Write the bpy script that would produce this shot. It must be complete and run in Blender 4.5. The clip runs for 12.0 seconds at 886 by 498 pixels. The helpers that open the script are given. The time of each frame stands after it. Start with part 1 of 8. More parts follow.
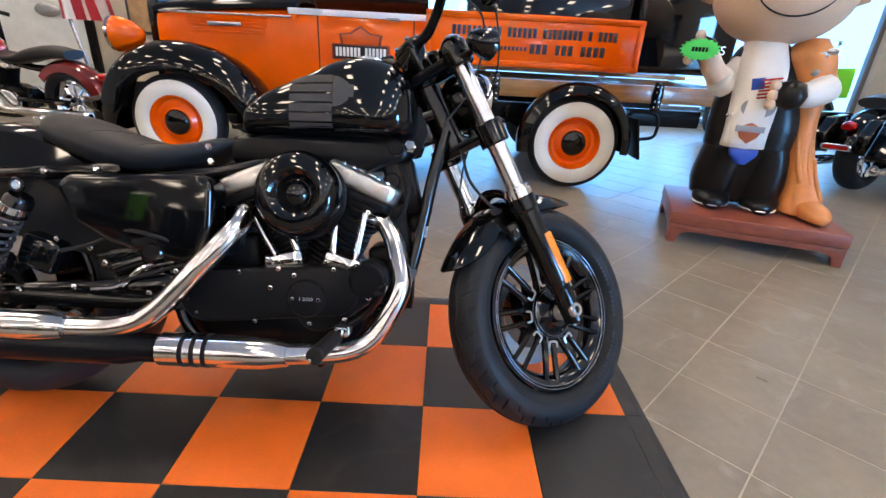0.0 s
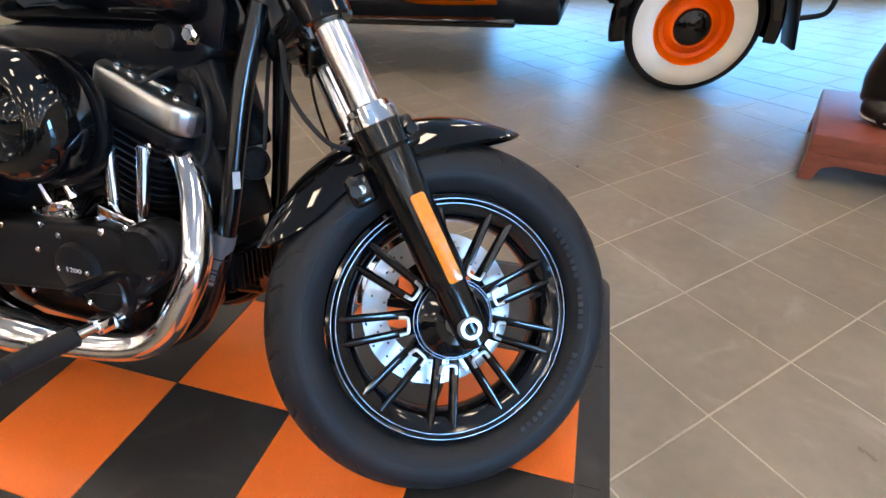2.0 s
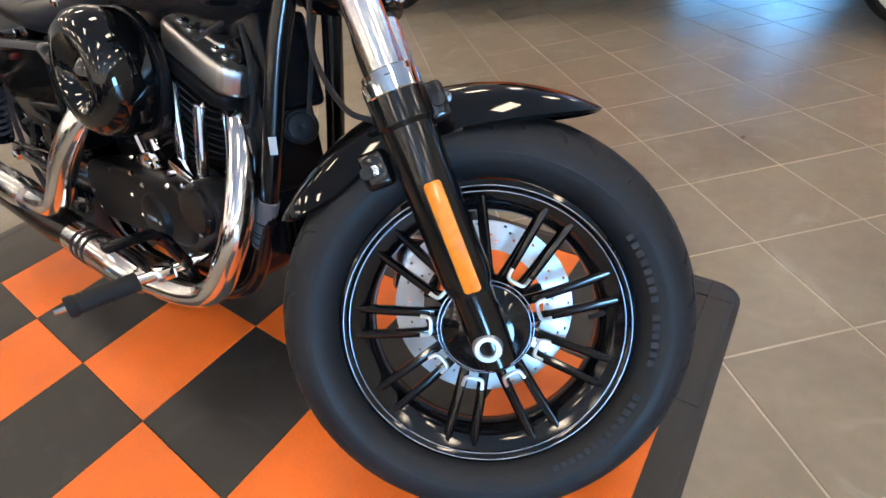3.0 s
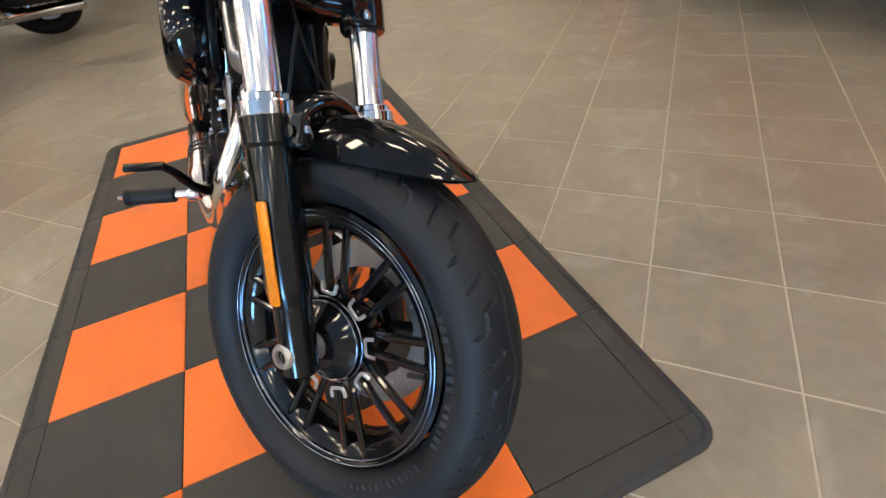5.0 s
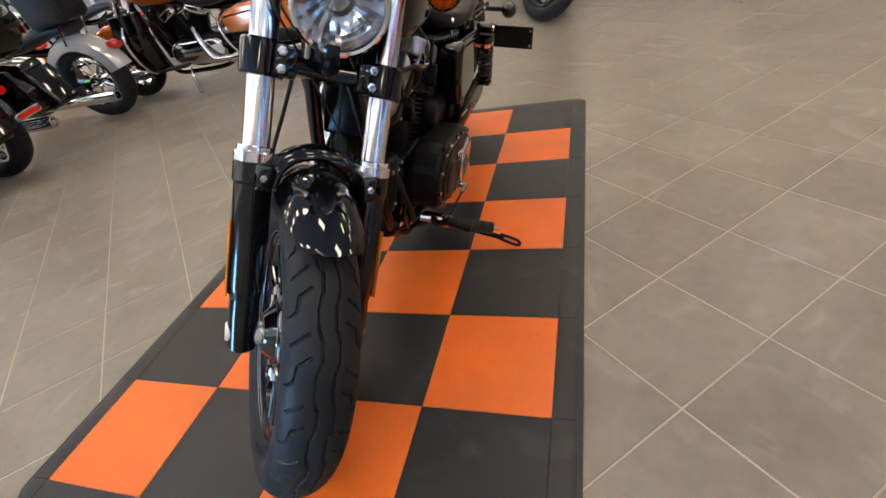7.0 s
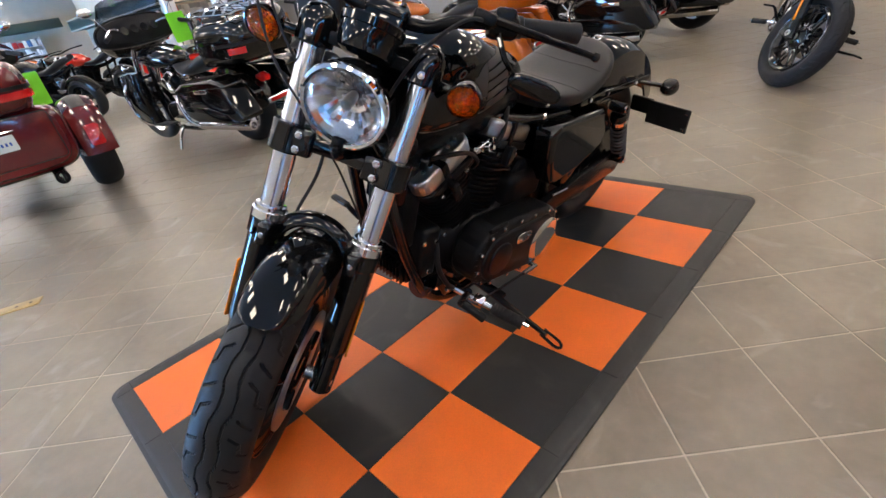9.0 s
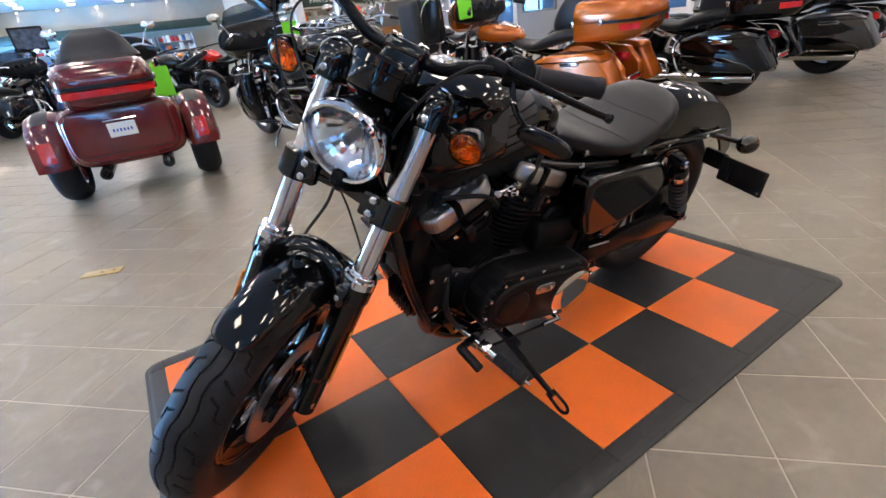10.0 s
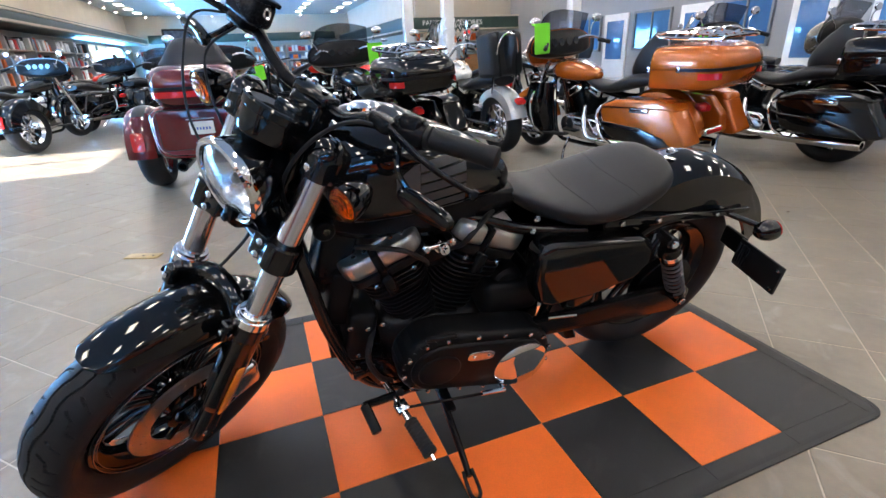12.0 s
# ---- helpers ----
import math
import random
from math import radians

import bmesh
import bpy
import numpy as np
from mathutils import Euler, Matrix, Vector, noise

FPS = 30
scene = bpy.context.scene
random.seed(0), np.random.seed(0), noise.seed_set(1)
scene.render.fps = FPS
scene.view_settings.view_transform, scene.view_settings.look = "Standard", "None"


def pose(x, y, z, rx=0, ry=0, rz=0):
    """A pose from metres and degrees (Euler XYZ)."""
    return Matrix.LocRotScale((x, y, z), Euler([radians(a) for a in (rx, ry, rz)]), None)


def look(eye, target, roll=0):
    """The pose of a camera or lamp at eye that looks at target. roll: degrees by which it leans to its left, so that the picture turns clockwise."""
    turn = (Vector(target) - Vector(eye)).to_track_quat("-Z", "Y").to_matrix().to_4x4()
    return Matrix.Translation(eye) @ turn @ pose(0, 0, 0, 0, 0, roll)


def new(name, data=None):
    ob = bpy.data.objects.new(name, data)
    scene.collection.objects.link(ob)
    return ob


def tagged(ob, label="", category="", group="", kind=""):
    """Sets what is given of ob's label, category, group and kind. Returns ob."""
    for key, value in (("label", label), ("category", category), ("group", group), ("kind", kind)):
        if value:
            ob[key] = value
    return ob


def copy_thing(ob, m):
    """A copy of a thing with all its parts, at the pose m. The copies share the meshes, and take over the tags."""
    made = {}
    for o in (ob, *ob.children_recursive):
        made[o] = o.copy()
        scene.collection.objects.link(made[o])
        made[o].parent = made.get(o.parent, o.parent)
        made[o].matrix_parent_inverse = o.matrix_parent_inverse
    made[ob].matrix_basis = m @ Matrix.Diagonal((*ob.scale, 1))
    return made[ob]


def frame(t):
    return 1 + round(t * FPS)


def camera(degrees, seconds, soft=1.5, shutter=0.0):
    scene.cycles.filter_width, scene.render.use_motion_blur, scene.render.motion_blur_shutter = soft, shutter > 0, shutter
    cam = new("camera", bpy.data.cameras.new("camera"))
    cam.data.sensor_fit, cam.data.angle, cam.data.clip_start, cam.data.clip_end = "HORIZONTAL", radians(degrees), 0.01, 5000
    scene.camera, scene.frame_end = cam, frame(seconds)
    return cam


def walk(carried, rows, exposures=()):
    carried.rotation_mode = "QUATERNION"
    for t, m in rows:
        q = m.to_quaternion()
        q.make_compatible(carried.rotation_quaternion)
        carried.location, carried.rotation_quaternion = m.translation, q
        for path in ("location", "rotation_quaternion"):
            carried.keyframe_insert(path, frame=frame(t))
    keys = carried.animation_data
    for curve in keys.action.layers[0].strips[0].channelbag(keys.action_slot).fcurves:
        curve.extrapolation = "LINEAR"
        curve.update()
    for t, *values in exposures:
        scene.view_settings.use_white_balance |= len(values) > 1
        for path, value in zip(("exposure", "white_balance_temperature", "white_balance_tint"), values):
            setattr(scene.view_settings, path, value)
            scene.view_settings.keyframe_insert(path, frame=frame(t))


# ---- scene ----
cam = camera(86.9, 12.0)
PATH = [
    (0, (-0.591, -0.494, 0.996), (-0.566, 1.347, 0.213), 3.2),
    (0.5, (-0.466, -0.342, 0.985), (-0.44, 1.464, 0.126), 3.8),
    (1, (-0.329, -0.203, 0.96), (-0.368, 1.538, -0.023), 3.3),
    (1.5, (-0.181, -0.063, 0.935), (-0.493, 1.613, -0.112), 0.2),
    (2, (-0.087, 0.094, 0.893), (-0.571, 1.659, -0.255), -1.7),
    (2.5, (-0.03, 0.216, 0.875), (-0.831, 1.59, -0.338), -4.1),
    (3, (0.017, 0.298, 0.86), (-0.993, 1.468, -0.41), -9.1),
    (3.2, (0.052, 0.335, 0.862), (-0.964, 1.459, -0.443), -8.9),
    (4.8, (0.278, 0.7, 0.892), (-1.133, 1.219, -0.427), -7.6),
    (5, (0.291, 0.732, 0.903), (-1.158, 1.17, -0.404), -9.3),
    (5.5, (0.322, 0.863, 0.92), (-1.196, 1.1, -0.361), -12.2),
    (6, (0.351, 1.019, 0.94), (-1.215, 0.945, -0.302), -15.4),
    (6.5, (0.336, 1.162, 0.939), (-1.225, 0.861, -0.274), -15.7),
    (6.7, (0.323, 1.222, 0.943), (-1.222, 0.774, -0.246), -15.4),
    (8.3, (0.121, 1.606, 1.004), (-1.213, 0.6, -0.095), -10.5),
    (8.5, (0.087, 1.626, 1.011), (-1.183, 0.506, -0.053), -11.2),
    (9, (-0.01, 1.677, 1.024), (-1.166, 0.371, 0.045), -10.7),
    (9.5, (-0.107, 1.721, 1.039), (-1.179, 0.312, 0.109), -8.5),
    (10, (-0.194, 1.754, 1.04), (-1.116, 0.212, 0.162), -7.1),
    (10.5, (-0.299, 1.809, 1.057), (-1.102, 0.177, 0.226), -6.0),
    (11, (-0.397, 1.855, 1.065), (-1.149, 0.182, 0.268), -4.7),
    (11.5, (-0.484, 1.861, 1.063), (-1.171, 0.154, 0.281), -3.1),
    (12, (-0.581, 1.849, 1.055), (-1.221, 0.117, 0.285), -2.5),
]
walk(cam, [(t, look(eye, target, roll)) for t, eye, target, roll in PATH], exposures=[(0, 2.85, 7500, 16), (3, 2.95, 7950, 12), (5.5, 2.93, 7950, 10), (6.7, 2.88, 7700, 12), (9.5, 2.98, 7050, 14), (12, 3.05, 6500, 11)])

# ---------------------------------------------------------------- light
world = bpy.data.worlds.new("world")
scene.world = world
world.use_nodes = True
_sky = world.node_tree.nodes.new("ShaderNodeTexSky")
_sky.sky_type = "NISHITA"
_sky.sun_disc = False
_sky.sun_elevation, _sky.sun_rotation = radians(22), radians(92)
world.node_tree.links.new(_sky.outputs[0], world.node_tree.nodes["Background"].inputs[0])
world.node_tree.nodes["Background"].inputs[1].default_value = 0.05

sun = new("sun", bpy.data.lights.new("sun", "SUN"))
sun.data.energy, sun.data.angle, sun.data.color = 5.0, radians(0.5), (1.0, 0.95, 0.88)
sun.matrix_world = look((20, -3.65, 7.6), (1.0, -4.6, 0))
LAMP_GLOW, SKY_GLOW = 3.33, 0.72

# ---------------------------------------------------------------- materials
MATS = {}


def surface(name, col, rough=0.5, metal=0.0, vary=0.12, scale=5.0, bump=0.0, bscale=60.0, coat=0.0,
            rvary=0.0, spec=0.5, per_piece=0.0, glow=0.0, sheen=0.0, grain=None, placed=False, scuff=0.0):
    """A procedural surface with cloudy variation, fine grain and relief."""
    if name in MATS:
        return MATS[name]
    m = bpy.data.materials.new(name)
    m.use_nodes = True
    nt, N, L = m.node_tree, m.node_tree.nodes, m.node_tree.links
    b = N["Principled BSDF"]
    b.inputs["Metallic"].default_value = metal
    b.inputs["Coat Weight"].default_value = coat
    b.inputs["Coat Roughness"].default_value = 0.02
    b.inputs["Specular IOR Level"].default_value = spec
    b.inputs["Sheen Weight"].default_value = sheen
    tc = N.new("ShaderNodeTexCoord")
    n1, n2 = N.new("ShaderNodeTexNoise"), N.new("ShaderNodeTexNoise")
    n1.inputs["Scale"].default_value, n1.inputs["Detail"].default_value = scale, 6
    n2.inputs["Scale"].default_value, n2.inputs["Detail"].default_value = bscale, 4
    spot = N.new("ShaderNodeNewGeometry").outputs["Position"] if placed else tc.outputs["Object"]
    for n in (n1, n2):
        L.new(spot, n.inputs["Vector"])
    if grain:
        mp = N.new("ShaderNodeMapping")
        mp.inputs["Scale"].default_value = grain
        L.new(spot, mp.inputs["Vector"])
        for n in (n1, n2):
            L.new(mp.outputs[0], n.inputs["Vector"])
    mix = N.new("ShaderNodeMix")
    mix.data_type = "RGBA"
    mix.inputs["A"].default_value = (*[c * (1 - vary) for c in col], 1)
    mix.inputs["B"].default_value = (*[min(1, c * (1 + vary)) for c in col], 1)
    fac = N.new("ShaderNodeMath")
    fac.operation = "MULTIPLY_ADD"
    fac.inputs[1].default_value, fac.inputs[2].default_value = 0.7, 0.0
    L.new(n1.outputs["Fac"], fac.inputs[0])
    add = N.new("ShaderNodeMath")
    add.operation = "MULTIPLY_ADD"
    add.inputs[1].default_value = 0.3
    L.new(n2.outputs["Fac"], add.inputs[0])
    L.new(fac.outputs[0], add.inputs[2])
    ramp = N.new("ShaderNodeMapRange")
    ramp.inputs["From Min"].default_value, ramp.inputs["From Max"].default_value = 0.3, 0.7
    L.new(add.outputs[0], ramp.inputs["Value"])
    L.new(ramp.outputs[0], mix.inputs["Factor"])
    out = mix.outputs["Result"]
    if per_piece:
        oi, hv, mr = N.new("ShaderNodeObjectInfo"), N.new("ShaderNodeHueSaturation"), N.new("ShaderNodeMapRange")
        mr.inputs["To Min"].default_value, mr.inputs["To Max"].default_value = 1 - per_piece, 1 + per_piece
        ge = N.new("ShaderNodeNewGeometry")
        ad = N.new("ShaderNodeMath")
        L.new(oi.outputs["Random"], ad.inputs[0])
        L.new(ge.outputs["Random Per Island"], ad.inputs[1])
        fr = N.new("ShaderNodeMath")
        fr.operation = "FRACT"
        L.new(ad.outputs[0], fr.inputs[0])
        L.new(fr.outputs[0], mr.inputs["Value"])
        L.new(mr.outputs[0], hv.inputs["Value"])
        L.new(out, hv.inputs["Color"])
        out = hv.outputs["Color"]
    if scuff:
        ns, mr2, mx = N.new("ShaderNodeTexNoise"), N.new("ShaderNodeMapRange"), N.new("ShaderNodeMix")
        ns.inputs["Scale"].default_value, ns.inputs["Detail"].default_value, ns.inputs["Distortion"].default_value = 3.2, 5, 2.5
        mr2.inputs["From Min"].default_value, mr2.inputs["From Max"].default_value = 0.57, 0.80
        mr2.inputs["To Max"].default_value = scuff
        mx.data_type = "RGBA"
        mx.inputs["B"].default_value = (0.46, 0.42, 0.37, 1)
        L.new(spot, ns.inputs["Vector"])
        L.new(ns.outputs["Fac"], mr2.inputs["Value"])
        L.new(mr2.outputs[0], mx.inputs["Factor"])
        L.new(out, mx.inputs["A"])
        out = mx.outputs["Result"]
    L.new(out, b.inputs["Base Color"])
    b.inputs["Roughness"].default_value = rough
    if rvary:
        rr = N.new("ShaderNodeMapRange")
        rr.inputs["To Min"].default_value, rr.inputs["To Max"].default_value = max(0.01, rough - rvary), rough + rvary
        L.new(ramp.outputs[0], rr.inputs["Value"])
        L.new(rr.outputs[0], b.inputs["Roughness"])
    if bump:
        bp = N.new("ShaderNodeBump")
        bp.inputs["Strength"].default_value, bp.inputs["Distance"].default_value = 0.6, bump
        L.new(n2.outputs["Fac"], bp.inputs["Height"])
        L.new(bp.outputs[0], b.inputs["Normal"])
    if glow:
        b.inputs["Emission Color"].default_value = (*col, 1)
        b.inputs["Emission Strength"].default_value = glow
    MATS[name] = m
    return m


def clear(name, col, rough=0.0, ior=1.45):
    m = bpy.data.materials.new(name)
    m.use_nodes = True
    b = m.node_tree.nodes["Principled BSDF"]
    b.inputs["Base Color"].default_value = (*col, 1)
    b.inputs["Transmission Weight"].default_value = 1.0
    b.inputs["Roughness"].default_value, b.inputs["IOR"].default_value = rough, ior
    MATS[name] = m
    return m


GLOSS = surface("black_gloss_paint", (0.0035, 0.0035, 0.004), 0.045, vary=0.3, spec=0.5)
BAKED = surface("black_baked_paint", (0.004, 0.004, 0.0045), 0.15, vary=0.3, rvary=0.03)
SATIN = surface("black_satin_metal", (0.006, 0.006, 0.007), 0.23, vary=0.3, rvary=0.05, spec=0.15, bump=0.0002, bscale=220)
WRINKLE = surface("black_wrinkle_coat", (0.0065, 0.0065, 0.0075), 0.36, vary=0.3, spec=0.14, bump=0.0006, bscale=420)
PLASTIC = surface("black_plastic", (0.009, 0.009, 0.010), 0.38, vary=0.25, spec=0.17, bump=0.0002, bscale=300)
RUBBER = surface("tyre_rubber", (0.0120, 0.0134, 0.0162), 0.55, spec=0.28, vary=0.3, scale=9, rvary=0.1, bump=0.0005, bscale=160)
GRIP = surface("rubber_grip", (0.011, 0.011, 0.012), 0.6, vary=0.2, spec=0.3, bump=0.0006, bscale=200)
VINYL = surface("seat_vinyl", (0.014, 0.014, 0.016), 0.42, vary=0.25, spec=0.32, rvary=0.06, bump=0.0007, bscale=260)
CHROME = surface("chrome", (0.78, 0.78, 0.80), 0.04, 1.0, vary=0.04, rvary=0.02)
STEEL = surface("brushed_steel", (0.56, 0.56, 0.57), 0.22, 1.0, vary=0.12, rvary=0.06, bump=0.0002, bscale=120)
ALU = surface("brushed_aluminium", (0.58, 0.57, 0.56), 0.33, 1.0, vary=0.10, scale=12, rvary=0.06, bump=0.0002, bscale=400)
HARDCHROME = surface("hard_chrome", (0.74, 0.74, 0.76), 0.17, 1.0, vary=0.05, rvary=0.03)
PIPECHROME = surface("pipe_chrome", (0.76, 0.75, 0.76), 0.13, 1.0, vary=0.05, rvary=0.03)
SPACER = surface("turned_aluminium", (0.72, 0.71, 0.69), 0.34, 1.0, vary=0.08, rvary=0.04)
AMBER = clear("amber_lens", (1.0, 0.29, 0.010), 0.05)
FACET = surface("faceted_reflector", (0.66, 0.67, 0.70), 0.12, 1.0, vary=0.1, scale=40)
BULBGLASS = surface("bulb_glass", (0.75, 0.72, 0.65), 0.1, vary=0.1)
REDLENS = surface("red_lens", (0.55, 0.012, 0.012), 0.1, vary=0.15, coat=1.0)
REFLECT = surface("amber_reflector", (0.90, 0.24, 0.015), 0.2, vary=0.15, scale=90, coat=0.6, bump=0.0004, bscale=400)
GREYDECAL = surface("grey_decal", (0.046, 0.046, 0.048), 0.6, vary=0.2)
BRIGHTBAR = surface("pale_print", (0.42, 0.42, 0.42), 0.5, vary=0.15)
RIMBLACK = surface("black_wheel_paint", (0.005, 0.005, 0.006), 0.09, vary=0.3)
DISC = surface("brake_disc_steel", (0.50, 0.50, 0.51), 0.33, 1.0, vary=0.1, rvary=0.06, bump=0.0001, bscale=150)
ORANGE_TILE = surface("orange_tile", (0.86, 0.155, 0.016), 0.5, vary=0.16, scale=4.5, rvary=0.1, bump=0.0004, bscale=260, per_piece=0.05, placed=True)
BLACK_TILE = surface("charcoal_tile", (0.0165, 0.0158, 0.0155), 0.50, scuff=0.05, vary=0.5, scale=7, rvary=0.1, bump=0.0004, bscale=240, per_piece=0.08, placed=True)
FLOORTILE = surface("taupe_porcelain", (0.222, 0.186, 0.139), 0.32, vary=0.20, scale=4.2, bscale=26, per_piece=0.05, placed=True, scuff=0.36, rvary=0.05, spec=0.42)
GROUT = surface("cream_grout", (0.43, 0.36, 0.275), 0.55, vary=0.25, scale=2.5, bump=0.001, bscale=200)
PAINT_O = surface("orange_car_paint", (0.88, 0.115, 0.003), 0.2, vary=0.06, coat=0.25, spec=0.3)
AMBERPAINT = surface("amber_metallic_paint", (0.47, 0.100, 0.004), 0.22, 0.35, vary=0.12, coat=0.5)
MAROON = surface("maroon_paint", (0.115, 0.008, 0.009), 0.16, vary=0.12, coat=0.6)
REDPAINT = surface("red_paint", (0.62, 0.02, 0.012), 0.14, vary=0.1, coat=1.0)
CREAM = surface("whitewall_rubber", (0.78, 0.75, 0.69), 0.5, vary=0.05, bump=0.0003, bscale=90)
WHITEPAINT = surface("white_paint", (0.78, 0.77, 0.75), 0.2, vary=0.05, coat=0.6)
WOOD = surface("varnished_oak", (0.34, 0.15, 0.045), 0.3, vary=0.35, scale=3, bump=0.0008, bscale=30, coat=0.4, grain=(1.2, 14, 14))
REDWOOD = surface("red_brown_painted_wood", (0.23, 0.058, 0.035), 0.42, vary=0.2, scale=5, bump=0.0008, bscale=40, grain=(3, 9, 9))
SKIN = surface("painted_resin_tan", (0.74, 0.52, 0.37), 0.5, vary=0.06, bump=0.0006, bscale=40)
RESIN_B = surface("painted_resin_black", (0.006, 0.0055, 0.006), 0.28, spec=0.28, vary=0.35, bump=0.0014, bscale=30)
RESIN_W = surface("painted_resin_white", (0.80, 0.76, 0.70), 0.5, vary=0.05, bump=0.0005, bscale=40)
RESIN_O = surface("painted_resin_orange", (0.72, 0.25, 0.07), 0.45, vary=0.15, scale=7, bump=0.001, bscale=40)
BLUECLOTH = surface("blue_paint", (0.01, 0.07, 0.42), 0.45, vary=0.15)
LIME = surface("lime_tag", (0.20, 0.80, 0.03), 0.6, vary=0.05)
WALLPAINT = surface("beige_wall_paint", (0.52, 0.45, 0.36), 0.75, vary=0.06, scale=1.5, bump=0.0006, bscale=90)
GREYWALL = surface("grey_wall_paint", (0.31, 0.31, 0.31), 0.7, vary=0.06, scale=1.5, bump=0.0006, bscale=90)
CEIL = surface("ceiling_board", (0.64, 0.66, 0.68), 0.9, vary=0.05, scale=2, bump=0.002, bscale=60)
GREENBAND = surface("dark_green_fascia", (0.022, 0.045, 0.036), 0.45, vary=0.12)
DARKSHELF = surface("dark_shelving", (0.03, 0.03, 0.032), 0.5, vary=0.3)
ALUFRAME = surface("aluminium_frame", (0.20, 0.21, 0.22), 0.4, 0.6, vary=0.1)
BLUEGLASS = surface("blue_tinted_window", (0.05, 0.16, 0.36), 0.08, vary=0.35, scale=1.2, coat=0.5)
LAMPWHITE = surface("lamp_diffuser", (1.0, 0.93, 0.825), 0.5, vary=0.0, glow=LAMP_GLOW)
DAYLIGHT = surface("daylight_backdrop", (0.105, 0.43, 1.0), 0.9, vary=0.10, scale=0.25, glow=SKY_GLOW)
GLASS = clear("clear_glass", (1, 1, 1))
SMOKE = clear("smoked_screen", (0.30, 0.31, 0.34), 0.02)


# ---------------------------------------------------------------- builders
def V(x, y=None, z=None):
    return Vector(x) if y is None else Vector((x, y, z))


def along(p, d, up="Y"):
    """A pose at p whose z axis points along d."""
    return Matrix.Translation(p) @ Vector(d).to_track_quat("Z", up).to_matrix().to_4x4()


def part(name, bm, material, parent, label="", sharp=35, m=None):
    if m is not None:
        bm.transform(m)
    bmesh.ops.recalc_face_normals(bm, faces=bm.faces)
    me = bpy.data.meshes.new(name)
    bm.to_mesh(me)
    bm.free()
    me.materials.append(material)
    me.shade_smooth()
    me.set_sharp_from_angle(angle=radians(sharp))
    ob = new(name, me)
    ob.parent = parent
    if label:
        tagged(ob, label)
    return ob


def pieces(name, bm, material, parent, label="", sharp=35, m=None):
    """Links every separate island of a bmesh as an object of its own."""
    left = set(bm.verts)
    while left:
        seed = left.pop()
        isle, todo = {seed}, [seed]
        while todo:
            for e in todo.pop().link_edges:
                for v in e.verts:
                    if v not in isle:
                        isle.add(v)
                        todo.append(v)
        left -= isle
        one = bm_new()
        at_new = {v: one.verts.new(v.co) for v in isle}
        for f in {f for v in isle for f in v.link_faces}:
            one.faces.new([at_new[v] for v in f.verts])
        part(name, one, material, parent, label, sharp, m)
    bm.free()


def thing(name, m, label, category, group="", kind=""):
    e = new(name)
    e.empty_display_size = 0.1
    e.matrix_world = m
    return tagged(e, label, category, group, kind)


def bm_new():
    return bmesh.new()


def box(bm, size, m=Matrix(), bevel=0.004, seg=2):
    if not isinstance(m, Matrix):
        m = Matrix.Translation(m)
    r = bmesh.ops.create_cube(bm, size=1.0, matrix=m @ Matrix.Diagonal((*size, 1)))
    if bevel:
        edges = list({e for v in r["verts"] for e in v.link_edges})
        bmesh.ops.bevel(bm, geom=edges, offset=min(bevel, 0.45 * min(size)), segments=seg, affect="EDGES", profile=0.5)
    return bm


def loft(bm, rings, caps=True, closed=True):
    vs = [[bm.verts.new(p) for p in ring] for ring in rings]
    n = len(vs[0])
    for a, b in zip(vs, vs[1:]):
        for k in range(n if closed else n - 1):
            bm.faces.new((a[k], a[(k + 1) % n], b[(k + 1) % n], b[k]))
    if caps:
        for ring in (vs[0], vs[-1]):
            try:
                bm.faces.new(ring)
            except ValueError:
                pass
    return bm


def lathe(bm, prof, m=Matrix(), seg=32, closed=False):
    """Turns a profile of (radius, height) round the z axis of m."""
    rings = []
    for k in range(seg):
        a = 2 * math.pi * k / seg
        rings.append([m @ Vector((max(r, 1e-4) * math.cos(a), max(r, 1e-4) * math.sin(a), h)) for r, h in prof])
    vs = [[bm.verts.new(p) for p in ring] for ring in rings]
    n = len(prof)
    for k in range(seg):
        a, b = vs[k], vs[(k + 1) % seg]
        for i in range(n if closed else n - 1):
            bm.faces.new((a[i], a[(i + 1) % n], b[(i + 1) % n], b[i]))
    return bm


def rod(bm, p0, p1, r0, r1=None, seg=16, bev=0.15):
    """A round bar between two points, with softened ends."""
    p0, p1 = Vector(p0), Vector(p1)
    r1 = r0 if r1 is None else r1
    h = (p1 - p0).length
    e = min(bev * min(r0, r1), h * 0.2)
    return lathe(bm, [(0, 0), (r0 - e, 0), (r0, e), (r1, h - e), (r1 - e, h), (0, h)], along(p0, p1 - p0), seg)


def smooth_path(pts, n=8):
    pts = [Vector(p) for p in pts]
    if len(pts) < 3:
        return pts
    ext = [2 * pts[0] - pts[1], *pts, 2 * pts[-1] - pts[-2]]
    out = []
    for a, b, c, d in zip(ext, ext[1:], ext[2:], ext[3:]):
        for k in range(n):
            t = k / n
            out.append(0.5 * (2 * b + (c - a) * t + (2 * a - 5 * b + 4 * c - d) * t * t + (3 * b - 3 * c + d - a) * t ** 3))
    return out + [pts[-1]]


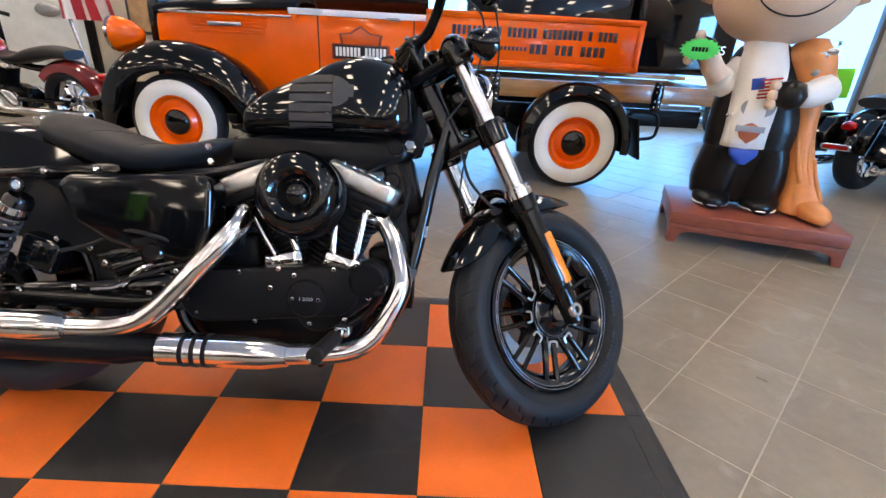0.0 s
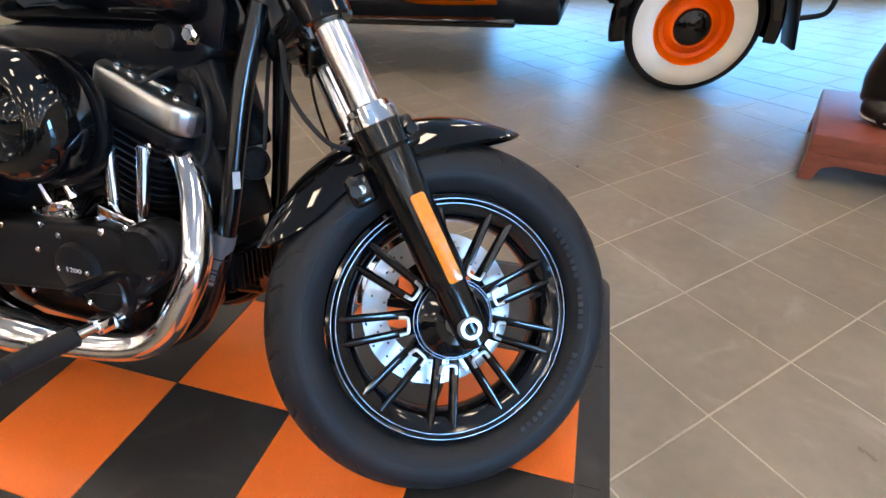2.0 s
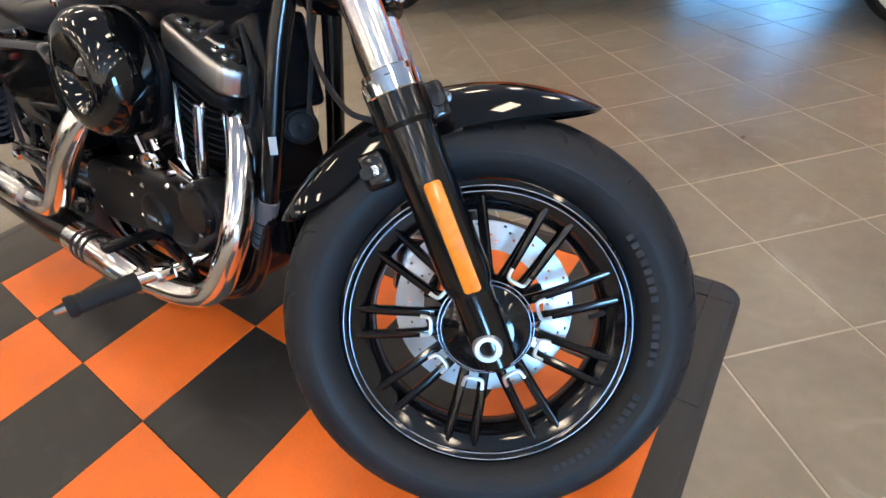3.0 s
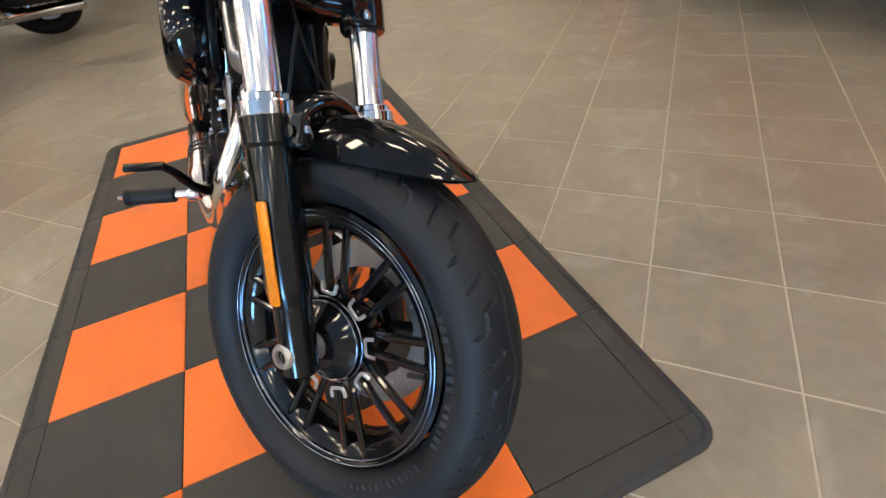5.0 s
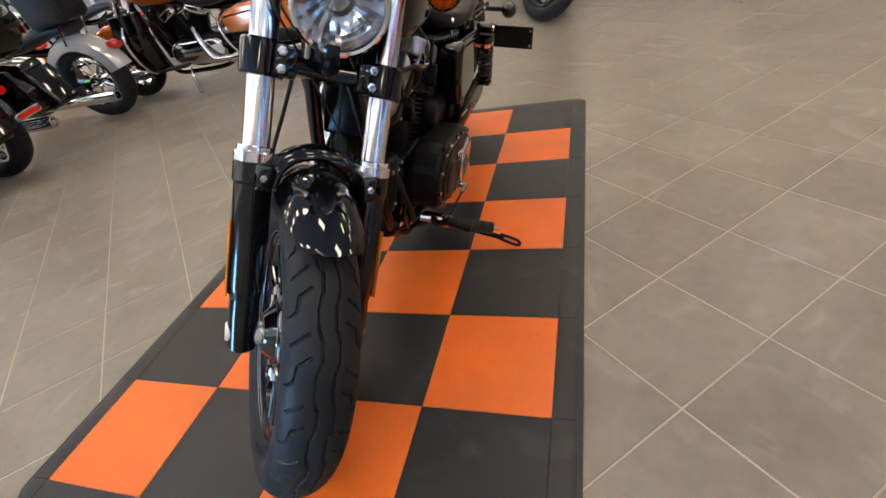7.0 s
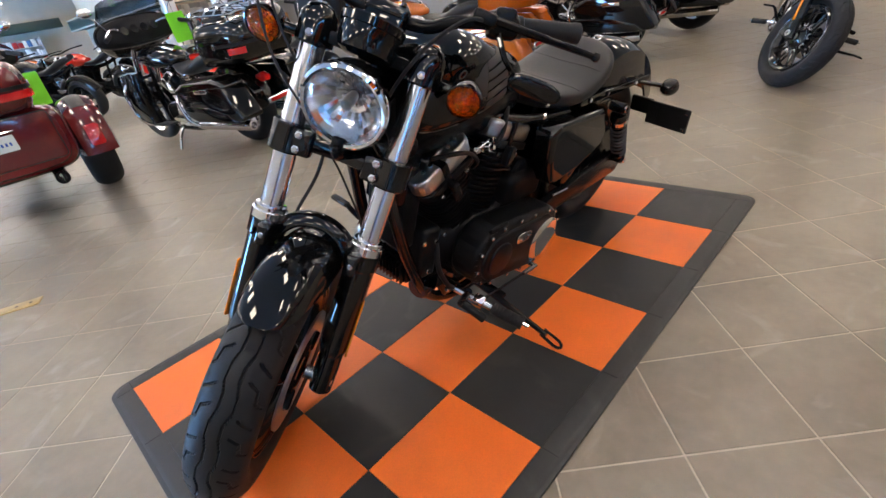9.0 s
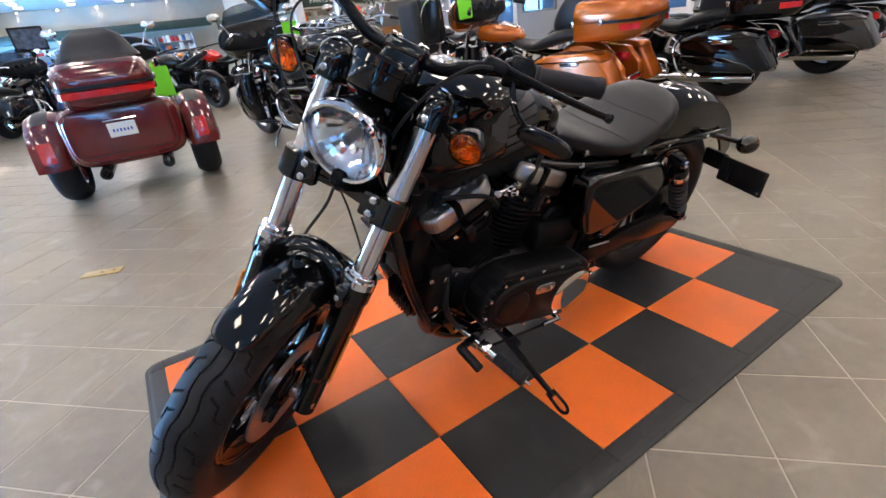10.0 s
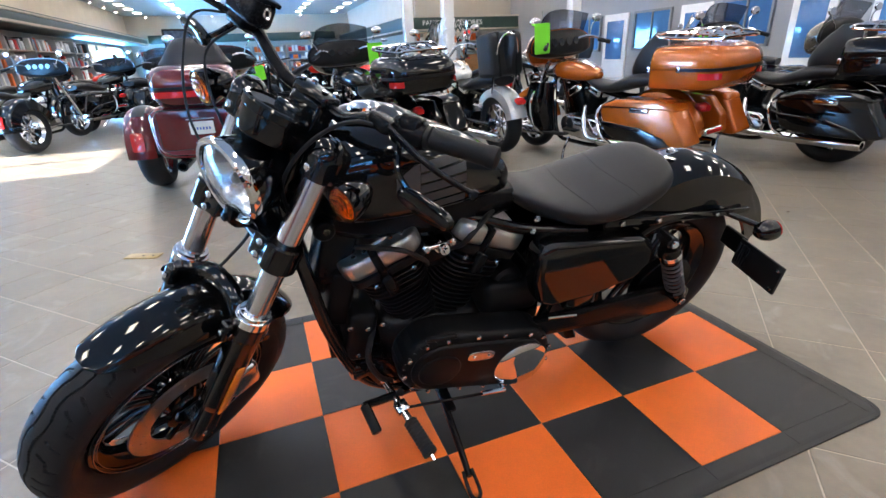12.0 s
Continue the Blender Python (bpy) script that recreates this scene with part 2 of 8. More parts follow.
def tube(bm, pts, r, seg=12, n=8, caps=True, flat=1.0):
    """A round pipe through the points; r is one radius or two, from start to end."""
    path = smooth_path(pts, n)
    r0, r1 = (r, r) if not isinstance(r, (tuple, list)) else r
    d = (path[1] - path[0]).normalized()
    side = d.orthogonal().normalized()
    rings = []
    for k, p in enumerate(path):
        nd = (path[min(k + 1, len(path) - 1)] - path[max(k - 1, 0)]).normalized()
        side = (side - side.dot(nd) * nd).normalized()
        up = nd.cross(side)
        rr = r0 + (r1 - r0) * k / (len(path) - 1)
        rings.append([p + rr * (math.cos(2 * math.pi * i / seg) * side + flat * math.sin(2 * math.pi * i / seg) * up) for i in range(seg)])
    return loft(bm, rings, caps)


def blob(bm, secs, seg=28, n=8, axis="x"):
    """A body lofted through sections (place, half width, half height up, half height down, squareness), smoothed between them."""
    data = [Vector(c) for c, *_ in secs]
    path = smooth_path(data, n)
    rest = [s[1:] for s in secs]
    rings = []
    for k, p in enumerate(path):
        t = k / (len(path) - 1) * (len(secs) - 1)
        i = min(int(t), len(secs) - 2)
        f = t - i
        four = [rest[max(i - 1, 0)], rest[i], rest[i + 1], rest[min(i + 2, len(rest) - 1)]]
        w, hu, hd, e = (max(0.6 * min(b, c), 0.5 * (2 * b + (c - a) * f + (2 * a - 5 * b + 4 * c - d) * f * f + (3 * b - a - 3 * c + d) * f ** 3))
                        for a, b, c, d in zip(*four))
        ring = []
        for q in range(seg):
            a = 2 * math.pi * q / seg
            c, s = math.cos(a), math.sin(a)
            u = math.copysign(abs(c) ** (2 / e), c) * w
            v = math.copysign(abs(s) ** (2 / e), s) * (hu if s > 0 else hd)
            ring.append(p + (Vector((0, u, v)) if axis == "x" else Vector((u, v, 0)) if axis == "z" else Vector((u, 0, v))))
        rings.append(ring)
    return loft(bm, rings)


def fin_stack(bm, m, core, fin, r, z0, n, pitch, th):
    """A finned block as one skin: core and fin are (width, depth)."""
    rings = []
    for k in range(n):
        z = z0 + pitch * k
        for (w, d), rr, h in ((core, r * 0.6, z), (fin, r, z), (fin, r, z + th), (core, r * 0.6, z + th)):
            rings.append([m @ Vector((x, y, h)) for x, y in rounded(w, d, rr, 4)])
    return loft(bm, rings)


def slab(bm, outline, th, m=Matrix(), bevel=0.003, seg=2):
    """A plate cut to an outline in the xy plane of m, centred on its thickness."""
    vs = [bm.verts.new(m @ Vector((x, y, -th / 2))) for x, y in outline]
    f = bm.faces.new(vs)
    r = bmesh.ops.extrude_face_region(bm, geom=[f])
    top = [g for g in r["geom"] if isinstance(g, bmesh.types.BMVert)]
    bmesh.ops.translate(bm, verts=top, vec=m.to_3x3() @ Vector((0, 0, th)))
    if bevel:
        edges = list({e for v in (*vs, *top) for e in v.link_edges})
        bmesh.ops.bevel(bm, geom=edges, offset=bevel, segments=seg, affect="EDGES", profile=0.5)
    return bm


def oval(w, h, n=24, e=2.0, cx=0.0, cy=0.0):
    out = []
    for k in range(n):
        c, s = math.cos(2 * math.pi * k / n), math.sin(2 * math.pi * k / n)
        out.append((cx + math.copysign(abs(c) ** (2 / e), c) * w, cy + math.copysign(abs(s) ** (2 / e), s) * h))
    return out


def rounded(w, h, r, n=5):
    """A rectangle with rounded corners, centred."""
    out = []
    for cx, cy, a0 in ((w / 2 - r, h / 2 - r, 0), (-w / 2 + r, h / 2 - r, 90), (-w / 2 + r, -h / 2 + r, 180), (w / 2 - r, -h / 2 + r, 270)):
        for k in range(n + 1):
            a = radians(a0 + 90 * k / n)
            out.append((cx + r * math.cos(a), cy + r * math.sin(a)))
    return out


def fender(bm, centre, radius, width, a0, a1, crown=0.035, th=0.006, steps=26, taper=(1.0, 1.0), skirt=0.02, grow=0.0, nose=None):
    """A mudguard: an arched strip swept round an axle at centre, from angle a0 to a1 (degrees, forward to up)."""
    rings = []
    for k in range(steps + 1):
        f = k / steps
        a = radians(a0 + (a1 - a0) * f)
        edge = min(1.0, 0.30 + 2.2 * math.sqrt(max(f, 0))) if taper[0] < 1 else 1.0
        edge2 = min(1.0, 0.30 + 2.2 * math.sqrt(max(1 - f, 0))) if taper[1] < 1 else 1.0
        thin = min(edge, edge2)
        if nose:
            thin = 1.0
            for q, share in ((f, nose[0]), (1 - f, nose[1])):
                if q < share:
                    thin = min(thin, max(0.06, math.sqrt(1 - (1 - q / share) ** 2)))
            broad = thin ** 0.55
        w = width / 2 * (broad if nose else thin)
        rad = radius + grow * f
        out, inn = [], []
        for q in range(13):
            u = -1 + 2 * q / 12
            drop = (crown * abs(u) ** 2.4 + (skirt if abs(u) > 0.99 else 0)) * thin ** 1.6
            y = w * (u if abs(u) < 0.99 else math.copysign(1.0, u))
            for lst, rr in ((out, rad - drop), (inn, rad - drop - th)):
                yy = y if lst is out else y * (1 - th / max(w, th * 2))
                lst.append(Vector(centre) + Vector((math.cos(a) * rr, yy, math.sin(a) * rr)))
        rings.append(out + inn[::-1])
    return loft(bm, rings)


def letters(text, size, depth=0.002):
    """The mesh of some lettering in the xy plane, centred."""
    cu = bpy.data.curves.new("lettering", "FONT")
    cu.body, cu.size, cu.extrude, cu.align_x, cu.align_y = text, size, depth, "CENTER", "CENTER"
    ob = bpy.data.objects.new("lettering", cu)
    scene.collection.objects.link(ob)
    me = bpy.data.meshes.new_from_object(ob.evaluated_get(bpy.context.evaluated_depsgraph_get()))
    bpy.data.objects.remove(ob)
    bpy.data.curves.remove(cu)
    return me


def lettered(name, text, size, material, parent, m, depth=0.002, label=""):
    me = letters(text, size, depth)
    me.transform(m)
    me.materials.clear()
    me.materials.append(material)
    ob = new(name, me)
    ob.parent = parent
    return tagged(ob, label) if label else ob


def structure(name, bm, material, label="", category=""):
    ob = part(name, bm, material, None)
    return tagged(ob, label, category, kind="structure")


# ---------------------------------------------------------------- the hall
X0, X1, Y0, Y1, CEILING = -13.0, 6.6, -38.0, 7.6, 4.2
TILE_U, TILE_V, TILE_P = 1.094, -1.009, 0.301

bm = bm_new()
box(bm, (X1 - X0 + 0.6, Y1 - Y0 + 0.6, 0.2), ((X0 + X1) / 2, (Y0 + Y1) / 2, -0.1012), bevel=0)
floor = structure("floor", bm, GROUT, "taupe porcelain tiles laid diagonally with cream grout", "floor")

bm = bm_new()
box(bm, (X1 - X0 + 0.6, Y1 - Y0 + 0.6, 0.2), ((X0 + X1) / 2, (Y0 + Y1) / 2, CEILING + 0.1), bevel=0)
structure("ceiling", bm, CEIL, "pale ceiling boards with rows of lamps", "ceiling")


def wall_with_gaps(name, axis, at, lo, hi, gaps, th, material, label):
    """A wall along x or y with openings (from, to, sill, head) cut through it."""
    bm = bm_new()

    def piece(a, b, z0, z1):
        if b - a < 0.01 or z1 - z0 < 0.01:
            return
        size = (b - a, th, z1 - z0) if axis == "x" else (th, b - a, z1 - z0)
        c = ((a + b) / 2, at, (z0 + z1) / 2) if axis == "x" else (at, (a + b) / 2, (z0 + z1) / 2)
        box(bm, size, c, bevel=0)

    x = lo
    for a, b, s, h in sorted(gaps):
        piece(x, a, 0, CEILING)
        piece(a, b, 0, s)
        piece(a, b, h, CEILING)
        x = b
    piece(x, hi, 0, CEILING)
    return structure(name, bm, material, label, "wall")


NORTH_GAPS = [(-1.6, 6.3, 0.25, 3.1)]
EAST_GAPS = [(-6.2, -4.0, 0.15, 2.3), (-36.2, -25.8, 0.7, 2.30)]
wall_with_gaps("wall_north", "x", Y1 + 0.15, X0 - 0.3, X1 + 0.3, NORTH_GAPS, 0.3, WALLPAINT, "beige painted wall with a long shop window")
wall_with_gaps("wall_east", "y", X1 + 0.15, Y0, Y1, EAST_GAPS, 0.3, WALLPAINT, "beige painted wall with shop windows")
wall_with_gaps("wall_south", "x", Y0 - 0.15, X0 - 0.3, X1 + 0.3, [], 0.3, WALLPAINT, "beige painted back wall washed by lamps")
wall_with_gaps("wall_west", "y", X0 - 0.15, Y0, Y1, [], 0.3, GREYWALL, "grey painted wall with office doors")


def window(name, axis, at, a, b, s, h, panes):
    """A shop window: frame bars and panes in an opening."""
    def place(u, z):
        return (u, at, z) if axis == "x" else (at, u, z)

    def dims(du, dz, th=0.08):
        return (du, th, dz) if axis == "x" else (th, du, dz)
    bm = bm_new()
    box(bm, dims(b - a, 0.08), place((a + b) / 2, s + 0.04))
    box(bm, dims(b - a, 0.08), place((a + b) / 2, h - 0.04))
    for k in range(panes + 1):
        u = a + 0.04 + (b - a - 0.08) * k / panes
        box(bm, dims(0.08, h - s - 0.16), place(u, (s + h) / 2))
    w = structure(name, bm, ALUFRAME, "aluminium-framed shop window full of daylight", "window")
    for k in range(panes):
        u0 = a + 0.08 + (b - a - 0.08) * k / panes
        u1 = a + (b - a - 0.08) * (k + 1) / panes
        bm = bm_new()
        box(bm, dims(u1 - u0, h - s - 0.16, 0.01), place((u0 + u1) / 2, (s + h) / 2), bevel=0)
        p = part("pane", bm, GLASS, w)
        p.visible_shadow = False


window("window_1", "x", Y1 + 0.15, *NORTH_GAPS[0], 5)
window("window_2", "y", X1 + 0.15, *EAST_GAPS[0], 2)
window("window_3", "y", X1 + 0.15, *EAST_GAPS[1], 5)
for nm, c, size in (("backdrop", (4.0, Y1 + 9, 2.0), (40, 0.1, 9)), ("backdrop_2", (X1 + 9, -31.0, 2.0), (0.1, 26, 9))):
    bm = bm_new()
    box(bm, size, c, bevel=0)
    structure(nm, bm, DAYLIGHT, "bright daylight outside the shop windows", "backdrop")


def window_light(name, m, w, h, power):
    lamp = new(name, bpy.data.lights.new(name, "AREA"))
    lamp.data.shape, lamp.data.size, lamp.data.size_y = "RECTANGLE", w, h
    lamp.data.energy, lamp.data.color = power, (0.12, 0.45, 1.0)
    lamp.matrix_world = m
    return lamp


window_light("window_light", look((2.35, Y1 - 0.02, 1.7), (2.35, 0, 1.7)), 7.7, 2.8, 35)
window_light("window_light", look((X1 - 0.02, -5.1, 1.22), (0, -5.1, 1.22)), 2.1, 2.1, 120)
window_light("window_light", look((X1 - 0.02, -31.0, 1.5), (0, -31.0, 1.5)), 10.2, 1.5, 420)

# rows of ceiling lamps
bm = bm_new()
box(bm, (0.42, 0.88, 0.05), (0, 0, -0.025), 0.006)
lamp0 = thing("ceiling_light", pose(0, 0, CEILING), "white rectangular recessed ceiling lamp, lit", "ceiling lamp", "ceiling lamps in rows")
part("frame", bm, WHITEPAINT, lamp0)
bm = bm_new()
box(bm, (0.34, 0.80, 0.012), (0, 0, -0.052), 0.003)
part("diffuser", bm, LAMPWHITE, lamp0, "glowing warm white diffuser")
first = True
for i in range(8):
    for j in range(18):
        x, y = -11.8 + 2.44 * i, 6.2 - 2.44 * j
        if first:
            lamp0.matrix_world = pose(x, y, CEILING)
            first = False
        else:
            copy_thing(lamp0, pose(x, y, CEILING))

# ---------------------------------------------------------------- the display mat
S = 0.3048
MAT_Z = 0.014
mat_thing = thing("display_mat", pose(0, 0, 0), "orange and charcoal checkered display mat with a charcoal edge", "mat")
EDGE = 0.066
bm = bm_new()
W, D = 7 * S + 2 * EDGE, 4 * S + 2 * EDGE
slab(bm, rounded(W, D, 0.055), 0.008, pose(-3.5 * S, 2 * S, 0.0045), 0.002)
part("base", bm, BLACK_TILE, mat_thing)
bm = bm_new()
rings = []
for grow, z in ((0.0, 0.0015), (-0.002, 0.004), (-0.02, 0.0125), (-0.024, 0.0135), (-EDGE + 0.0005, 0.0138), (-EDGE + 0.0005, 0.004)):
    ro = rounded(W + 2 * grow, D + 2 * grow, max(0.055 + grow, 0.0006), 6)
    rings.append([V(-3.5 * S + x, 2 * S + y, z) for x, y in ro])
loft(bm, rings, caps=False)
part("edge_ramp", bm, BLACK_TILE, mat_thing, "charcoal sloping edge strip")
tile_meshes = {}
for i in range(7):
    for j in range(4):
        orange = (i + j) % 2 == 0
        if orange not in tile_meshes:
            bm = bm_new()
            box(bm, (S - 0.0012, S - 0.0012, 0.008), (0, 0, 0), 0.0012, 1)
            ob = part("mat_tile", bm, ORANGE_TILE if orange else BLACK_TILE, mat_thing)
            tile_meshes[orange] = ob.data
        else:
            ob = new("mat_tile", tile_meshes[orange])
            ob.parent = mat_thing
        ob.location = (-(i + 0.5) * S, (j + 0.5) * S, MAT_Z - 0.004)
# seams across the edge strip at every second tile
bm = bm_new()
for i in (0, 1, 2, 3, 4, 5, 6, 7):
    for y in (-EDGE / 2 + 0.006, 4 * S + EDGE / 2 - 0.006):
        box(bm, (0.0018, EDGE - 0.022, 0.0008), (-i * S, y, 0.0138), 0)
for j in range(5):
    box(bm, (EDGE - 0.022, 0.0018, 0.0008), (EDGE / 2 - 0.006, j * S, 0.0138), 0)
pieces("edge_seam", bm, PLASTIC, mat_thing)

# ---------------------------------------------------------------- wheels
GROOVES = (((0.000, 0.057), (0.009, 0.047)), ((0.009, 0.047), (0.034, 0.044)), ((0.034, 0.044), (0.047, 0.026)), ((0.066, 0.053), (0.084, 0.030)))


def groove_depth(u, y):
    """How deep the tread is cut at a turn u round the tyre and y across it."""
    pitch = 0.110
    p = ((u * 18 + (0.5 if y > 0 else 0.0)) % 1.0) * pitch
    w = abs(y)
    for (p0, w0), (p1, w1) in GROOVES:
        for q in (p, p + pitch):
            dp, dw = p1 - p0, w1 - w0
            f = max(0.0, min(1.0, ((q - p0) * dp + (w - w0) * dw) / (dp * dp + dw * dw)))
            if math.hypot(q - p0 - f * dp, w - w0 - f * dw) < 0.0020:
                return 0.0042
    zig = max(-1.0, min(1.0, 9.0 * (abs(p / pitch - 0.5) - 0.25)))
    if abs(w - 0.0135 - 0.0036 * zig) < 0.0017:
        return 0.0040
    return 0.0


def tyre_bm(R, W, rim_r, nu=96, nv=24, tread=False):
    """A tyre round the y axis. With tread, stepped grooves and side cuts are sunk into the crown."""
    H = R - rim_r
    rc = rim_r + H * 0.5
    rings = []
    for i in range(nu):
        u = i / nu
        ring = []
        for j in range(nv + 1):
            a = radians(-148 + 296 * j / nv)
            y, r = W / 2 * math.sin(a), rc + H / 2 * math.cos(a)
            if tread and abs(a) < 1.32:
                r += 0.0014
                r -= groove_depth(u, y)
            if abs(abs(a) - 1.75) < 0.03:
                r += 0.001
                y *= 1.012
            b = 2 * math.pi * u
            ring.append(Vector((r * math.cos(b), y, r * math.sin(b))))
        rings.append(ring)
    bm = bm_new()
    rings.append(rings[0])
    vs = [[bm.verts.new(p) for p in ring] for ring in rings[:-1]]
    for i in range(nu):
        a, b = vs[i], vs[(i + 1) % nu]
        for j in range(nv):
            bm.faces.new((a[j], a[j + 1], b[j + 1], b[j]))
    return bm


AXLE = Matrix.Rotation(radians(-90), 4, "X")  # turns a lathe's z axis onto y


def cast_wheel(parent, m, R, W, rim_r, pairs, rimmat, tread=False, nu=96, nv=24, hubmat=None, whitewall=False, name="wheel", boss=0.035):
    """A cast wheel with paired spokes: hub > rim, tyre, spokes. m carries the axle along y."""
    bm = bm_new()
    hw = W * 0.36
    lathe(bm, [(0.012, -hw - boss), (0.028, -hw - boss + 0.002), (0.034, -hw - boss * 0.3), (0.05, -hw + 0.01), (0.062, -0.02), (0.064, 0.0), (0.062, 0.02),
               (0.05, hw - 0.01), (0.034, hw + boss * 0.3), (0.028, hw + boss - 0.002), (0.012, hw + boss)], AXLE, 28)
    hub = part(name, bm, hubmat or rimmat, parent, m=m)
    bm = bm_new()
    w = W * 0.36
    lathe(bm, [(rim_r, -w), (rim_r + 0.006, -w + 0.003), (rim_r + 0.004, -w + 0.010), (rim_r - 0.012, -w + 0.016), (rim_r - 0.018, -w * 0.4), (rim_r - 0.018, w * 0.4),
               (rim_r - 0.012, w - 0.016), (rim_r + 0.004, w - 0.010), (rim_r + 0.006, w - 0.003), (rim_r, w), (rim_r - 0.008, w - 0.006), (rim_r - 0.022, w * 0.78),
               (rim_r - 0.036, w * 0.5), (rim_r - 0.041, w * 0.2), (rim_r - 0.041, -w * 0.2), (rim_r - 0.036, -w * 0.5), (rim_r - 0.022, -w * 0.78), (rim_r - 0.008, -w + 0.006)], AXLE, 64, closed=True)
    part("rim", bm, rimmat, hub, m=m)
    part("tyre", tyre_bm(R, W, rim_r, nu, nv, tread), RUBBER, hub, m=m)
    for k in range(pairs):
        for d in (-1, 1):
            a = 2 * math.pi * (k + 0.25) / pairs
            t = Vector((-math.sin(a), 0, math.cos(a)))
            o = Vector((math.cos(a), 0, math.sin(a)))
            side = -0.010
            bm = bm_new()
            tube(bm, [o * 0.055 + t * 0.014 * d + V(0, side, 0), o * 0.10 + t * 0.0165 * d + V(0, side - 0.012, 0),
                      o * (rim_r - 0.045) + t * 0.020 * d + V(0, side - 0.018, 0), o * (rim_r - 0.008) + t * 0.022 * d + V(0, side - 0.02, 0)],
                 (0.0078, 0.0066), 10, 4, flat=1.3)
            part("spoke", bm, rimmat, hub, m=m)
    return hub


def brake_disc(parent, m, side, outer=0.146, inner=0.098, holes=20):
    """A ring of steel with small drilled holes in slanting rows."""
    bm = bm_new()
    nr, na = 11, holes * 8
    grid = {}
    for y in (-0.0025, 0.0025):
        for i in range(na):
            a = 2 * math.pi * i / na
            for j in range(nr + 1):
                r = inner + (outer - inner) * j / nr
                grid[y, i, j] = bm.verts.new((r * math.cos(a), y, r * math.sin(a)))
    def gone(i, j):
        return j in (1, 3, 5, 7, 9) and (i - (j // 2) * 2) % 8 == 0 and (i // 8 + j // 2) % 3 != 0
    for i in range(na):
        i2 = (i + 1) % na
        for j in range(nr):
            if gone(i, j):
                for (a0, b0), (a1, b1) in (((i, j), (i2, j)), ((i2, j), (i2, j + 1)), ((i2, j + 1), (i, j + 1)), ((i, j + 1), (i, j))):
                    bm.faces.new((grid[-0.0025, a0, b0], grid[-0.0025, a1, b1], grid[0.0025, a1, b1], grid[0.0025, a0, b0]))
                continue
            for y in (-0.0025, 0.0025):
                bm.faces.new((grid[y, i, j], grid[y, i2, j], grid[y, i2, j + 1], grid[y, i, j + 1]))
        for j in (0, nr):
            bm.faces.new((grid[-0.0025, i, j], grid[-0.0025, i2, j], grid[0.0025, i2, j], grid[0.0025, i, j]))
    d = part("brake_disc", bm, DISC, parent, "drilled bare steel brake disc", m=m @ Matrix.Translation((0, side, 0)))
    bm = bm_new()
    lathe(bm, [(0.045, -0.004), (0.062, -0.004), (0.062, 0.004), (0.045, 0.004)], AXLE, 40, closed=True)
    for k in range(5):
        a = 2 * math.pi * k / 5
        rod(bm, (0.055 * math.cos(a), 0, 0.055 * math.sin(a)), (0.104 * math.cos(a), 0, 0.104 * math.sin(a)), 0.009, seg=8)
    part("disc_carrier", bm, SATIN, d, m=m @ Matrix.Translation((0, side, 0)))
    return d


def bolt(bm, p, d, r=0.006, h=0.005):
    d = Vector(d).normalized()
    lathe(bm, [(0, h * 1.2), (r * 0.55, h * 1.2), (r * 0.62, h), (r, h * 0.8), (r, 0), (0, 0)], along(Vector(p), d), 6)


def hull2(c0, r0, c1, r1, n=14):
    """The outline round two circles."""
    d = math.hypot(c1[0] - c0[0], c1[1] - c0[1])
    base = math.atan2(c1[1] - c0[1], c1[0] - c0[0])
    off = math.acos(max(-1, min(1, (r0 - r1) / d)))
    out = []
    for k in range(n + 1):
        a = base + off + (2 * math.pi - 2 * off) * k / n
        out.append((c0[0] + r0 * math.cos(a), c0[1] + r0 * math.sin(a)))
    for k in range(n + 1):
        a = base - off + 2 * off * k / n
        out.append((c1[0] + r1 * math.cos(a), c1[1] + r1 * math.sin(a)))
    return out


SIDE = Matrix.Rotation(radians(90), 4, "X")  # lays an outline (x, y) into the upright x-z plane


def at_y(y):
    return Matrix.Translation((0, y, 0)) @ SIDE


# ---------------------------------------------------------------- the black cruiser on the mat
LEAN, TURN, RAKE = 15.0, 34.9, 28.2
FORK = 0.112  # half the spacing of the fork tubes
bike = thing("motorcycle", pose(-1.75, 0.610, MAT_Z + 0.001, -LEAN, 0, 0),
             "gloss black cruiser leaning on its side stand on the mat", "motorcycle")
_th = radians(TURN)
_s = V(-math.sin(radians(RAKE)), 0, math.cos(radians(RAKE)))
_f0 = V(math.cos(radians(RAKE)), 0, math.sin(radians(RAKE)))
_f = math.cos(_th) * _f0 + math.sin(_th) * V(0, 1, 0)
_l = math.cos(_th) * V(0, 1, 0) - math.sin(_th) * _f0
AXIS = V(1.446, 0.0035, 0.2850)
STEER = Matrix(((_f.x, _l.x, _s.x, AXIS.x), (_f.y, _l.y, _s.y, AXIS.y), (_f.z, _l.z, _s.z, AXIS.z), (0, 0, 0, 1)))

# front end, in steering coordinates: x ahead, y to the left, z up the fork
FW = STEER @ Matrix.Rotation(radians(0.93), 4, "Z") @ Matrix.Translation((0.0367, -0.0109, -0.0044)) @ Matrix.Rotation(radians(-0.77), 4, "X")
front = cast_wheel(bike, FW @ Matrix.Rotation(radians(12), 4, "Y"), 0.3158, 0.1264, 0.2149, 9, RIMBLACK, True, 860, 150, boss=0.006)
front.data.materials[0] = RIMBLACK
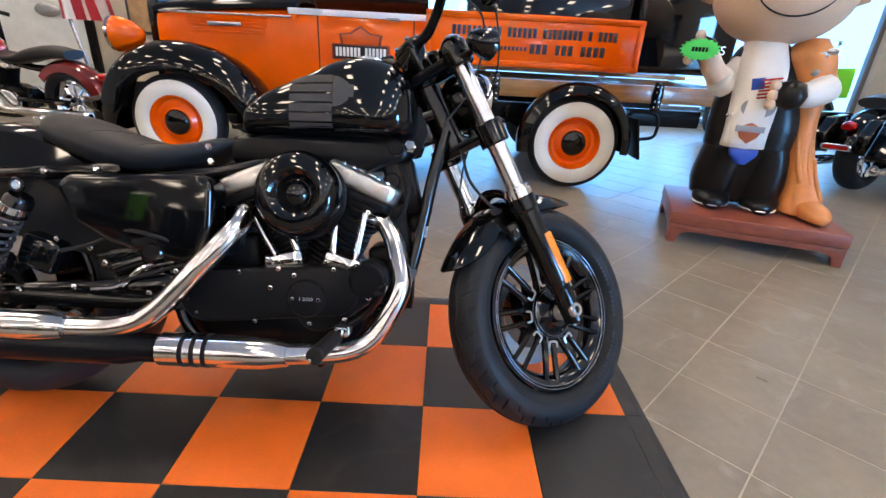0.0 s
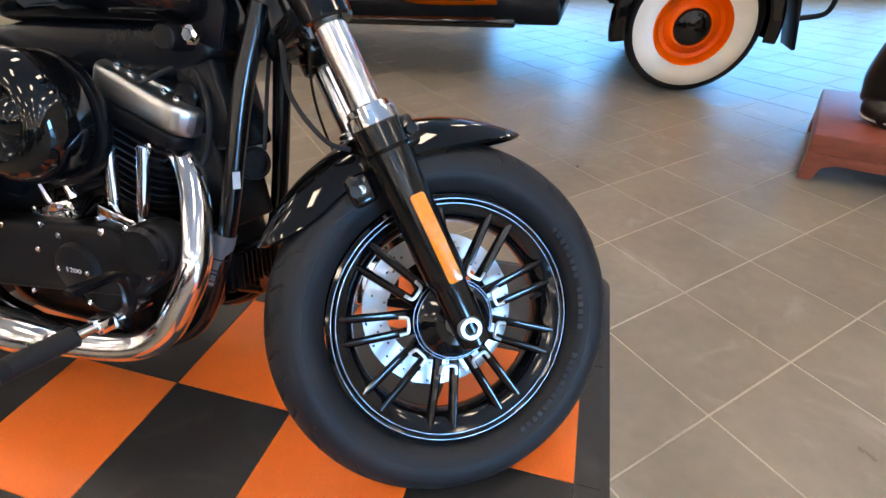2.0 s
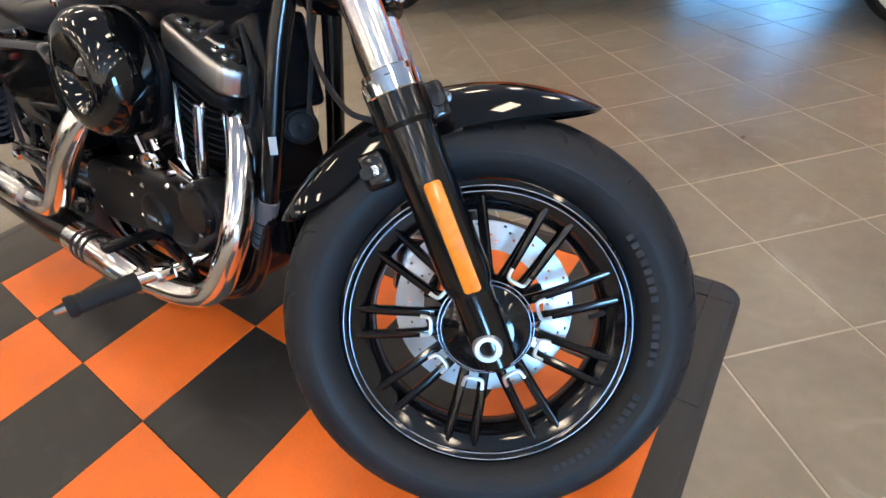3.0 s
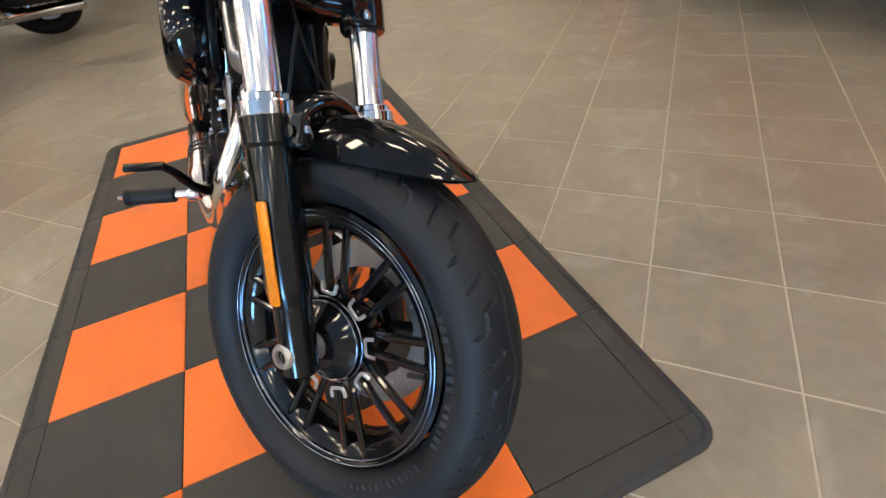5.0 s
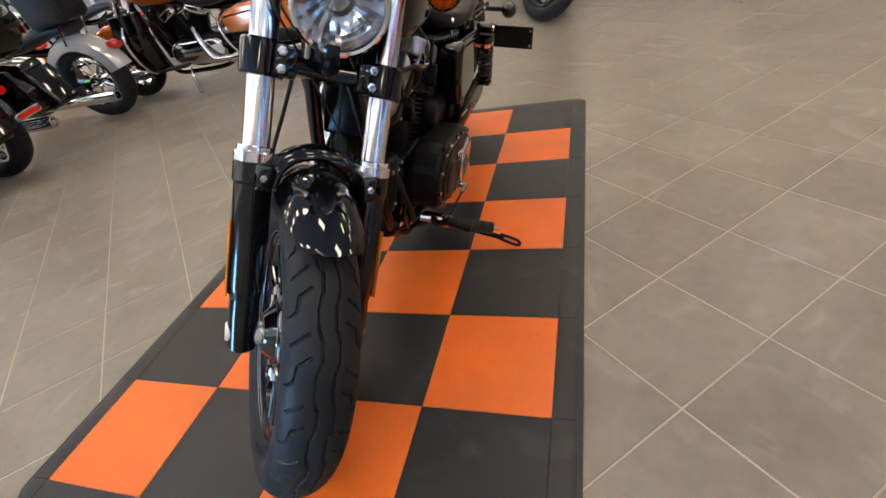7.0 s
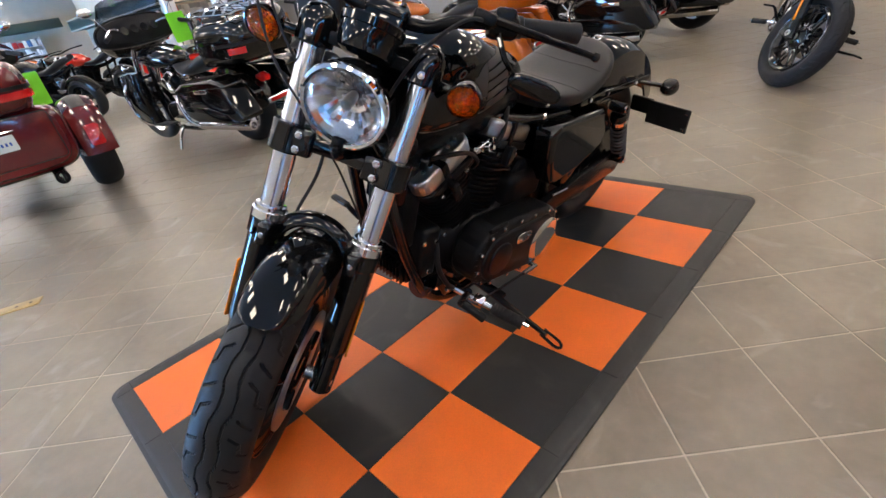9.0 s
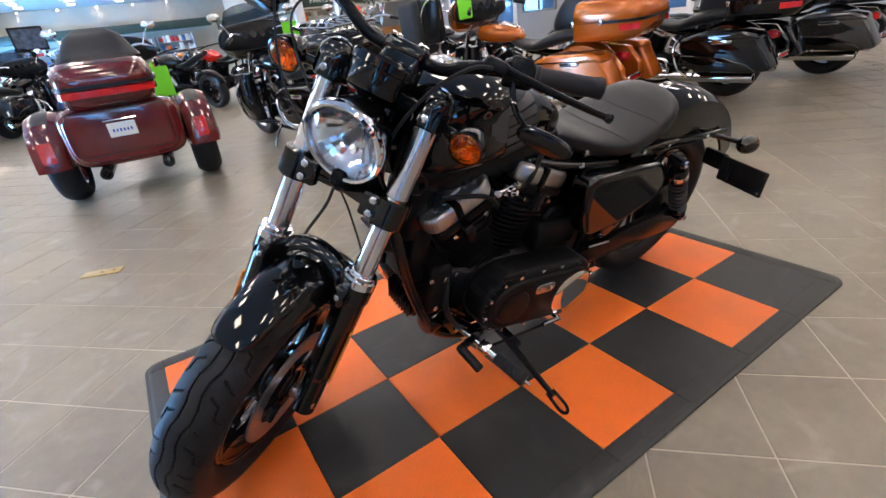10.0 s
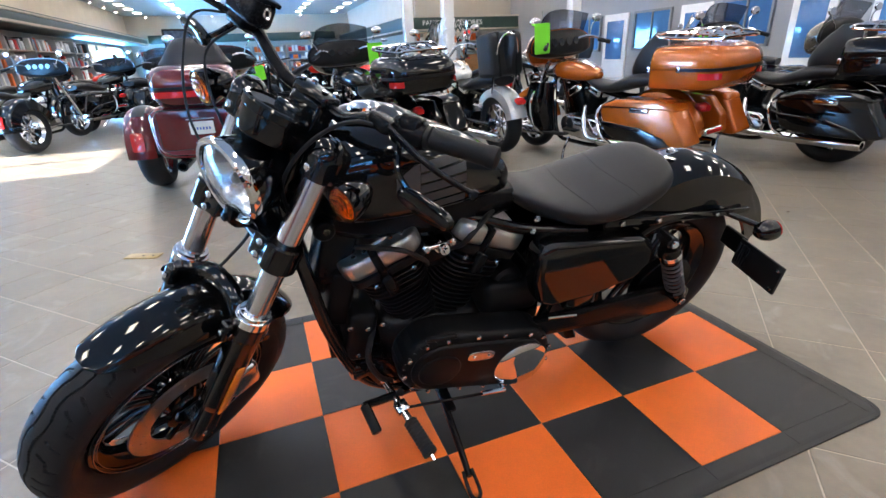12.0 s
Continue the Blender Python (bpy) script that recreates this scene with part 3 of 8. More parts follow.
# bright machined roots between the paired spokes
root_mesh = None
for k in range(9):
    mm = FW @ Matrix.Rotation(radians(12), 4, "Y") @ Matrix.Rotation(-2 * math.pi * (k + 0.25) / 9, 4, "Y")
    if root_mesh is None:
        bm = bm_new()
        tube(bm, [(0.098, -0.039, -0.0150), (0.088, -0.0395, -0.0140), (0.083, -0.040, -0.011), (0.082, -0.040, 0.0), (0.083, -0.040, 0.011), (0.088, -0.0395, 0.0140), (0.098, -0.039, 0.0150)], 0.0027, 6, 3, flat=1.2)
        ob = part("spoke_root", bm, SPACER, front, "bright machined spoke root")
        root_mesh = ob.data
    else:
        ob = new("spoke_root", root_mesh)
        ob.parent = front
    ob.matrix_local = mm
bm = bm_new()
lathe(bm, [(0.024, -0.030), (0.040, -0.028), (0.056, -0.012), (0.066, -0.006), (0.070, 0.004), (0.064, 0.020), (0.024, 0.020)], AXLE, 48, closed=True)
part("hub_cone", bm, RIMBLACK, front, m=FW @ Matrix.Translation((0, -0.036, 0)))
bm = bm_new()
lathe(bm, [(0.017, -0.050), (0.0215, -0.050), (0.0225, -0.048), (0.0225, -0.010), (0.017, -0.010)], AXLE, 32, closed=True)
part("wheel_spacer", bm, SPACER, front, "bare turned aluminium spacer", m=FW @ Matrix.Translation((0, -0.036, 0)))
brake_disc(front, FW, 0.062, 0.150, 0.102)
bm = bm_new()
rod(bm, (0.040, -0.136, 0.002), (0.040, -0.084, 0.002), 0.0135, seg=24)
rod(bm, (0.044, 0.065, 0), (0.044, 0.138, 0), 0.018, seg=24)
pieces("axle_end", bm, STEEL, bike, "bright steel axle end", m=STEER)
bm = bm_new()
lathe(bm, [(0.0115, -0.006), (0.0195, -0.006), (0.0205, -0.003), (0.0195, 0.004), (0.0170, 0.008), (0.0115, 0.008), (0.0110, 0.002)], along(V(0.040, -0.136, 0.002), V(0, -1, 0)), 24, closed=True)
part("axle_nut", bm, SPACER, bike, m=STEER)
# dark disc standing in for the shade inside the hollow axle end
bm = bm_new()
lathe(bm, [(0, 0.002), (0.0115, 0.002), (0.0115, -0.004), (0, -0.004)], along(V(0.040, -0.136, 0.002), V(0, -1, 0)), 20)
part("axle_socket", bm, PLASTIC, bike, m=STEER)
# raised beads round the rim edge and hub; their bluish tint paints in window reflections
BEAD = surface("blue_glint_bead", (0.24, 0.28, 0.34), 0.16, 1.0, vary=0.15)
for yy, r0 in ((-0.0474, 0.2127), (0.0474, 0.2127), (-0.0440, 0.2044), (0.0440, 0.2044), (-0.0420, 0.0670), (-0.0360, 0.0725)):
    bm = bm_new()
    lathe(bm, [(r0 + 0.0016 * math.cos(q * math.pi / 5), 0.0016 * math.sin(q * math.pi / 5)) for q in range(10)], AXLE, 96, closed=True)
    part("rim_bead", bm, BEAD, front, "thin wheel bead tinted bluish for reflected daylight", m=FW @ Matrix.Translation((0, yy, 0)), sharp=60)
# lettering bars moulded into the tyre wall
MARKMAT = surface("raised_rubber_mark", (0.021, 0.022, 0.026), 0.6, spec=0.3)
mark_mesh = None
for k in range(46):
    if k in (13, 14, 15, 22) or k > 30:
        continue
    a = radians(-84 + k * 3.3)
    c = V(0.2450 * math.cos(a), -0.0582, 0.2450 * math.sin(a))
    mm = FW @ Matrix.Translation(c) @ Matrix.Rotation(-a, 4, "Y")
    if mark_mesh is None:
        bm = bm_new()
        box(bm, (0.017, 0.0016, 0.0085), Matrix(), 0.0004, 1)
        ob = part("moulded_mark", bm, MARKMAT, front)
        mark_mesh = ob.data
    else:
        ob = new("moulded_mark", mark_mesh)
        ob.parent = front
    ob.matrix_local = mm
bm = bm_new()
rod(bm, (0.178, -0.02, -0.045), (0.150, -0.03, -0.040), 0.004, seg=10)
part("valve", bm, GRIP, front, m=FW)

for sg in (-1, 1):
    y = FORK * sg
    bm = bm_new()
    lathe(bm, [(0, -0.036), (0.020, -0.036), (0.027, -0.030), (0.029, 0.03), (0.0285, 0.075), (0.033, 0.090), (0.0345, 0.10), (0.0345, 0.302),
               (0.038, 0.308), (0.038, 0.343), (0, 0.343)], Matrix.Translation((0.044, y, 0)), 32)
    box(bm, (0.052, 0.036, 0.05), (0.044, y, -0.002), 0.014, 3)
    sl = part("fork_slider", bm, BAKED, bike, m=STEER, sharp=14)
    for fx, ds in ((-0.016, 0.268), (0.082, 0.320)):
        bm = bm_new()
        box(bm, (0.040, 0.030, 0.050), Matrix.Translation((fx, y - sg * 0.014, ds)), 0.009, 3)
        rod(bm, (fx + (0.010 if fx > 0 else -0.010), y + sg * 0.006, ds), (fx + (0.010 if fx > 0 else -0.010), y + sg * 0.008, ds), 0.009, seg=16)
        lug = part("fender_lug", bm, BAKED, sl, m=STEER)
    bm = bm_new()
    lathe(bm, [(0.0255, 0.3435), (0.0375, 0.3435), (0.0385, 0.345), (0.0385, 0.362), (0.0375, 0.3635), (0.0340, 0.3640), (0.0340, 0.3720), (0.0325, 0.3735), (0.0255, 0.374)], Matrix.Translation((0.044, y, 0)), 32, closed=True)
    part("fork_collar", bm, CHROME, bike, m=STEER, sharp=14)
    bm = bm_new()
    lathe(bm, [(0, 0.33), (0.0248, 0.33), (0.0248, 0.75), (0, 0.75)], Matrix.Translation((0.044, y, 0)), 36)
    part("fork_tube", bm, HARDCHROME, bike, "polished chrome fork tube", m=STEER)
    bm = bm_new()
    slab(bm, rounded(0.023, 0.148, 0.005), 0.004, Matrix.Translation((0.050, y + sg * 0.0345, 0.156)) @ Matrix.Rotation(radians(90), 4, "X") @ Matrix.Rotation(radians(8 * sg), 4, "Y"), 0.001)
    rf = part("reflector", bm, REFLECT, sl, "long amber side reflector", m=STEER)
    # lower and upper clamps
    bm = bm_new()
    lathe(bm, [(0.0252, 0.496), (0.036, 0.496), (0.039, 0.500), (0.039, 0.554), (0.036, 0.558), (0.0252, 0.558)], Matrix.Translation((0.044, y, 0)), 28, closed=True)
    box(bm, (0.03, 0.05, 0.055), (0.062, y - sg * 0.032, 0.527), 0.006)
    cl = part("lower_clamp", bm, GLOSS, bike, m=STEER)
    bm = bm_new()
    for ds in (0.512, 0.542):
        bolt(bm, (0.078, y - sg * 0.030, ds), (1, 0, 0), 0.0085, 0.006)
    pieces("clamp_bolt", bm, STEEL, cl, m=STEER)
    bm = bm_new()
    lathe(bm, [(0, 0.791), (0.014, 0.791), (0.026, 0.784), (0.036, 0.768), (0.038, 0.751), (0.038, 0.716), (0.034, 0.712), (0.0252, 0.712)], Matrix.Translation((0.044, y, 0)), 28)
    tc = part("upper_clamp", bm, GLOSS, bike, m=STEER)
    bm = bm_new()
    bolt(bm, (0.080, y, 0.732), (1, 0, 0), 0.008, 0.005)
    bolt(bm, (0.044, y, 0.790), (0, 0, 1), 0.012, 0.004)
    pieces("clamp_bolt", bm, CHROME, tc, m=STEER)
    # turn signal
    S0 = along(V(0.070, sg * 0.2045, 0.7165), V(0.87, 0, -0.5))
    bm = bm_new()
    rod(bm, (0.03, y + sg * 0.02, 0.728), (0.045, y + sg * 0.070, 0.726), 0.010, seg=12)
    lathe(bm, [(0, -0.064), (0.014, -0.060), (0.026, -0.043), (0.034, -0.018), (0.0365, -0.004), (0.0365, 0.005), (0.0335, 0.006), (0.0335, -0.010), (0, -0.040)], S0, 32)
    ts = part("turn_signal", bm, GLOSS, bike, m=STEER)
    bm = bm_new()
    lathe(bm, [(0.005, -0.024), (0.018, -0.017), (0.028, -0.006), (0.0325, 0.002)], S0, 14)
    part("reflector_bowl", bm, FACET, ts, m=STEER, sharp=4)
    bm = bm_new()
    lathe(bm, [(0, -0.010), (0.004, -0.012), (0.005, -0.018), (0.004, -0.024), (0, -0.024)], S0, 12)
    part("bulb", bm, BULBGLASS, ts, m=STEER)
    bm = bm_new()
    prof = []
    for k in range(9):
        q = 0.0332 * (1 - k / 8)
        prof += [(q, 0.003 + 0.011 * (1 - (q / 0.0332) ** 2) + (0.0012 if k % 2 else 0))]
    lathe(bm, prof + [(q, z - 0.003) for q, z in prof[::-1]], S0, 32)
    part("lens", bm, AMBER, ts, "round amber lens", m=STEER, sharp=12).visible_shadow = False
for nm, zz, hh, mt in (("lower_tree", 0.527, 0.030, GLOSS), ("upper_tree", 0.738, 0.026, SATIN)):
    bm = bm_new()
    for sg in (-1, 1):
        slab(bm, hull2((0.0, 0.0), 0.045, (0.044, FORK * sg), 0.026), hh, Matrix.Translation((0, 0, zz)), 0.005)
    if nm == "lower_tree":
        rod(bm, (0, 0, 0.52), (0, 0, 0.75), 0.026, seg=20)
    part(nm, bm, mt, bike, m=STEER)

# mudguard over the front wheel, with its brace
bm = bm_new()
fender(bm, (0.044, 0, 0), 0.350, 0.150, 42.5, 134, crown=0.046, th=0.005, steps=56, nose=(0.42, 0.24), skirt=0.018, grow=0.003)
fg = part("front_fender", bm, GLOSS, bike, m=STEER)
bm = bm_new()
pts = []
for k in range(15):
    a = radians(180 * k / 14)
    pts.append(V(0.044 + 0.006, 0.086 * math.cos(a), 0.300 + 0.076 * math.sin(a)))
tube(bm, pts, 0.011, 10, 2, flat=1.8)
part("fender_brace", bm, GLOSS, fg, m=STEER)
bm = bm_new()
for sg in (-1, 1):
    bolt(bm, (0.102, sg * 0.098, 0.320), (1, 0, 0), 0.007)
    bolt(bm, (-0.016, sg * 0.112, 0.268), (0, sg, 0), 0.007)
pieces("fender_bolt", bm, STEEL, fg, m=STEER)

# headlight
HL = STEER @ along(V(0.128, 0, 0.627), V(0.88, 0, -0.47))
bm = bm_new()
lathe(bm, [(0, -0.105), (0.030, -0.102), (0.055, -0.088), (0.072, -0.060), (0.080, -0.025), (0.082, -0.004), (0.078, -0.004), (0.070, -0.03)], Matrix(), 48)
hl = part("headlight", bm, GLOSS, bike, m=HL)
bm = bm_new()
lathe(bm, [(0.076, -0.012), (0.0855, -0.012), (0.087, -0.004), (0.086, 0.004), (0.081, 0.008), (0.076, 0.006)], Matrix(), 56, closed=True)
part("trim_ring", bm, CHROME, hl, m=HL)
bm = bm_new()
rings = []
for k in range(12):
    q, z = 0.0785 * math.sqrt((k + 0.15) / 11.15), -0.062 + 0.056 * (k + 0.15) / 11.15
    rings.append([V(q * math.cos(a), q * math.sin(a), z + (0.0012 if (n + k * (k % 3)) % 2 else -0.0008) * (0 < k < 11)) for n, a in ((n, 2 * math.pi * n / 34) for n in range(34))])
loft(bm, rings, caps=False)
part("reflector_bowl", bm, FACET, hl, "bright faceted reflector bowl", m=HL, sharp=3)
bm = bm_new()
lathe(bm, [(0, -0.055), (0.010, -0.055), (0.012, -0.03), (0.011, -0.012), (0, -0.008)], Matrix(), 16)
part("bulb", bm, surface("bulb_shield", (0.16, 0.15, 0.14), 0.3, 0.5), hl, m=HL)
bm = bm_new()
lathe(bm, [(0.0775, -0.004), (0.07, 0.004), (0.05, 0.0095), (0.025, 0.0125), (0, 0.0135), (0, 0.0110), (0.025, 0.010), (0.05, 0.007), (0.07, 0.0015), (0.0775, -0.006)], Matrix(), 40)
ln = part("lens", bm, GLASS, hl, "clear glass lens", m=HL)
ln.visible_shadow = False
bm = bm_new()
tube(bm, [(0.02, 0, 0.535), (0.07, 0, 0.535), (0.09, 0, 0.560)], 0.016, 10)
box(bm, (0.03, 0.026, 0.03), (0.088, 0, 0.554), 0.005)
bolt(bm, (0.100, 0, 0.546), (1, 0, -0.3), 0.009, 0.008)
part("headlight_bracket", bm, SATIN, bike, m=STEER)

# instrument and bar riser
bm = bm_new()
box(bm, (0.050, 0.086, 0.085), (0.0, 0, 0.785), 0.012, 3)
box(bm, (0.050, 0.092, 0.034), (0.0, 0, 0.825), 0.012, 3)
rs = part("handlebar_riser", bm, GLOSS, bike, m=STEER)
bm = bm_new()
for x in (-0.016, 0.016):
    for y in (-0.030, 0.030):
        bolt(bm, (x, y, 0.842), (0, 0, 1), 0.0065, 0.005)
pieces("riser_bolt", bm, CHROME, rs, m=STEER)
SP = along(V(0.082, 0.0, 0.784), V(-0.10, 0, 1.0))
bm = bm_new()
lathe(bm, [(0, -0.062), (0.040, -0.062), (0.053, -0.054), (0.057, -0.042), (0.058, -0.012), (0.061, -0.010), (0.062, 0.004), (0.059, 0.008), (0.053, 0.009), (0.052, 0.002), (0, 0.002)], SP, 44)
box(bm, (0.050, 0.060, 0.030), (0.040, 0, 0.785), 0.008)
sp = part("speedometer", bm, GLOSS, bike, "round black speedometer can", m=STEER)
bm = bm_new()
lathe(bm, [(0, 0.006), (0.051, 0.006), (0.052, 0.004), (0, 0.004)], SP, 36)
part("glass", bm, surface("dark_dial", (0.01, 0.011, 0.013), 0.05, vary=0.2), sp, m=STEER)
bm = bm_new()
for y in (-0.030, 0.0, 0.028):
    rod(bm, (0.095, y, 0.700), (0.055, y * 0.9, 0.640), 0.0055, seg=8)
pieces("loom_tube", bm, STEEL, bike, "thin bright loom tube below the speedometer", m=STEER)

# handlebar
bm = bm_new()
bar = [(0.0, 0, 0.818), (0.0, 0.050, 0.818), (0.010, 0.090, 0.824), (0.022, 0.135, 0.848), (0.016, 0.185, 0.866), (0.0084, 0.2226, 0.8755), (0.003, 0.252, 0.884), (-0.020, 0.372, 0.917)]
tube(bm, [(x, -y, z) for x, y, z in bar[:0:-1]] + bar, 0.0128, 14, 6)
hb = part("handlebar", bm, SATIN, bike, m=STEER)
for sg in (-1, 1):
    d = V(-0.18, 0.945 * sg, 0.265).normalized()
    g0 = V(0.003, 0.252 * sg, 0.884)
    bm = bm_new()
    prof = [(0.0128, 0.0), (0.021, 0.0), (0.021, 0.008)]
    for k in range(12):
        prof += [(0.0178, 0.010 + k * 0.0088), (0.0186, 0.014 + k * 0.0088)]
    prof += [(0.020, 0.118), (0.020, 0.128), (0.012, 0.132), (0, 0.132)]
    lathe(bm, prof, along(g0, d), 20)
    part("grip", bm, GRIP, hb, "ribbed black rubber grip", m=STEER)
    # switch housing, clamp and lever
    bm = bm_new()
    c = V(0.0084, 0.2226 * sg, 0.8755)
    lathe(bm, [(0.0128, -0.030), (0.024, -0.028), (0.027, -0.018), (0.027, 0.022), (0.022, 0.030), (0.0128, 0.030)], along(c, d), 18)
    box(bm, (0.040, 0.034, 0.044), along(c + V(0.006, 0, 0.014), d), 0.010, 3)
    sw = part("switch_housing", bm, SATIN, hb, m=STEER)
    bm = bm_new()
    box(bm, (0.010, 0.014, 0.008), along(c + V(-0.022, 0.004 * sg, 0.012), V(-1, 0, 0.3)), 0.002)
    rod(bm, c + V(-0.020, -0.012 * sg, -0.004), c + V(-0.030, -0.012 * sg, -0.002), 0.005, seg=12)
    pieces("switch", bm, PLASTIC, sw, m=STEER)
    bm = bm_new()
    box(bm, (0.05, 0.05, 0.026), Matrix.Translation(c + V(0.035, -0.034 * sg, -0.006)), 0.010, 3)
    tube(bm, [c + V(0.045, -0.02 * sg, -0.004), c + V(0.068, 0.05 * sg, -0.006), c + V(0.080, 0.12 * sg, -0.006), c + V(0.072, 0.183 * sg, -0.003)], (0.0095, 0.0065), 10, 6, flat=0.62)
    lathe(bm, [(0, -0.009), (0.006, -0.007), (0.0085, 0), (0.006, 0.007), (0, 0.009)], Matrix.Translation(c + V(0.072, 0.183 * sg, -0.003)), 14)
    part("lever", bm, SATIN, hb, "satin black hand lever", m=STEER)
    if sg < 0:
        bm = bm_new()
        box(bm, (0.056, 0.082, 0.050), Matrix.Translation(c + V(0.036, 0.040, 0.024)), 0.012, 3)
        box(bm, (0.060, 0.086, 0.010), Matrix.Translation(c + V(0.036, 0.040, 0.050)), 0.004, 2)
        mc = part("brake_reservoir", bm, SATIN, hb, m=STEER)
        bm = bm_new()
        lathe(bm, [(0.005, 0), (0.011, 0.0), (0.011, 0.003), (0.009, 0.004), (0.005, 0.002)], along(c + V(0.034, 0.081, 0.030), V(-0.2, 1, 0.3)), 20, closed=True)
        part("sight_glass_ring", bm, CHROME, mc, m=STEER)
    bm = bm_new()
    tube(bm, [c + V(0.02, 0.0, -0.02), c + V(0.03, 0.03 * sg, -0.06), c + V(0.02, 0.07 * sg, -0.085)], 0.006, 8)
    slab(bm, oval(0.058, 0.021, 24, 2.4), 0.020, along(c + V(0.02, 0.105 * sg, -0.088), V(-0.85, -0.15 * sg, 0.45)), 0.008)
    mr = part("mirror", bm, GLOSS, hb, m=STEER)
    bm = bm_new()
    slab(bm, oval(0.050, 0.015, 24, 2.4), 0.002, along(c + V(0.02, 0.105 * sg, -0.088) + 0.0105 * V(-0.85, -0.15 * sg, 0.45).normalized(), V(-0.85, -0.15 * sg, 0.45)), 0)
    part("mirror_glass", bm, CHROME, mr, m=STEER)
# cables
bm = bm_new()
tube(bm, [(0.03, 0.21, 0.868), (0.09, 0.16, 0.850), (0.09, 0.10, 0.770), (0.06, 0.06, 0.66), (-0.03, 0.05, 0.55), (-0.12, 0.07, 0.40)], 0.0038, 8, 8)
part("clutch_cable", bm, GRIP, bike, m=STEER)
bm = bm_new()
tube(bm, [(0.045, -0.23, 0.868), (0.12, -0.23, 0.83), (0.12, -0.16, 0.68), (0.05, -0.06, 0.56), (0.0, 0.02, 0.46), (-0.01, 0.095, 0.34), (0.0, 0.098, 0.14)], 0.0025, 8, 8)
tube(bm, [(0.035, -0.20, 0.865), (0.09, -0.20, 0.78), (0.05, -0.12, 0.66), (-0.04, -0.05, 0.60)], 0.0025, 8, 8)
tube(bm, [(-0.02, -0.05, 0.52), (-0.045, -0.06, 0.44), (-0.03, -0.075, 0.36), (0.0, -0.07, 0.33)], 0.004, 8, 8)
part("brake_hose", bm, GRIP, bike, m=STEER)
bm = bm_new()
box(bm, (0.085, 0.045, 0.10), Matrix.Translation((-0.045, 0.088, 0.095)) @ Matrix.Rotation(radians(30), 4, "Y"), 0.014, 3)
part("brake_caliper", bm, STEEL, bike, "bare grey brake caliper", m=STEER)

# rear wheel
rear = cast_wheel(bike, Matrix.Translation((0, 0, 0.323)), 0.323, 0.150, 0.215, 9, RIMBLACK, False, 120, 30)
brake_disc(rear, Matrix.Translation((0, 0, 0.323)), -0.085, 0.146, 0.10)
bm = bm_new()
lathe(bm, [(0.03, -0.016), (0.115, -0.016), (0.118, -0.012), (0.118, 0.012), (0.115, 0.016), (0.03, 0.016)], Matrix.Translation((0, 0.088, 0.323)) @ AXLE, 60)
part("belt_pulley", bm, SATIN, rear)

# frame
bm = bm_new()
for sg in (-1, 1):
    tube(bm, [(1.165, 0.030 * sg, 0.80), (1.135, 0.055 * sg, 0.66), (1.095, 0.075 * sg, 0.44), (1.035, 0.085 * sg, 0.27), (0.965, 0.095 * sg, 0.205), (0.86, 0.105 * sg, 0.182), (0.62, 0.11 * sg, 0.180)], 0.0165, 14, 8)
    tube(bm, [(1.13, 0.030 * sg, 0.84), (0.95, 0.035 * sg, 0.765), (0.75, 0.045 * sg, 0.705), (0.58, 0.085 * sg, 0.660), (0.40, 0.105 * sg, 0.635)], 0.016, 12, 8)
    tube(bm, [(0.62, 0.11 * sg, 0.180), (0.52, 0.12 * sg, 0.24), (0.47, 0.12 * sg, 0.42), (0.44, 0.115 * sg, 0.62)], 0.016, 12, 8)
    tube(bm, [(0.52, 0.12 * sg, 0.32), (0.30, 0.125 * sg, 0.315), (0.0, 0.125 * sg, 0.323)], 0.020, 12, 8, flat=1.3)
rod(bm, AXIS + 0.52 * _s, AXIS + 0.715 * _s, 0.036, seg=24)
box(bm, (0.075, 0.05, 0.10), Matrix.Translation((1.085, 0, 0.80)) @ Matrix.Rotation(radians(-25), 4, "Y"), 0.008)
part("frame", bm, BAKED, bike)
bm = bm_new()
for sg in (-1, 1):
    slab(bm, hull2((0.34, 0.652), 0.016, (-0.20, 0.606), 0.010), 0.014, at_y(0.122 * sg), 0.004)
part("fender_strut", bm, GLOSS, bike)
bm = bm_new()
for sg in (-1, 1):
    for x, z in ((0.30, 0.652), (0.17, 0.640), (-0.06, 0.62)):
        bolt(bm, (x, 0.131 * sg, z), (0, sg, 0), 0.009, 0.006)
    bolt(bm, (1.067, 0.052 * sg, 0.825), (0, sg, 0), 0.013, 0.008)
    bolt(bm, (1.075, 0.078 * sg, 0.750), (0, sg, 0), 0.016, 0.010)
    bolt(bm, (0.58, 0.13 * sg, 0.72), (0, sg, 0), 0.009, 0.006)
    bolt(bm, (0.585, 0.13 * sg, 0.685), (0, sg, 0), 0.009, 0.006)
    bolt(bm, (0.02, 0.15 * sg, 0.323), (0, sg, 0), 0.018, 0.010)
pieces("frame_bolt", bm, CHROME, bike)
# tank mount plates and ignition
bm = bm_new()
for sg in (-1, 1):
    slab(bm, [(1.02, 0.79), (1.07, 0.87), (1.10, 0.85), (1.12, 0.79), (1.10, 0.73), (1.03, 0.75)], 0.008, at_y(0.050 * sg), 0.003)
rod(bm, (1.04, -0.05, 0.745), (1.04, -0.10, 0.745), 0.020, seg=18)
rod(bm, (1.08, 0.04, 0.75), (1.08, 0.09, 0.75), 0.024, seg=18)
pieces("mount_plate", bm, WRINKLE, bike)

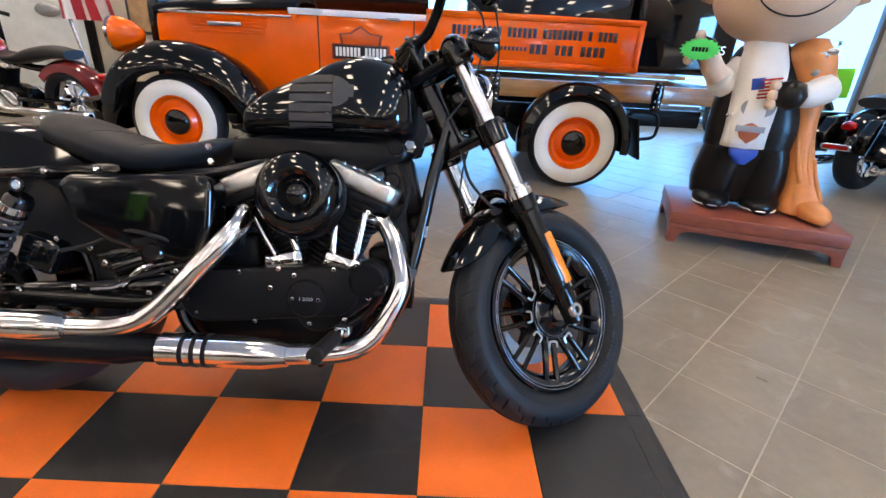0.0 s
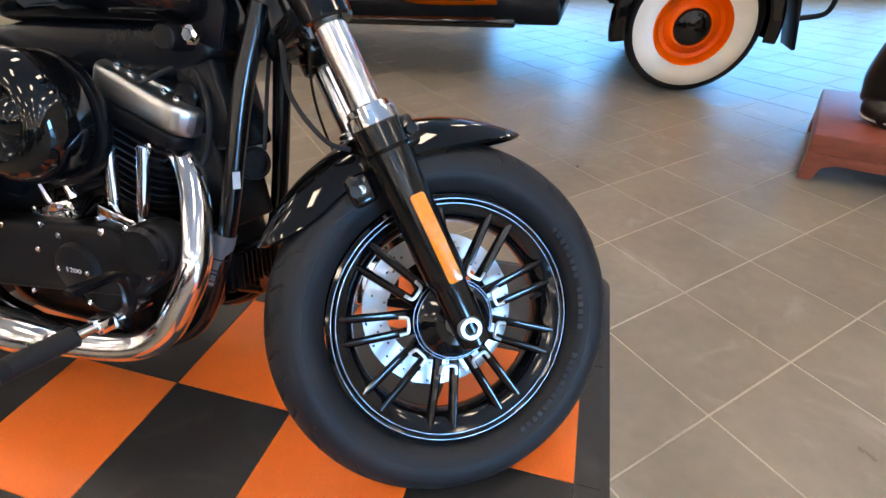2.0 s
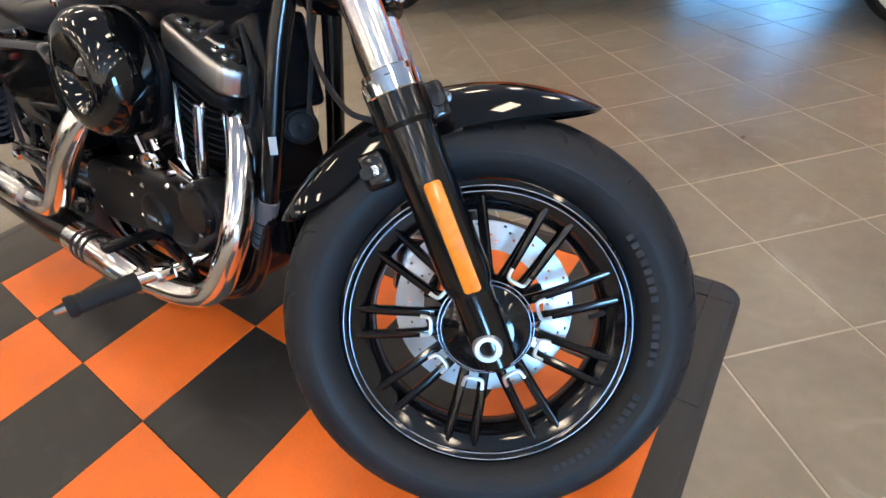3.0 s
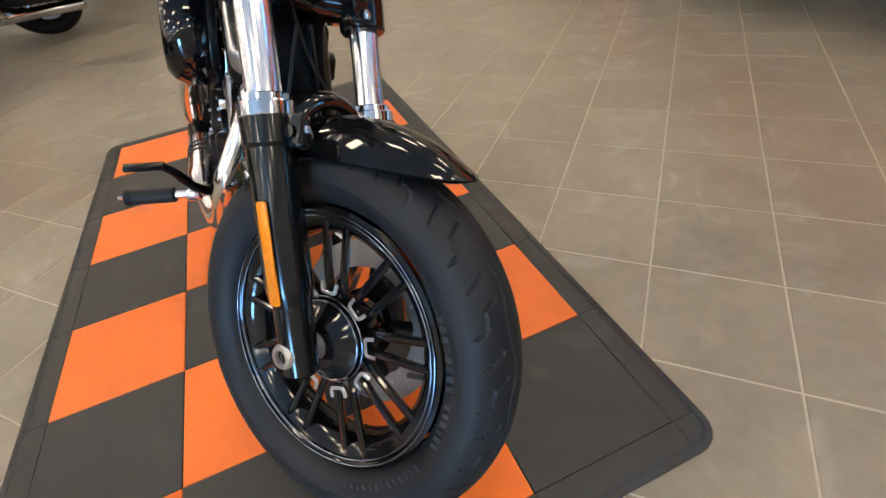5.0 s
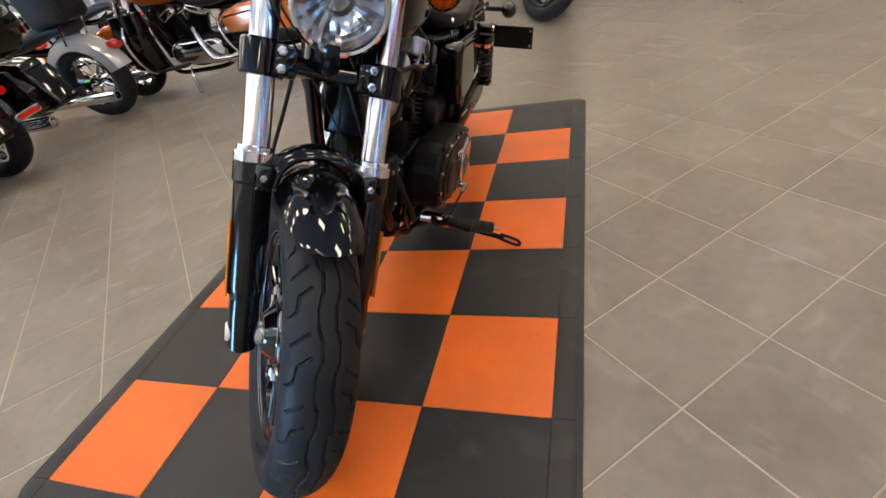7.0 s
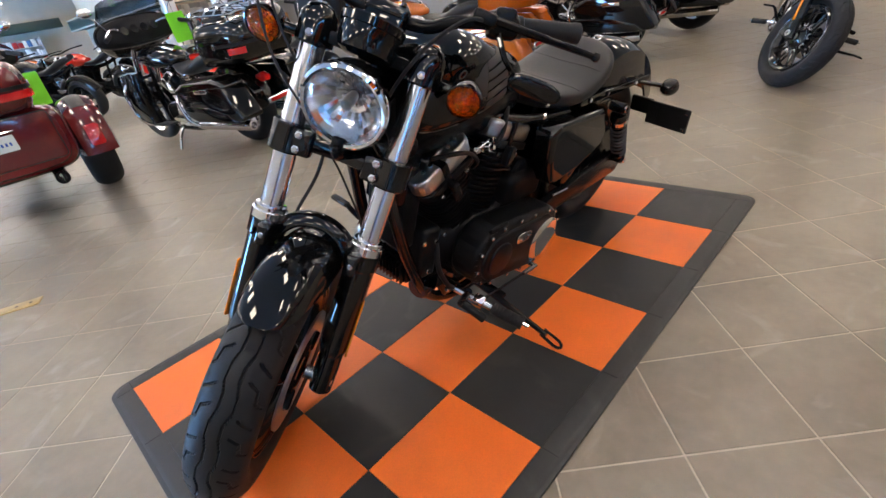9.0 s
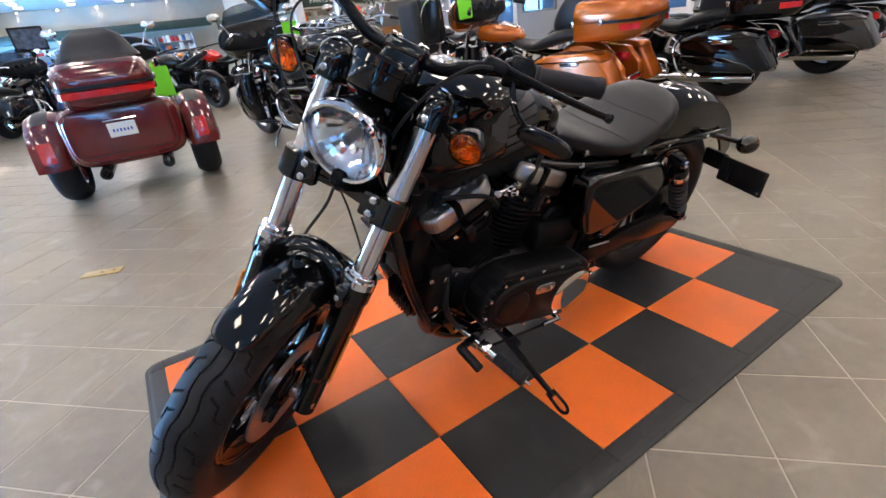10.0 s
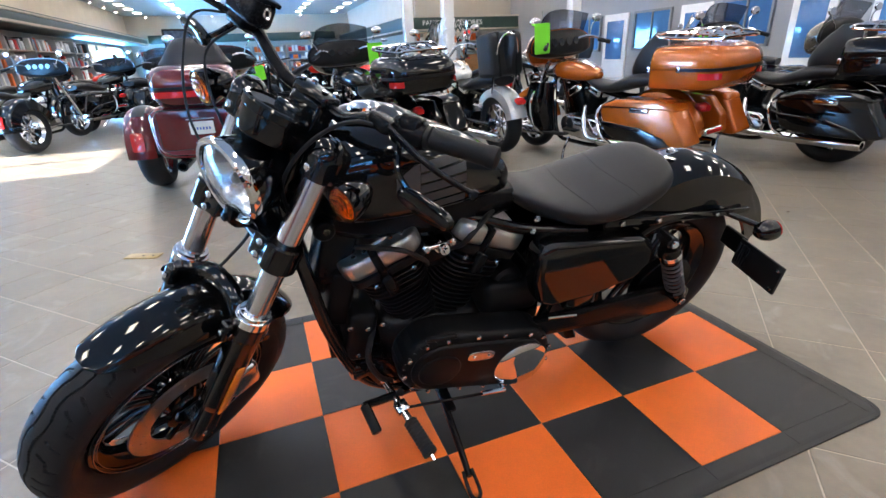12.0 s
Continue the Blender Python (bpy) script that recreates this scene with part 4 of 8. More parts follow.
# tank with stripes
bm = bm_new()
TANK = [((0.628, 0, 0.795), 0.045, 0.028, 0.026, 2.6), ((0.645, 0, 0.80), 0.070, 0.042, 0.035, 3.0), ((0.70, 0, 0.81), 0.095, 0.068, 0.045, 3.1), ((0.80, 0, 0.825), 0.122, 0.096, 0.060, 3.2),
        ((0.88, 0, 0.83), 0.140, 0.129, 0.065, 3.2), ((0.95, 0, 0.832), 0.146, 0.138, 0.067, 3.2), ((1.02, 0, 0.832), 0.140, 0.127, 0.067, 3.1), ((1.06, 0, 0.83), 0.120, 0.098, 0.062, 3.0),
        ((1.085, 0, 0.825), 0.080, 0.060, 0.050, 2.8), ((1.097, 0, 0.82), 0.03, 0.025, 0.025, 2.4)]
blob(bm, TANK, 44, 8)
from mathutils.bvhtree import BVHTree
tank_tree = BVHTree.FromBMesh(bm)
tank = part("fuel_tank", bm, GLOSS, bike, sharp=60)


def on_tank(bm, outline_fn, sg, nu, nv, lift=0.0014):
    grid = []
    for i in range(nu + 1):
        row = []
        for j in range(nv + 1):
            x, z = outline_fn(i / nu, j / nv)
            hit, nor, _, _ = tank_tree.ray_cast(V(x, 0.4 * sg, z), V(0, -sg, 0))
            row.append(bm.verts.new(hit + V(0, lift * sg, lift * 0.6)) if hit else None)
        grid.append(row)
    for i in range(nu):
        for j in range(nv):
            q = (grid[i][j], grid[i + 1][j], grid[i + 1][j + 1], grid[i][j + 1])
            if all(q):
                bm.faces.new(q)


for sg in (-1, 1):
    bm = bm_new()
    for k in range(6):
        z0 = 0.773 + 0.0232 * k
        on_tank(bm, lambda u, v: (0.772 + 0.113 * u, z0 + 0.0185 * v), sg, 24, 4)
    on_tank(bm, lambda u, v: (0.886 + 0.040 * u, 0.868 + (0.074 - 0.036 * u * u) * (v - 0.5)), sg, 12, 10)
    on_tank(bm, lambda u, v: (0.926 + 0.012 * u, 0.855 + 0.030 * v), sg, 4, 4)
    part("tank_stripe", bm, GREYDECAL, tank, "matt grey stripe graphic")
bm = bm_new()
lathe(bm, [(0, 0.016), (0.020, 0.016), (0.030, 0.012), (0.036, 0.006), (0.037, 0.0), (0, 0.0)], along(V(0.955, -0.040, 0.962), V(-0.02, -0.20, 1)), 32)
part("fuel_cap", bm, CHROME, tank)

# seat
bm = bm_new()
SEAT = [((0.605, 0, 0.742), 0.045, 0.012, 0.022, 2.3), ((0.56, 0, 0.728), 0.080, 0.022, 0.04, 2.4), ((0.48, 0, 0.704), 0.118, 0.026, 0.050, 2.5), ((0.40, 0, 0.695), 0.145, 0.034, 0.050, 2.5),
        ((0.30, 0, 0.705), 0.150, 0.048, 0.052, 2.5), ((0.21, 0, 0.725), 0.138, 0.060, 0.045, 2.4), ((0.145, 0, 0.742), 0.108, 0.052, 0.030, 2.3), ((0.105, 0, 0.750), 0.05, 0.02, 0.012, 2.2)]
blob(bm, SEAT, 36, 8)
seat = part("seat", bm, VINYL, bike, "low black vinyl solo seat", sharp=60)
from_seat = BVHTree.FromPolygons([v.co.copy() for v in seat.data.vertices], [tuple(p.vertices) for p in seat.data.polygons])
bm = bm_new()
for x0 in (0.43, 0.305):
    seam = []
    for k in range(21):
        y = -0.135 + 0.0135 * k
        hit, nor, _, _ = from_seat.ray_cast(V(x0 - 1.6 * y * y, y, 1.2), V(0, 0, -1))
        if hit:
            seam.append(hit + 0.0004 * nor)
    tube(bm, seam, 0.0007, 6, 2)
pieces("seat_seam", bm, GRIP, seat, "stitched seam across the vinyl")
bm = bm_new()
box(bm, (0.050, 0.028, 0.004), Matrix.Translation((0.075, 0, 0.776)) @ Matrix.Rotation(radians(14), 4, "Y"), 0.0015)
bolt(bm, (0.07, 0, 0.777), (-0.2, 0, 1), 0.012, 0.008)
part("seat_bracket", bm, CHROME, seat)

def flat_faced(ob):
    """Keeps the large faces of a bevelled part truly flat to the light."""
    wn = ob.modifiers.new("weighted_normal", "WEIGHTED_NORMAL")
    wn.keep_sharp = True


# rear mudguard, lamp, plate bracket, signals
bm = bm_new()
fender(bm, (0.005, 0, 0.323), 0.444, 0.228, 48, 157, crown=0.045, th=0.006, steps=48, taper=(1, 1), skirt=0.070, grow=-0.006)
part("rear_fender", bm, GLOSS, bike)
for sg in (-1, 1):
    bm = bm_new()
    rod(bm, (-0.12, 0.115 * sg, 0.605), (-0.175, 0.20 * sg, 0.598), 0.009, seg=12)
    lathe(bm, [(0, -0.058), (0.014, -0.054), (0.026, -0.036), (0.032, -0.010), (0.031, 0.004), (0, 0.004)], along(V(-0.19, 0.222 * sg, 0.596), V(-1, 0, 0)), 22)
    ts = part("turn_signal", bm, GLOSS, bike)
    bm = bm_new()
    lathe(bm, [(0.030, 0.004), (0.029, 0.012), (0.020, 0.020), (0, 0.023)], along(V(-0.19, 0.222 * sg, 0.596), V(-1, 0, 0)), 22)
    part("lens", bm, REDLENS, ts, "round red lens")
    # shock absorber
    bm = bm_new()
    p1, p0 = V(0.166, 0.180 * sg, 0.606), V(0.018, 0.176 * sg, 0.350)
    dd = (p1 - p0).normalized()
    rod(bm, p0 + dd * 0.03, p0 + dd * 0.17, 0.017, seg=16)
    lathe(bm, [(0, 0), (0.026, 0.0), (0.031, 0.006), (0.031, 0.050), (0.025, 0.060), (0, 0.060)], along(p0 + dd * 0.205, dd), 20)
    lathe(bm, [(0, 0), (0.030, 0), (0.030, 0.012), (0, 0.012)], along(p0 + dd * 0.032, dd), 20)
    for p in (p0, p1):
        rod(bm, p - V(0, 0.030, 0), p + V(0, 0.022 * sg, 0), 0.018, seg=16)
    sh = part("shock_absorber", bm, GLOSS, bike)
    bm = bm_new()
    lathe(bm, [(0.016, 0), (0.0318, 0.0), (0.0318, 0.016), (0.028, 0.020), (0.016, 0.020)], along(p0 + dd * 0.222, dd), 20, closed=True)
    part("preload_ring", bm, CHROME, sh)
    bm = bm_new()
    u = dd.orthogonal().normalized()
    w = dd.cross(u)
    tube(bm, [p0 + dd * (0.045 + 0.165 * k / 64) + 0.026 * (math.cos(k * 0.785) * u + math.sin(k * 0.785) * w) for k in range(65)], 0.0048, 6, 2)
    part("spring", bm, surface("dark_spring_steel", (0.05, 0.05, 0.055), 0.2, vary=0.2), sh)
    bm = bm_new()
    for p in (p0, p1):
        rod(bm, p + V(0, 0.022 * sg, 0), p + V(0, 0.031 * sg, 0), 0.012, seg=12)
    pieces("shock_cap", bm, CHROME, sh)
bm = bm_new()
px = V(0.26, 0.958, 0.115).normalized()
pz = V(-0.10, -0.18, 0.97)
pz = (pz - pz.dot(px) * px).normalized()
py = pz.cross(px)
PM = Matrix.Translation((-0.157, 0.257, 0.496)) @ Matrix((px, py, pz)).transposed().to_4x4()
box(bm, (0.184, 0.010, 0.090), PM, 0.005)
for k in range(5):
    box(bm, (0.004, 0.006, 0.064), PM @ Matrix.Translation((-0.045 - 0.010 * k, -0.006, 0)), 0.001)
box(bm, (0.100, 0.016, 0.062), PM @ Matrix.Translation((-0.130, 0.008, 0.016)), 0.006, 3)
part("plate_bracket", bm, PLASTIC, bike, "side-mounted empty number plate bracket")
bm = bm_new()
for dz in (0.030, -0.030):
    bolt(bm, PM @ V(0.080, -0.005, dz), -py, 0.006)
pieces("plate_screw", bm, STEEL, bike)

# side panels and oil tank
bm = bm_new()
slab(bm, [(0.170, 0.520), (0.180, 0.575), (0.225, 0.612), (0.530, 0.652), (0.572, 0.632), (0.566, 0.530), (0.540, 0.448), (0.500, 0.428), (0.360, 0.430), (0.215, 0.462)], 0.078, at_y(0.130), 0.022, 5)
flat_faced(part("side_panel", bm, GLOSS, bike, sharp=40))
bm = bm_new()
slab(bm, [(0.225, 0.612), (0.262, 0.640), (0.575, 0.652), (0.612, 0.628), (0.606, 0.520), (0.575, 0.440), (0.535, 0.425), (0.360, 0.468), (0.270, 0.520)], 0.090, at_y(-0.137), 0.020, 5)
flat_faced(part("oil_tank", bm, GLOSS, bike, sharp=40))
bm = bm_new()
slab(bm, hull2((0.53, 0.345), 0.030, (0.0, 0.323), 0.055), 0.028, at_y(0.150), 0.005)
part("belt_guard", bm, SATIN, bike)
bm = bm_new()
rod(bm, (0.50, 0.168, 0.392), (0.40, 0.168, 0.374), 0.0045, seg=10)
tube(bm, [(0.52, -0.15, 0.44), (0.42, -0.155, 0.41), (0.36, -0.15, 0.36), (0.28, -0.14, 0.345)], 0.007, 8)
pieces("brake_line", bm, CHROME, bike)
bm = bm_new()
box(bm, (0.16, 0.15, 0.16), (0.40, 0.0, 0.46), 0.02)
box(bm, (0.14, 0.05, 0.10), (0.40, -0.115, 0.395), 0.015)
box(bm, (0.10, 0.05, 0.08), (0.385, 0.13, 0.42), 0.015)
rod(bm, (0.42, -0.13, 0.43), (0.34, -0.13, 0.40), 0.022, seg=14)
part("battery_box", bm, GLOSS, bike)

bm = bm_new()
fender(bm, (0, 0, 0.323), 0.375, 0.17, -30, 60, crown=0.02, th=0.008, steps=18, skirt=0.02)
part("inner_fender", bm, PLASTIC, bike)
# dark plate added to fill the see-through gap under the rear fender
bm = bm_new()
slab(bm, [(0.06, 0.47), (0.06, 0.62), (0.46, 0.62), (0.50, 0.36), (0.34, 0.36), (0.24, 0.43)], 0.006, at_y(-0.100), 0.002)
part("splash_plate", bm, PLASTIC, bike)
bm = bm_new()
slab(bm, [(0.56, 0.30), (0.56, 0.385), (0.46, 0.40), (0.30, 0.370), (0.05, 0.350), (-0.05, 0.345), (-0.05, 0.300), (0.20, 0.292)], 0.030, at_y(-0.130), 0.008)
part("swingarm", bm, GLOSS, bike)
bm = bm_new()
lathe(bm, [(0, 0.03), (0.022, 0.03), (0.030, 0.022), (0.032, 0.0), (0, 0)], along(V(0.46, -0.155, 0.455), V(0, -1, 0)), 20)
part("brake_cylinder", bm, GLOSS, bike)
bm = bm_new()
box(bm, (0.13, 0.05, 0.045), Matrix.Translation((0.36, -0.122, 0.435)) @ Matrix.Rotation(radians(-16), 4, "Y"), 0.010, 3)
rod(bm, (0.42, -0.15, 0.45), (0.53, -0.155, 0.47), 0.012, seg=14)
part("brake_housing", bm, GLOSS, bike)
bm = bm_new()
for x, y, z in ((0.50, -0.166, 0.405), (0.41, -0.178, 0.468), (0.33, -0.178, 0.420), (0.24, -0.166, 0.352), (0.10, -0.166, 0.338), (0.545, -0.15, 0.49), (0.29, -0.17, 0.455), (0.19, -0.15, 0.47), (0.53, -0.166, 0.335), (0.43, -0.166, 0.345)):
    bolt(bm, (x, y + 0.020, z), (0, -1, 0), 0.0075, 0.006)
pieces("chassis_bolt", bm, CHROME, bike)
bm = bm_new()
tube(bm, [(0.54, -0.155, 0.46), (0.47, -0.19, 0.50), (0.38, -0.175, 0.505), (0.31, -0.165, 0.47), (0.22, -0.16, 0.445)], 0.0045, 8, 8)
part("rear_brake_hose", bm, GRIP, bike)
bm = bm_new()
tube(bm, [(0.58, -0.150, 0.43), (0.52, -0.185, 0.425), (0.44, -0.185, 0.40), (0.37, -0.165, 0.375)], 0.004, 8, 8)
part("fuel_line", bm, GRIP, bike)
bm = bm_new()
box(bm, (0.10, 0.06, 0.09), Matrix.Translation((0.145, -0.115, 0.43)) @ Matrix.Rotation(radians(20), 4, "Y"), 0.015, 3)
part("rear_caliper", bm, GLOSS, bike)

# engine
bm = bm_new()
blob(bm, [((0.47, 0, 0.300), 0.075, 0.080, 0.085, 4), ((0.56, 0, 0.305), 0.10, 0.105, 0.125, 4), ((0.72, 0, 0.315), 0.105, 0.11, 0.150, 3.6), ((0.88, 0, 0.315), 0.105, 0.115, 0.150, 3.4), ((0.955, 0, 0.33), 0.085, 0.10, 0.125, 3.2), ((0.985, 0, 0.33), 0.05, 0.06, 0.07, 3)], 32, 6)
crank = part("crankcase", bm, SATIN, bike)
bm = bm_new()
box(bm, (0.190, 0.190, 0.110), Matrix.Translation((0.590, 0.020, 0.440)) @ Matrix.Rotation(radians(-6), 4, "Y"), 0.028, 4)
rod(bm, (0.600, -0.085, 0.485), (0.600, 0.090, 0.485), 0.046, seg=22, bev=0.2)
part("gearbox_case", bm, WRINKLE, crank)
CR = V(0.812, 0, 0.315)
for ang in (22.5, -22.5):
    ca, sa = math.cos(radians(ang)), math.sin(radians(ang))
    M = Matrix(((ca, 0, sa, CR.x), (0, 1, 0, 0), (-sa, 0, ca, CR.z), (0, 0, 0, 1)))
    bm = bm_new()
    fin_stack(bm, M, (0.108, 0.112), (0.150, 0.158), 0.055, 0.100, 11, 0.0142, 0.0044)
    part("cylinder", bm, WRINKLE, bike, "finned black cylinder")
    bm = bm_new()
    fin_stack(bm, M, (0.132, 0.152), (0.170, 0.186), 0.045, 0.250, 5, 0.0150, 0.0046)
    slab(bm, rounded(0.200, 0.200, 0.030, 4), 0.022, M @ Matrix.Translation((0, 0, 0.328)), 0.003)
    hd = part("cylinder_head", bm, WRINKLE, bike)
    bm = bm_new()
    slab(bm, rounded(0.208, 0.192, 0.040, 5), 0.052, M @ Matrix.Translation((0.004 if ang > 0 else -0.004, 0, 0.364)), 0.013, 4)
    slab(bm, rounded(0.070, 0.120, 0.020, 4), 0.012, M @ Matrix.Translation((0, 0, 0.390)), 0.005, 3)
    part("rocker_cover", bm, ALU, bike, "brushed silver aluminium rocker cover")
    bm = bm_new()
    box(bm, (0.020, 0.080, 0.072), M @ Matrix.Translation((0.018, 0.064, 0.359)), 0.005, 2)
    box(bm, (0.030, 0.030, 0.060), M @ Matrix.Translation((0.018, 0.108, 0.300)), 0.008, 3)
    part("head_strap", bm, SATIN, hd)
    bm = bm_new()
    for dx in (-0.062, -0.035, 0.035, 0.062):
        for sg in (-1, 1):
            bolt(bm, M @ V(dx, 0.066 * sg, 0.387), M.to_3x3() @ V(0, 0, 1), 0.007, 0.007)
    for sg in (-1, 1):
        for dx in (-0.05, 0.05):
            bolt(bm, M @ V(dx, 0.090 * sg, 0.300), V(0, sg, 0), 0.008, 0.008)
    pieces("head_bolt", bm, CHROME, hd)
    bm = bm_new()
    for k in range(7):
        slab(bm, rounded(0.004, 0.05, 0.0015, 1), 0.03, M @ Matrix.Translation((-0.03 + 0.010 * k, 0.066, 0.376)), 0)
    pieces("rocker_fin", bm, ALU, hd)
    # pushrod tubes on the right side
    bm = bm_new()
    for dx in (-0.026, 0.030):
        foot = V(CR.x + (0.102 if ang > 0 else -0.046) + dx * 1.1, -0.105, 0.452)
        rod(bm, foot, M @ V(dx * 1.4, -0.098, 0.300), 0.0105, seg=16)
    pieces("pushrod_tube", bm, CHROME, bike, "chrome pushrod tube")
    bm = bm_new()
    box(bm, (0.098, 0.050, 0.040), Matrix.Translation((CR.x + (0.104 if ang > 0 else -0.046), -0.105, 0.440)) @ Matrix.Rotation(radians(ang * 0.7), 4, "Y"), 0.006)
    for dx in (-0.04, 0.04):
        bolt(bm, (CR.x + (0.104 if ang > 0 else -0.046) + dx, -0.130, 0.444), (0, -1, 0), 0.007, 0.005)
    part("lifter_block", bm, CHROME, bike)
# intake between the cylinders
bm = bm_new()
rod(bm, (0.812, -0.11, 0.60), (0.812, 0.05, 0.60), 0.030, seg=18)
box(bm, (0.10, 0.06, 0.07), (0.812, 0.03, 0.60), 0.012)
part("intake", bm, SATIN, bike)
bm = bm_new()
tube(bm, [(0.79, 0.07, 0.63), (0.76, 0.10, 0.66), (0.72, 0.09, 0.69), (0.66, 0.05, 0.71)], 0.007, 8)
tube(bm, [(0.84, 0.08, 0.60), (0.86, 0.11, 0.64), (0.92, 0.12, 0.69), (1.02, 0.09, 0.70)], 0.006, 8)
part("ignition_lead", bm, GRIP, bike)
# gear cover, right
bm = bm_new()
slab(bm, hull2((0.575, 0.345), 0.070, (0.900, 0.372), 0.066), 0.060, at_y(-0.122), 0.010, 3)
slab(bm, hull2((0.86, 0.32), 0.060, (0.99, 0.405), 0.052), 0.050, at_y(-0.120), 0.010, 3)
cover = part("gear_cover", bm, WRINKLE, bike, "black wrinkle-coated gear cover")
bm = bm_new()
lathe(bm, [(0, 0.012), (0.040, 0.012), (0.045, 0.010), (0.050, 0.0), (0, 0)], along(V(0.832, -0.152, 0.352), V(0, -1, 0)), 36)
part("timer_cover", bm, WRINKLE, cover)
bm = bm_new()
lathe(bm, [(0, 0.014), (0.040, 0.014), (0.047, 0.008), (0.048, 0.0), (0, 0)], along(V(0.985, -0.145, 0.405), V(0, -1, 0)), 36)
part("nose_cover", bm, SATIN, cover)
lettered("lettering", "1200", 0.020, BRIGHTBAR, cover, Matrix.Translation((0.832, -0.1645, 0.352)) @ SIDE @ Matrix.Diagonal((0.95, 0.6, 1, 1)), 0.0006)
bm = bm_new()
for x, z in ((0.54, 0.39), (0.66, 0.412), (0.76, 0.425), (0.90, 0.43), (0.96, 0.445), (1.025, 0.40), (0.99, 0.36), (0.55, 0.30), (0.70, 0.285), (0.84, 0.285), (0.93, 0.30), (0.74, 0.375), (0.80, 0.41)):
    bolt(bm, (x, -0.150, z), (0, -1, 0), 0.0065, 0.005)
for dx in (-0.033, 0.033):
    bolt(bm, (0.832 + dx, -0.163, 0.352), (0, -1, 0), 0.0055, 0.004)
pieces("cover_bolt", bm, CHROME, cover)
# air cleaner
AC = along(V(0.815, -0.205, 0.618), V(0.02, -1, 0.06))
bm = bm_new()
lathe(bm, [(0, -0.01), (0.026, -0.012), (0.036, -0.014), (0.046, 0.002), (0.062, 0.012), (0.080, 0.010), (0.096, -0.004), (0.105, -0.026), (0.106, -0.062), (0.100, -0.075), (0, -0.075)], Matrix(), 56)
ac = part("air_cleaner", bm, GLOSS, bike, m=AC)
bm = bm_new()
lathe(bm, [(0, 0.006), (0.012, 0.004), (0.026, -0.004), (0.034, -0.012), (0, -0.012)], Matrix(), 28)
part("centre_cap", bm, GLOSS, ac, m=AC)
bm = bm_new()
slab(bm, oval(0.118, 0.112, 40), 0.020, AC @ Matrix.Translation((-0.006, -0.004, -0.083)), 0.006)
part("back_plate", bm, SATIN, ac)
# primary cover, left
bm = bm_new()
slab(bm, hull2((0.600, 0.285), 0.112, (0.845, 0.352), 0.102), 0.100, at_y(0.150), 0.022, 4)
slab(bm, hull2((0.610, 0.288), 0.090, (0.840, 0.350), 0.080), 0.016, at_y(0.203), 0.008, 3)
slab(bm, hull2((0.850, 0.350), 0.052, (0.836, 0.346), 0.052), 0.010, at_y(0.212), 0.006, 3)
slab(bm, rounded(0.085, 0.014, 0.005), 0.012, at_y(0.190) @ Matrix.Translation((0.835, 0.447, 0)) @ Matrix.Rotation(radians(8), 4, "Z"), 0.004, 2)
prim = part("primary_cover", bm, WRINKLE, bike, "black wrinkle-coated primary cover")
bm = bm_new()
lathe(bm, [(0, 0.012), (0.050, 0.0115), (0.074, 0.007), (0.083, 0.001), (0.084, -0.006), (0, -0.006)], along(V(0.593, 0.212, 0.278), V(0, 1, 0)), 48)
part("derby_cover", bm, CHROME, prim, "round chrome clutch cover")
bm = bm_new()
slab(bm, oval(0.040, 0.017, 24, 3.5), 0.006, at_y(0.214) @ Matrix.Translation((0.728, 0.368, 0)) @ Matrix.Rotation(radians(12), 4, "Z"), 0.0015)
part("inspection_plate", bm, STEEL, prim)
bm = bm_new()
for k in range(7):
    a = radians(105 + k * 30)
    bolt(bm, (0.60 + 0.102 * math.cos(a), 0.199, 0.285 + 0.102 * math.sin(a)), (0, 1, 0), 0.007, 0.006)
for k in range(6):
    a = radians(-75 + k * 36)
    bolt(bm, (0.845 + 0.092 * math.cos(a), 0.199, 0.352 + 0.092 * math.sin(a)), (0, 1, 0), 0.007, 0.006)
for x, z in ((0.655, 0.406), (0.735, 0.426), (0.70, 0.214), (0.775, 0.236)):
    bolt(bm, (x, 0.199, z), (0, 1, 0), 0.007, 0.006)
for dx in (-0.022, 0.022):
    bolt(bm, (0.728 + dx, 0.218, 0.368 + dx * 0.2), (0, 1, 0), 0.004, 0.003)
pieces("cover_bolt", bm, CHROME, prim)
# oil filter, hoses and brackets ahead of the crankcase
bm = bm_new()
lathe(bm, [(0, 0.100), (0.030, 0.100), (0.036, 0.094), (0.037, 0.010), (0.033, 0.0), (0, 0)], along(V(0.955, 0.060, 0.275), V(1, 0.15, 0.02)), 28)
part("oil_filter", bm, GLOSS, bike)
bm = bm_new()
tube(bm, [(0.985, 0.085, 0.42), (1.01, 0.12, 0.36), (0.985, 0.135, 0.29), (0.94, 0.12, 0.235)], 0.008, 8, 6)
tube(bm, [(1.02, 0.05, 0.47), (1.045, 0.07, 0.40), (1.03, 0.06, 0.33)], 0.006, 8, 6)
pieces("oil_hose", bm, GRIP, bike, "black rubber oil hose")
bm = bm_new()
slab(bm, [(0.90, 0.22), (0.985, 0.235), (1.02, 0.30), (1.005, 0.36), (0.955, 0.33), (0.93, 0.27)], 0.012, at_y(0.118), 0.004, 2)
part("control_bracket", bm, GLOSS, bike)
bm = bm_new()
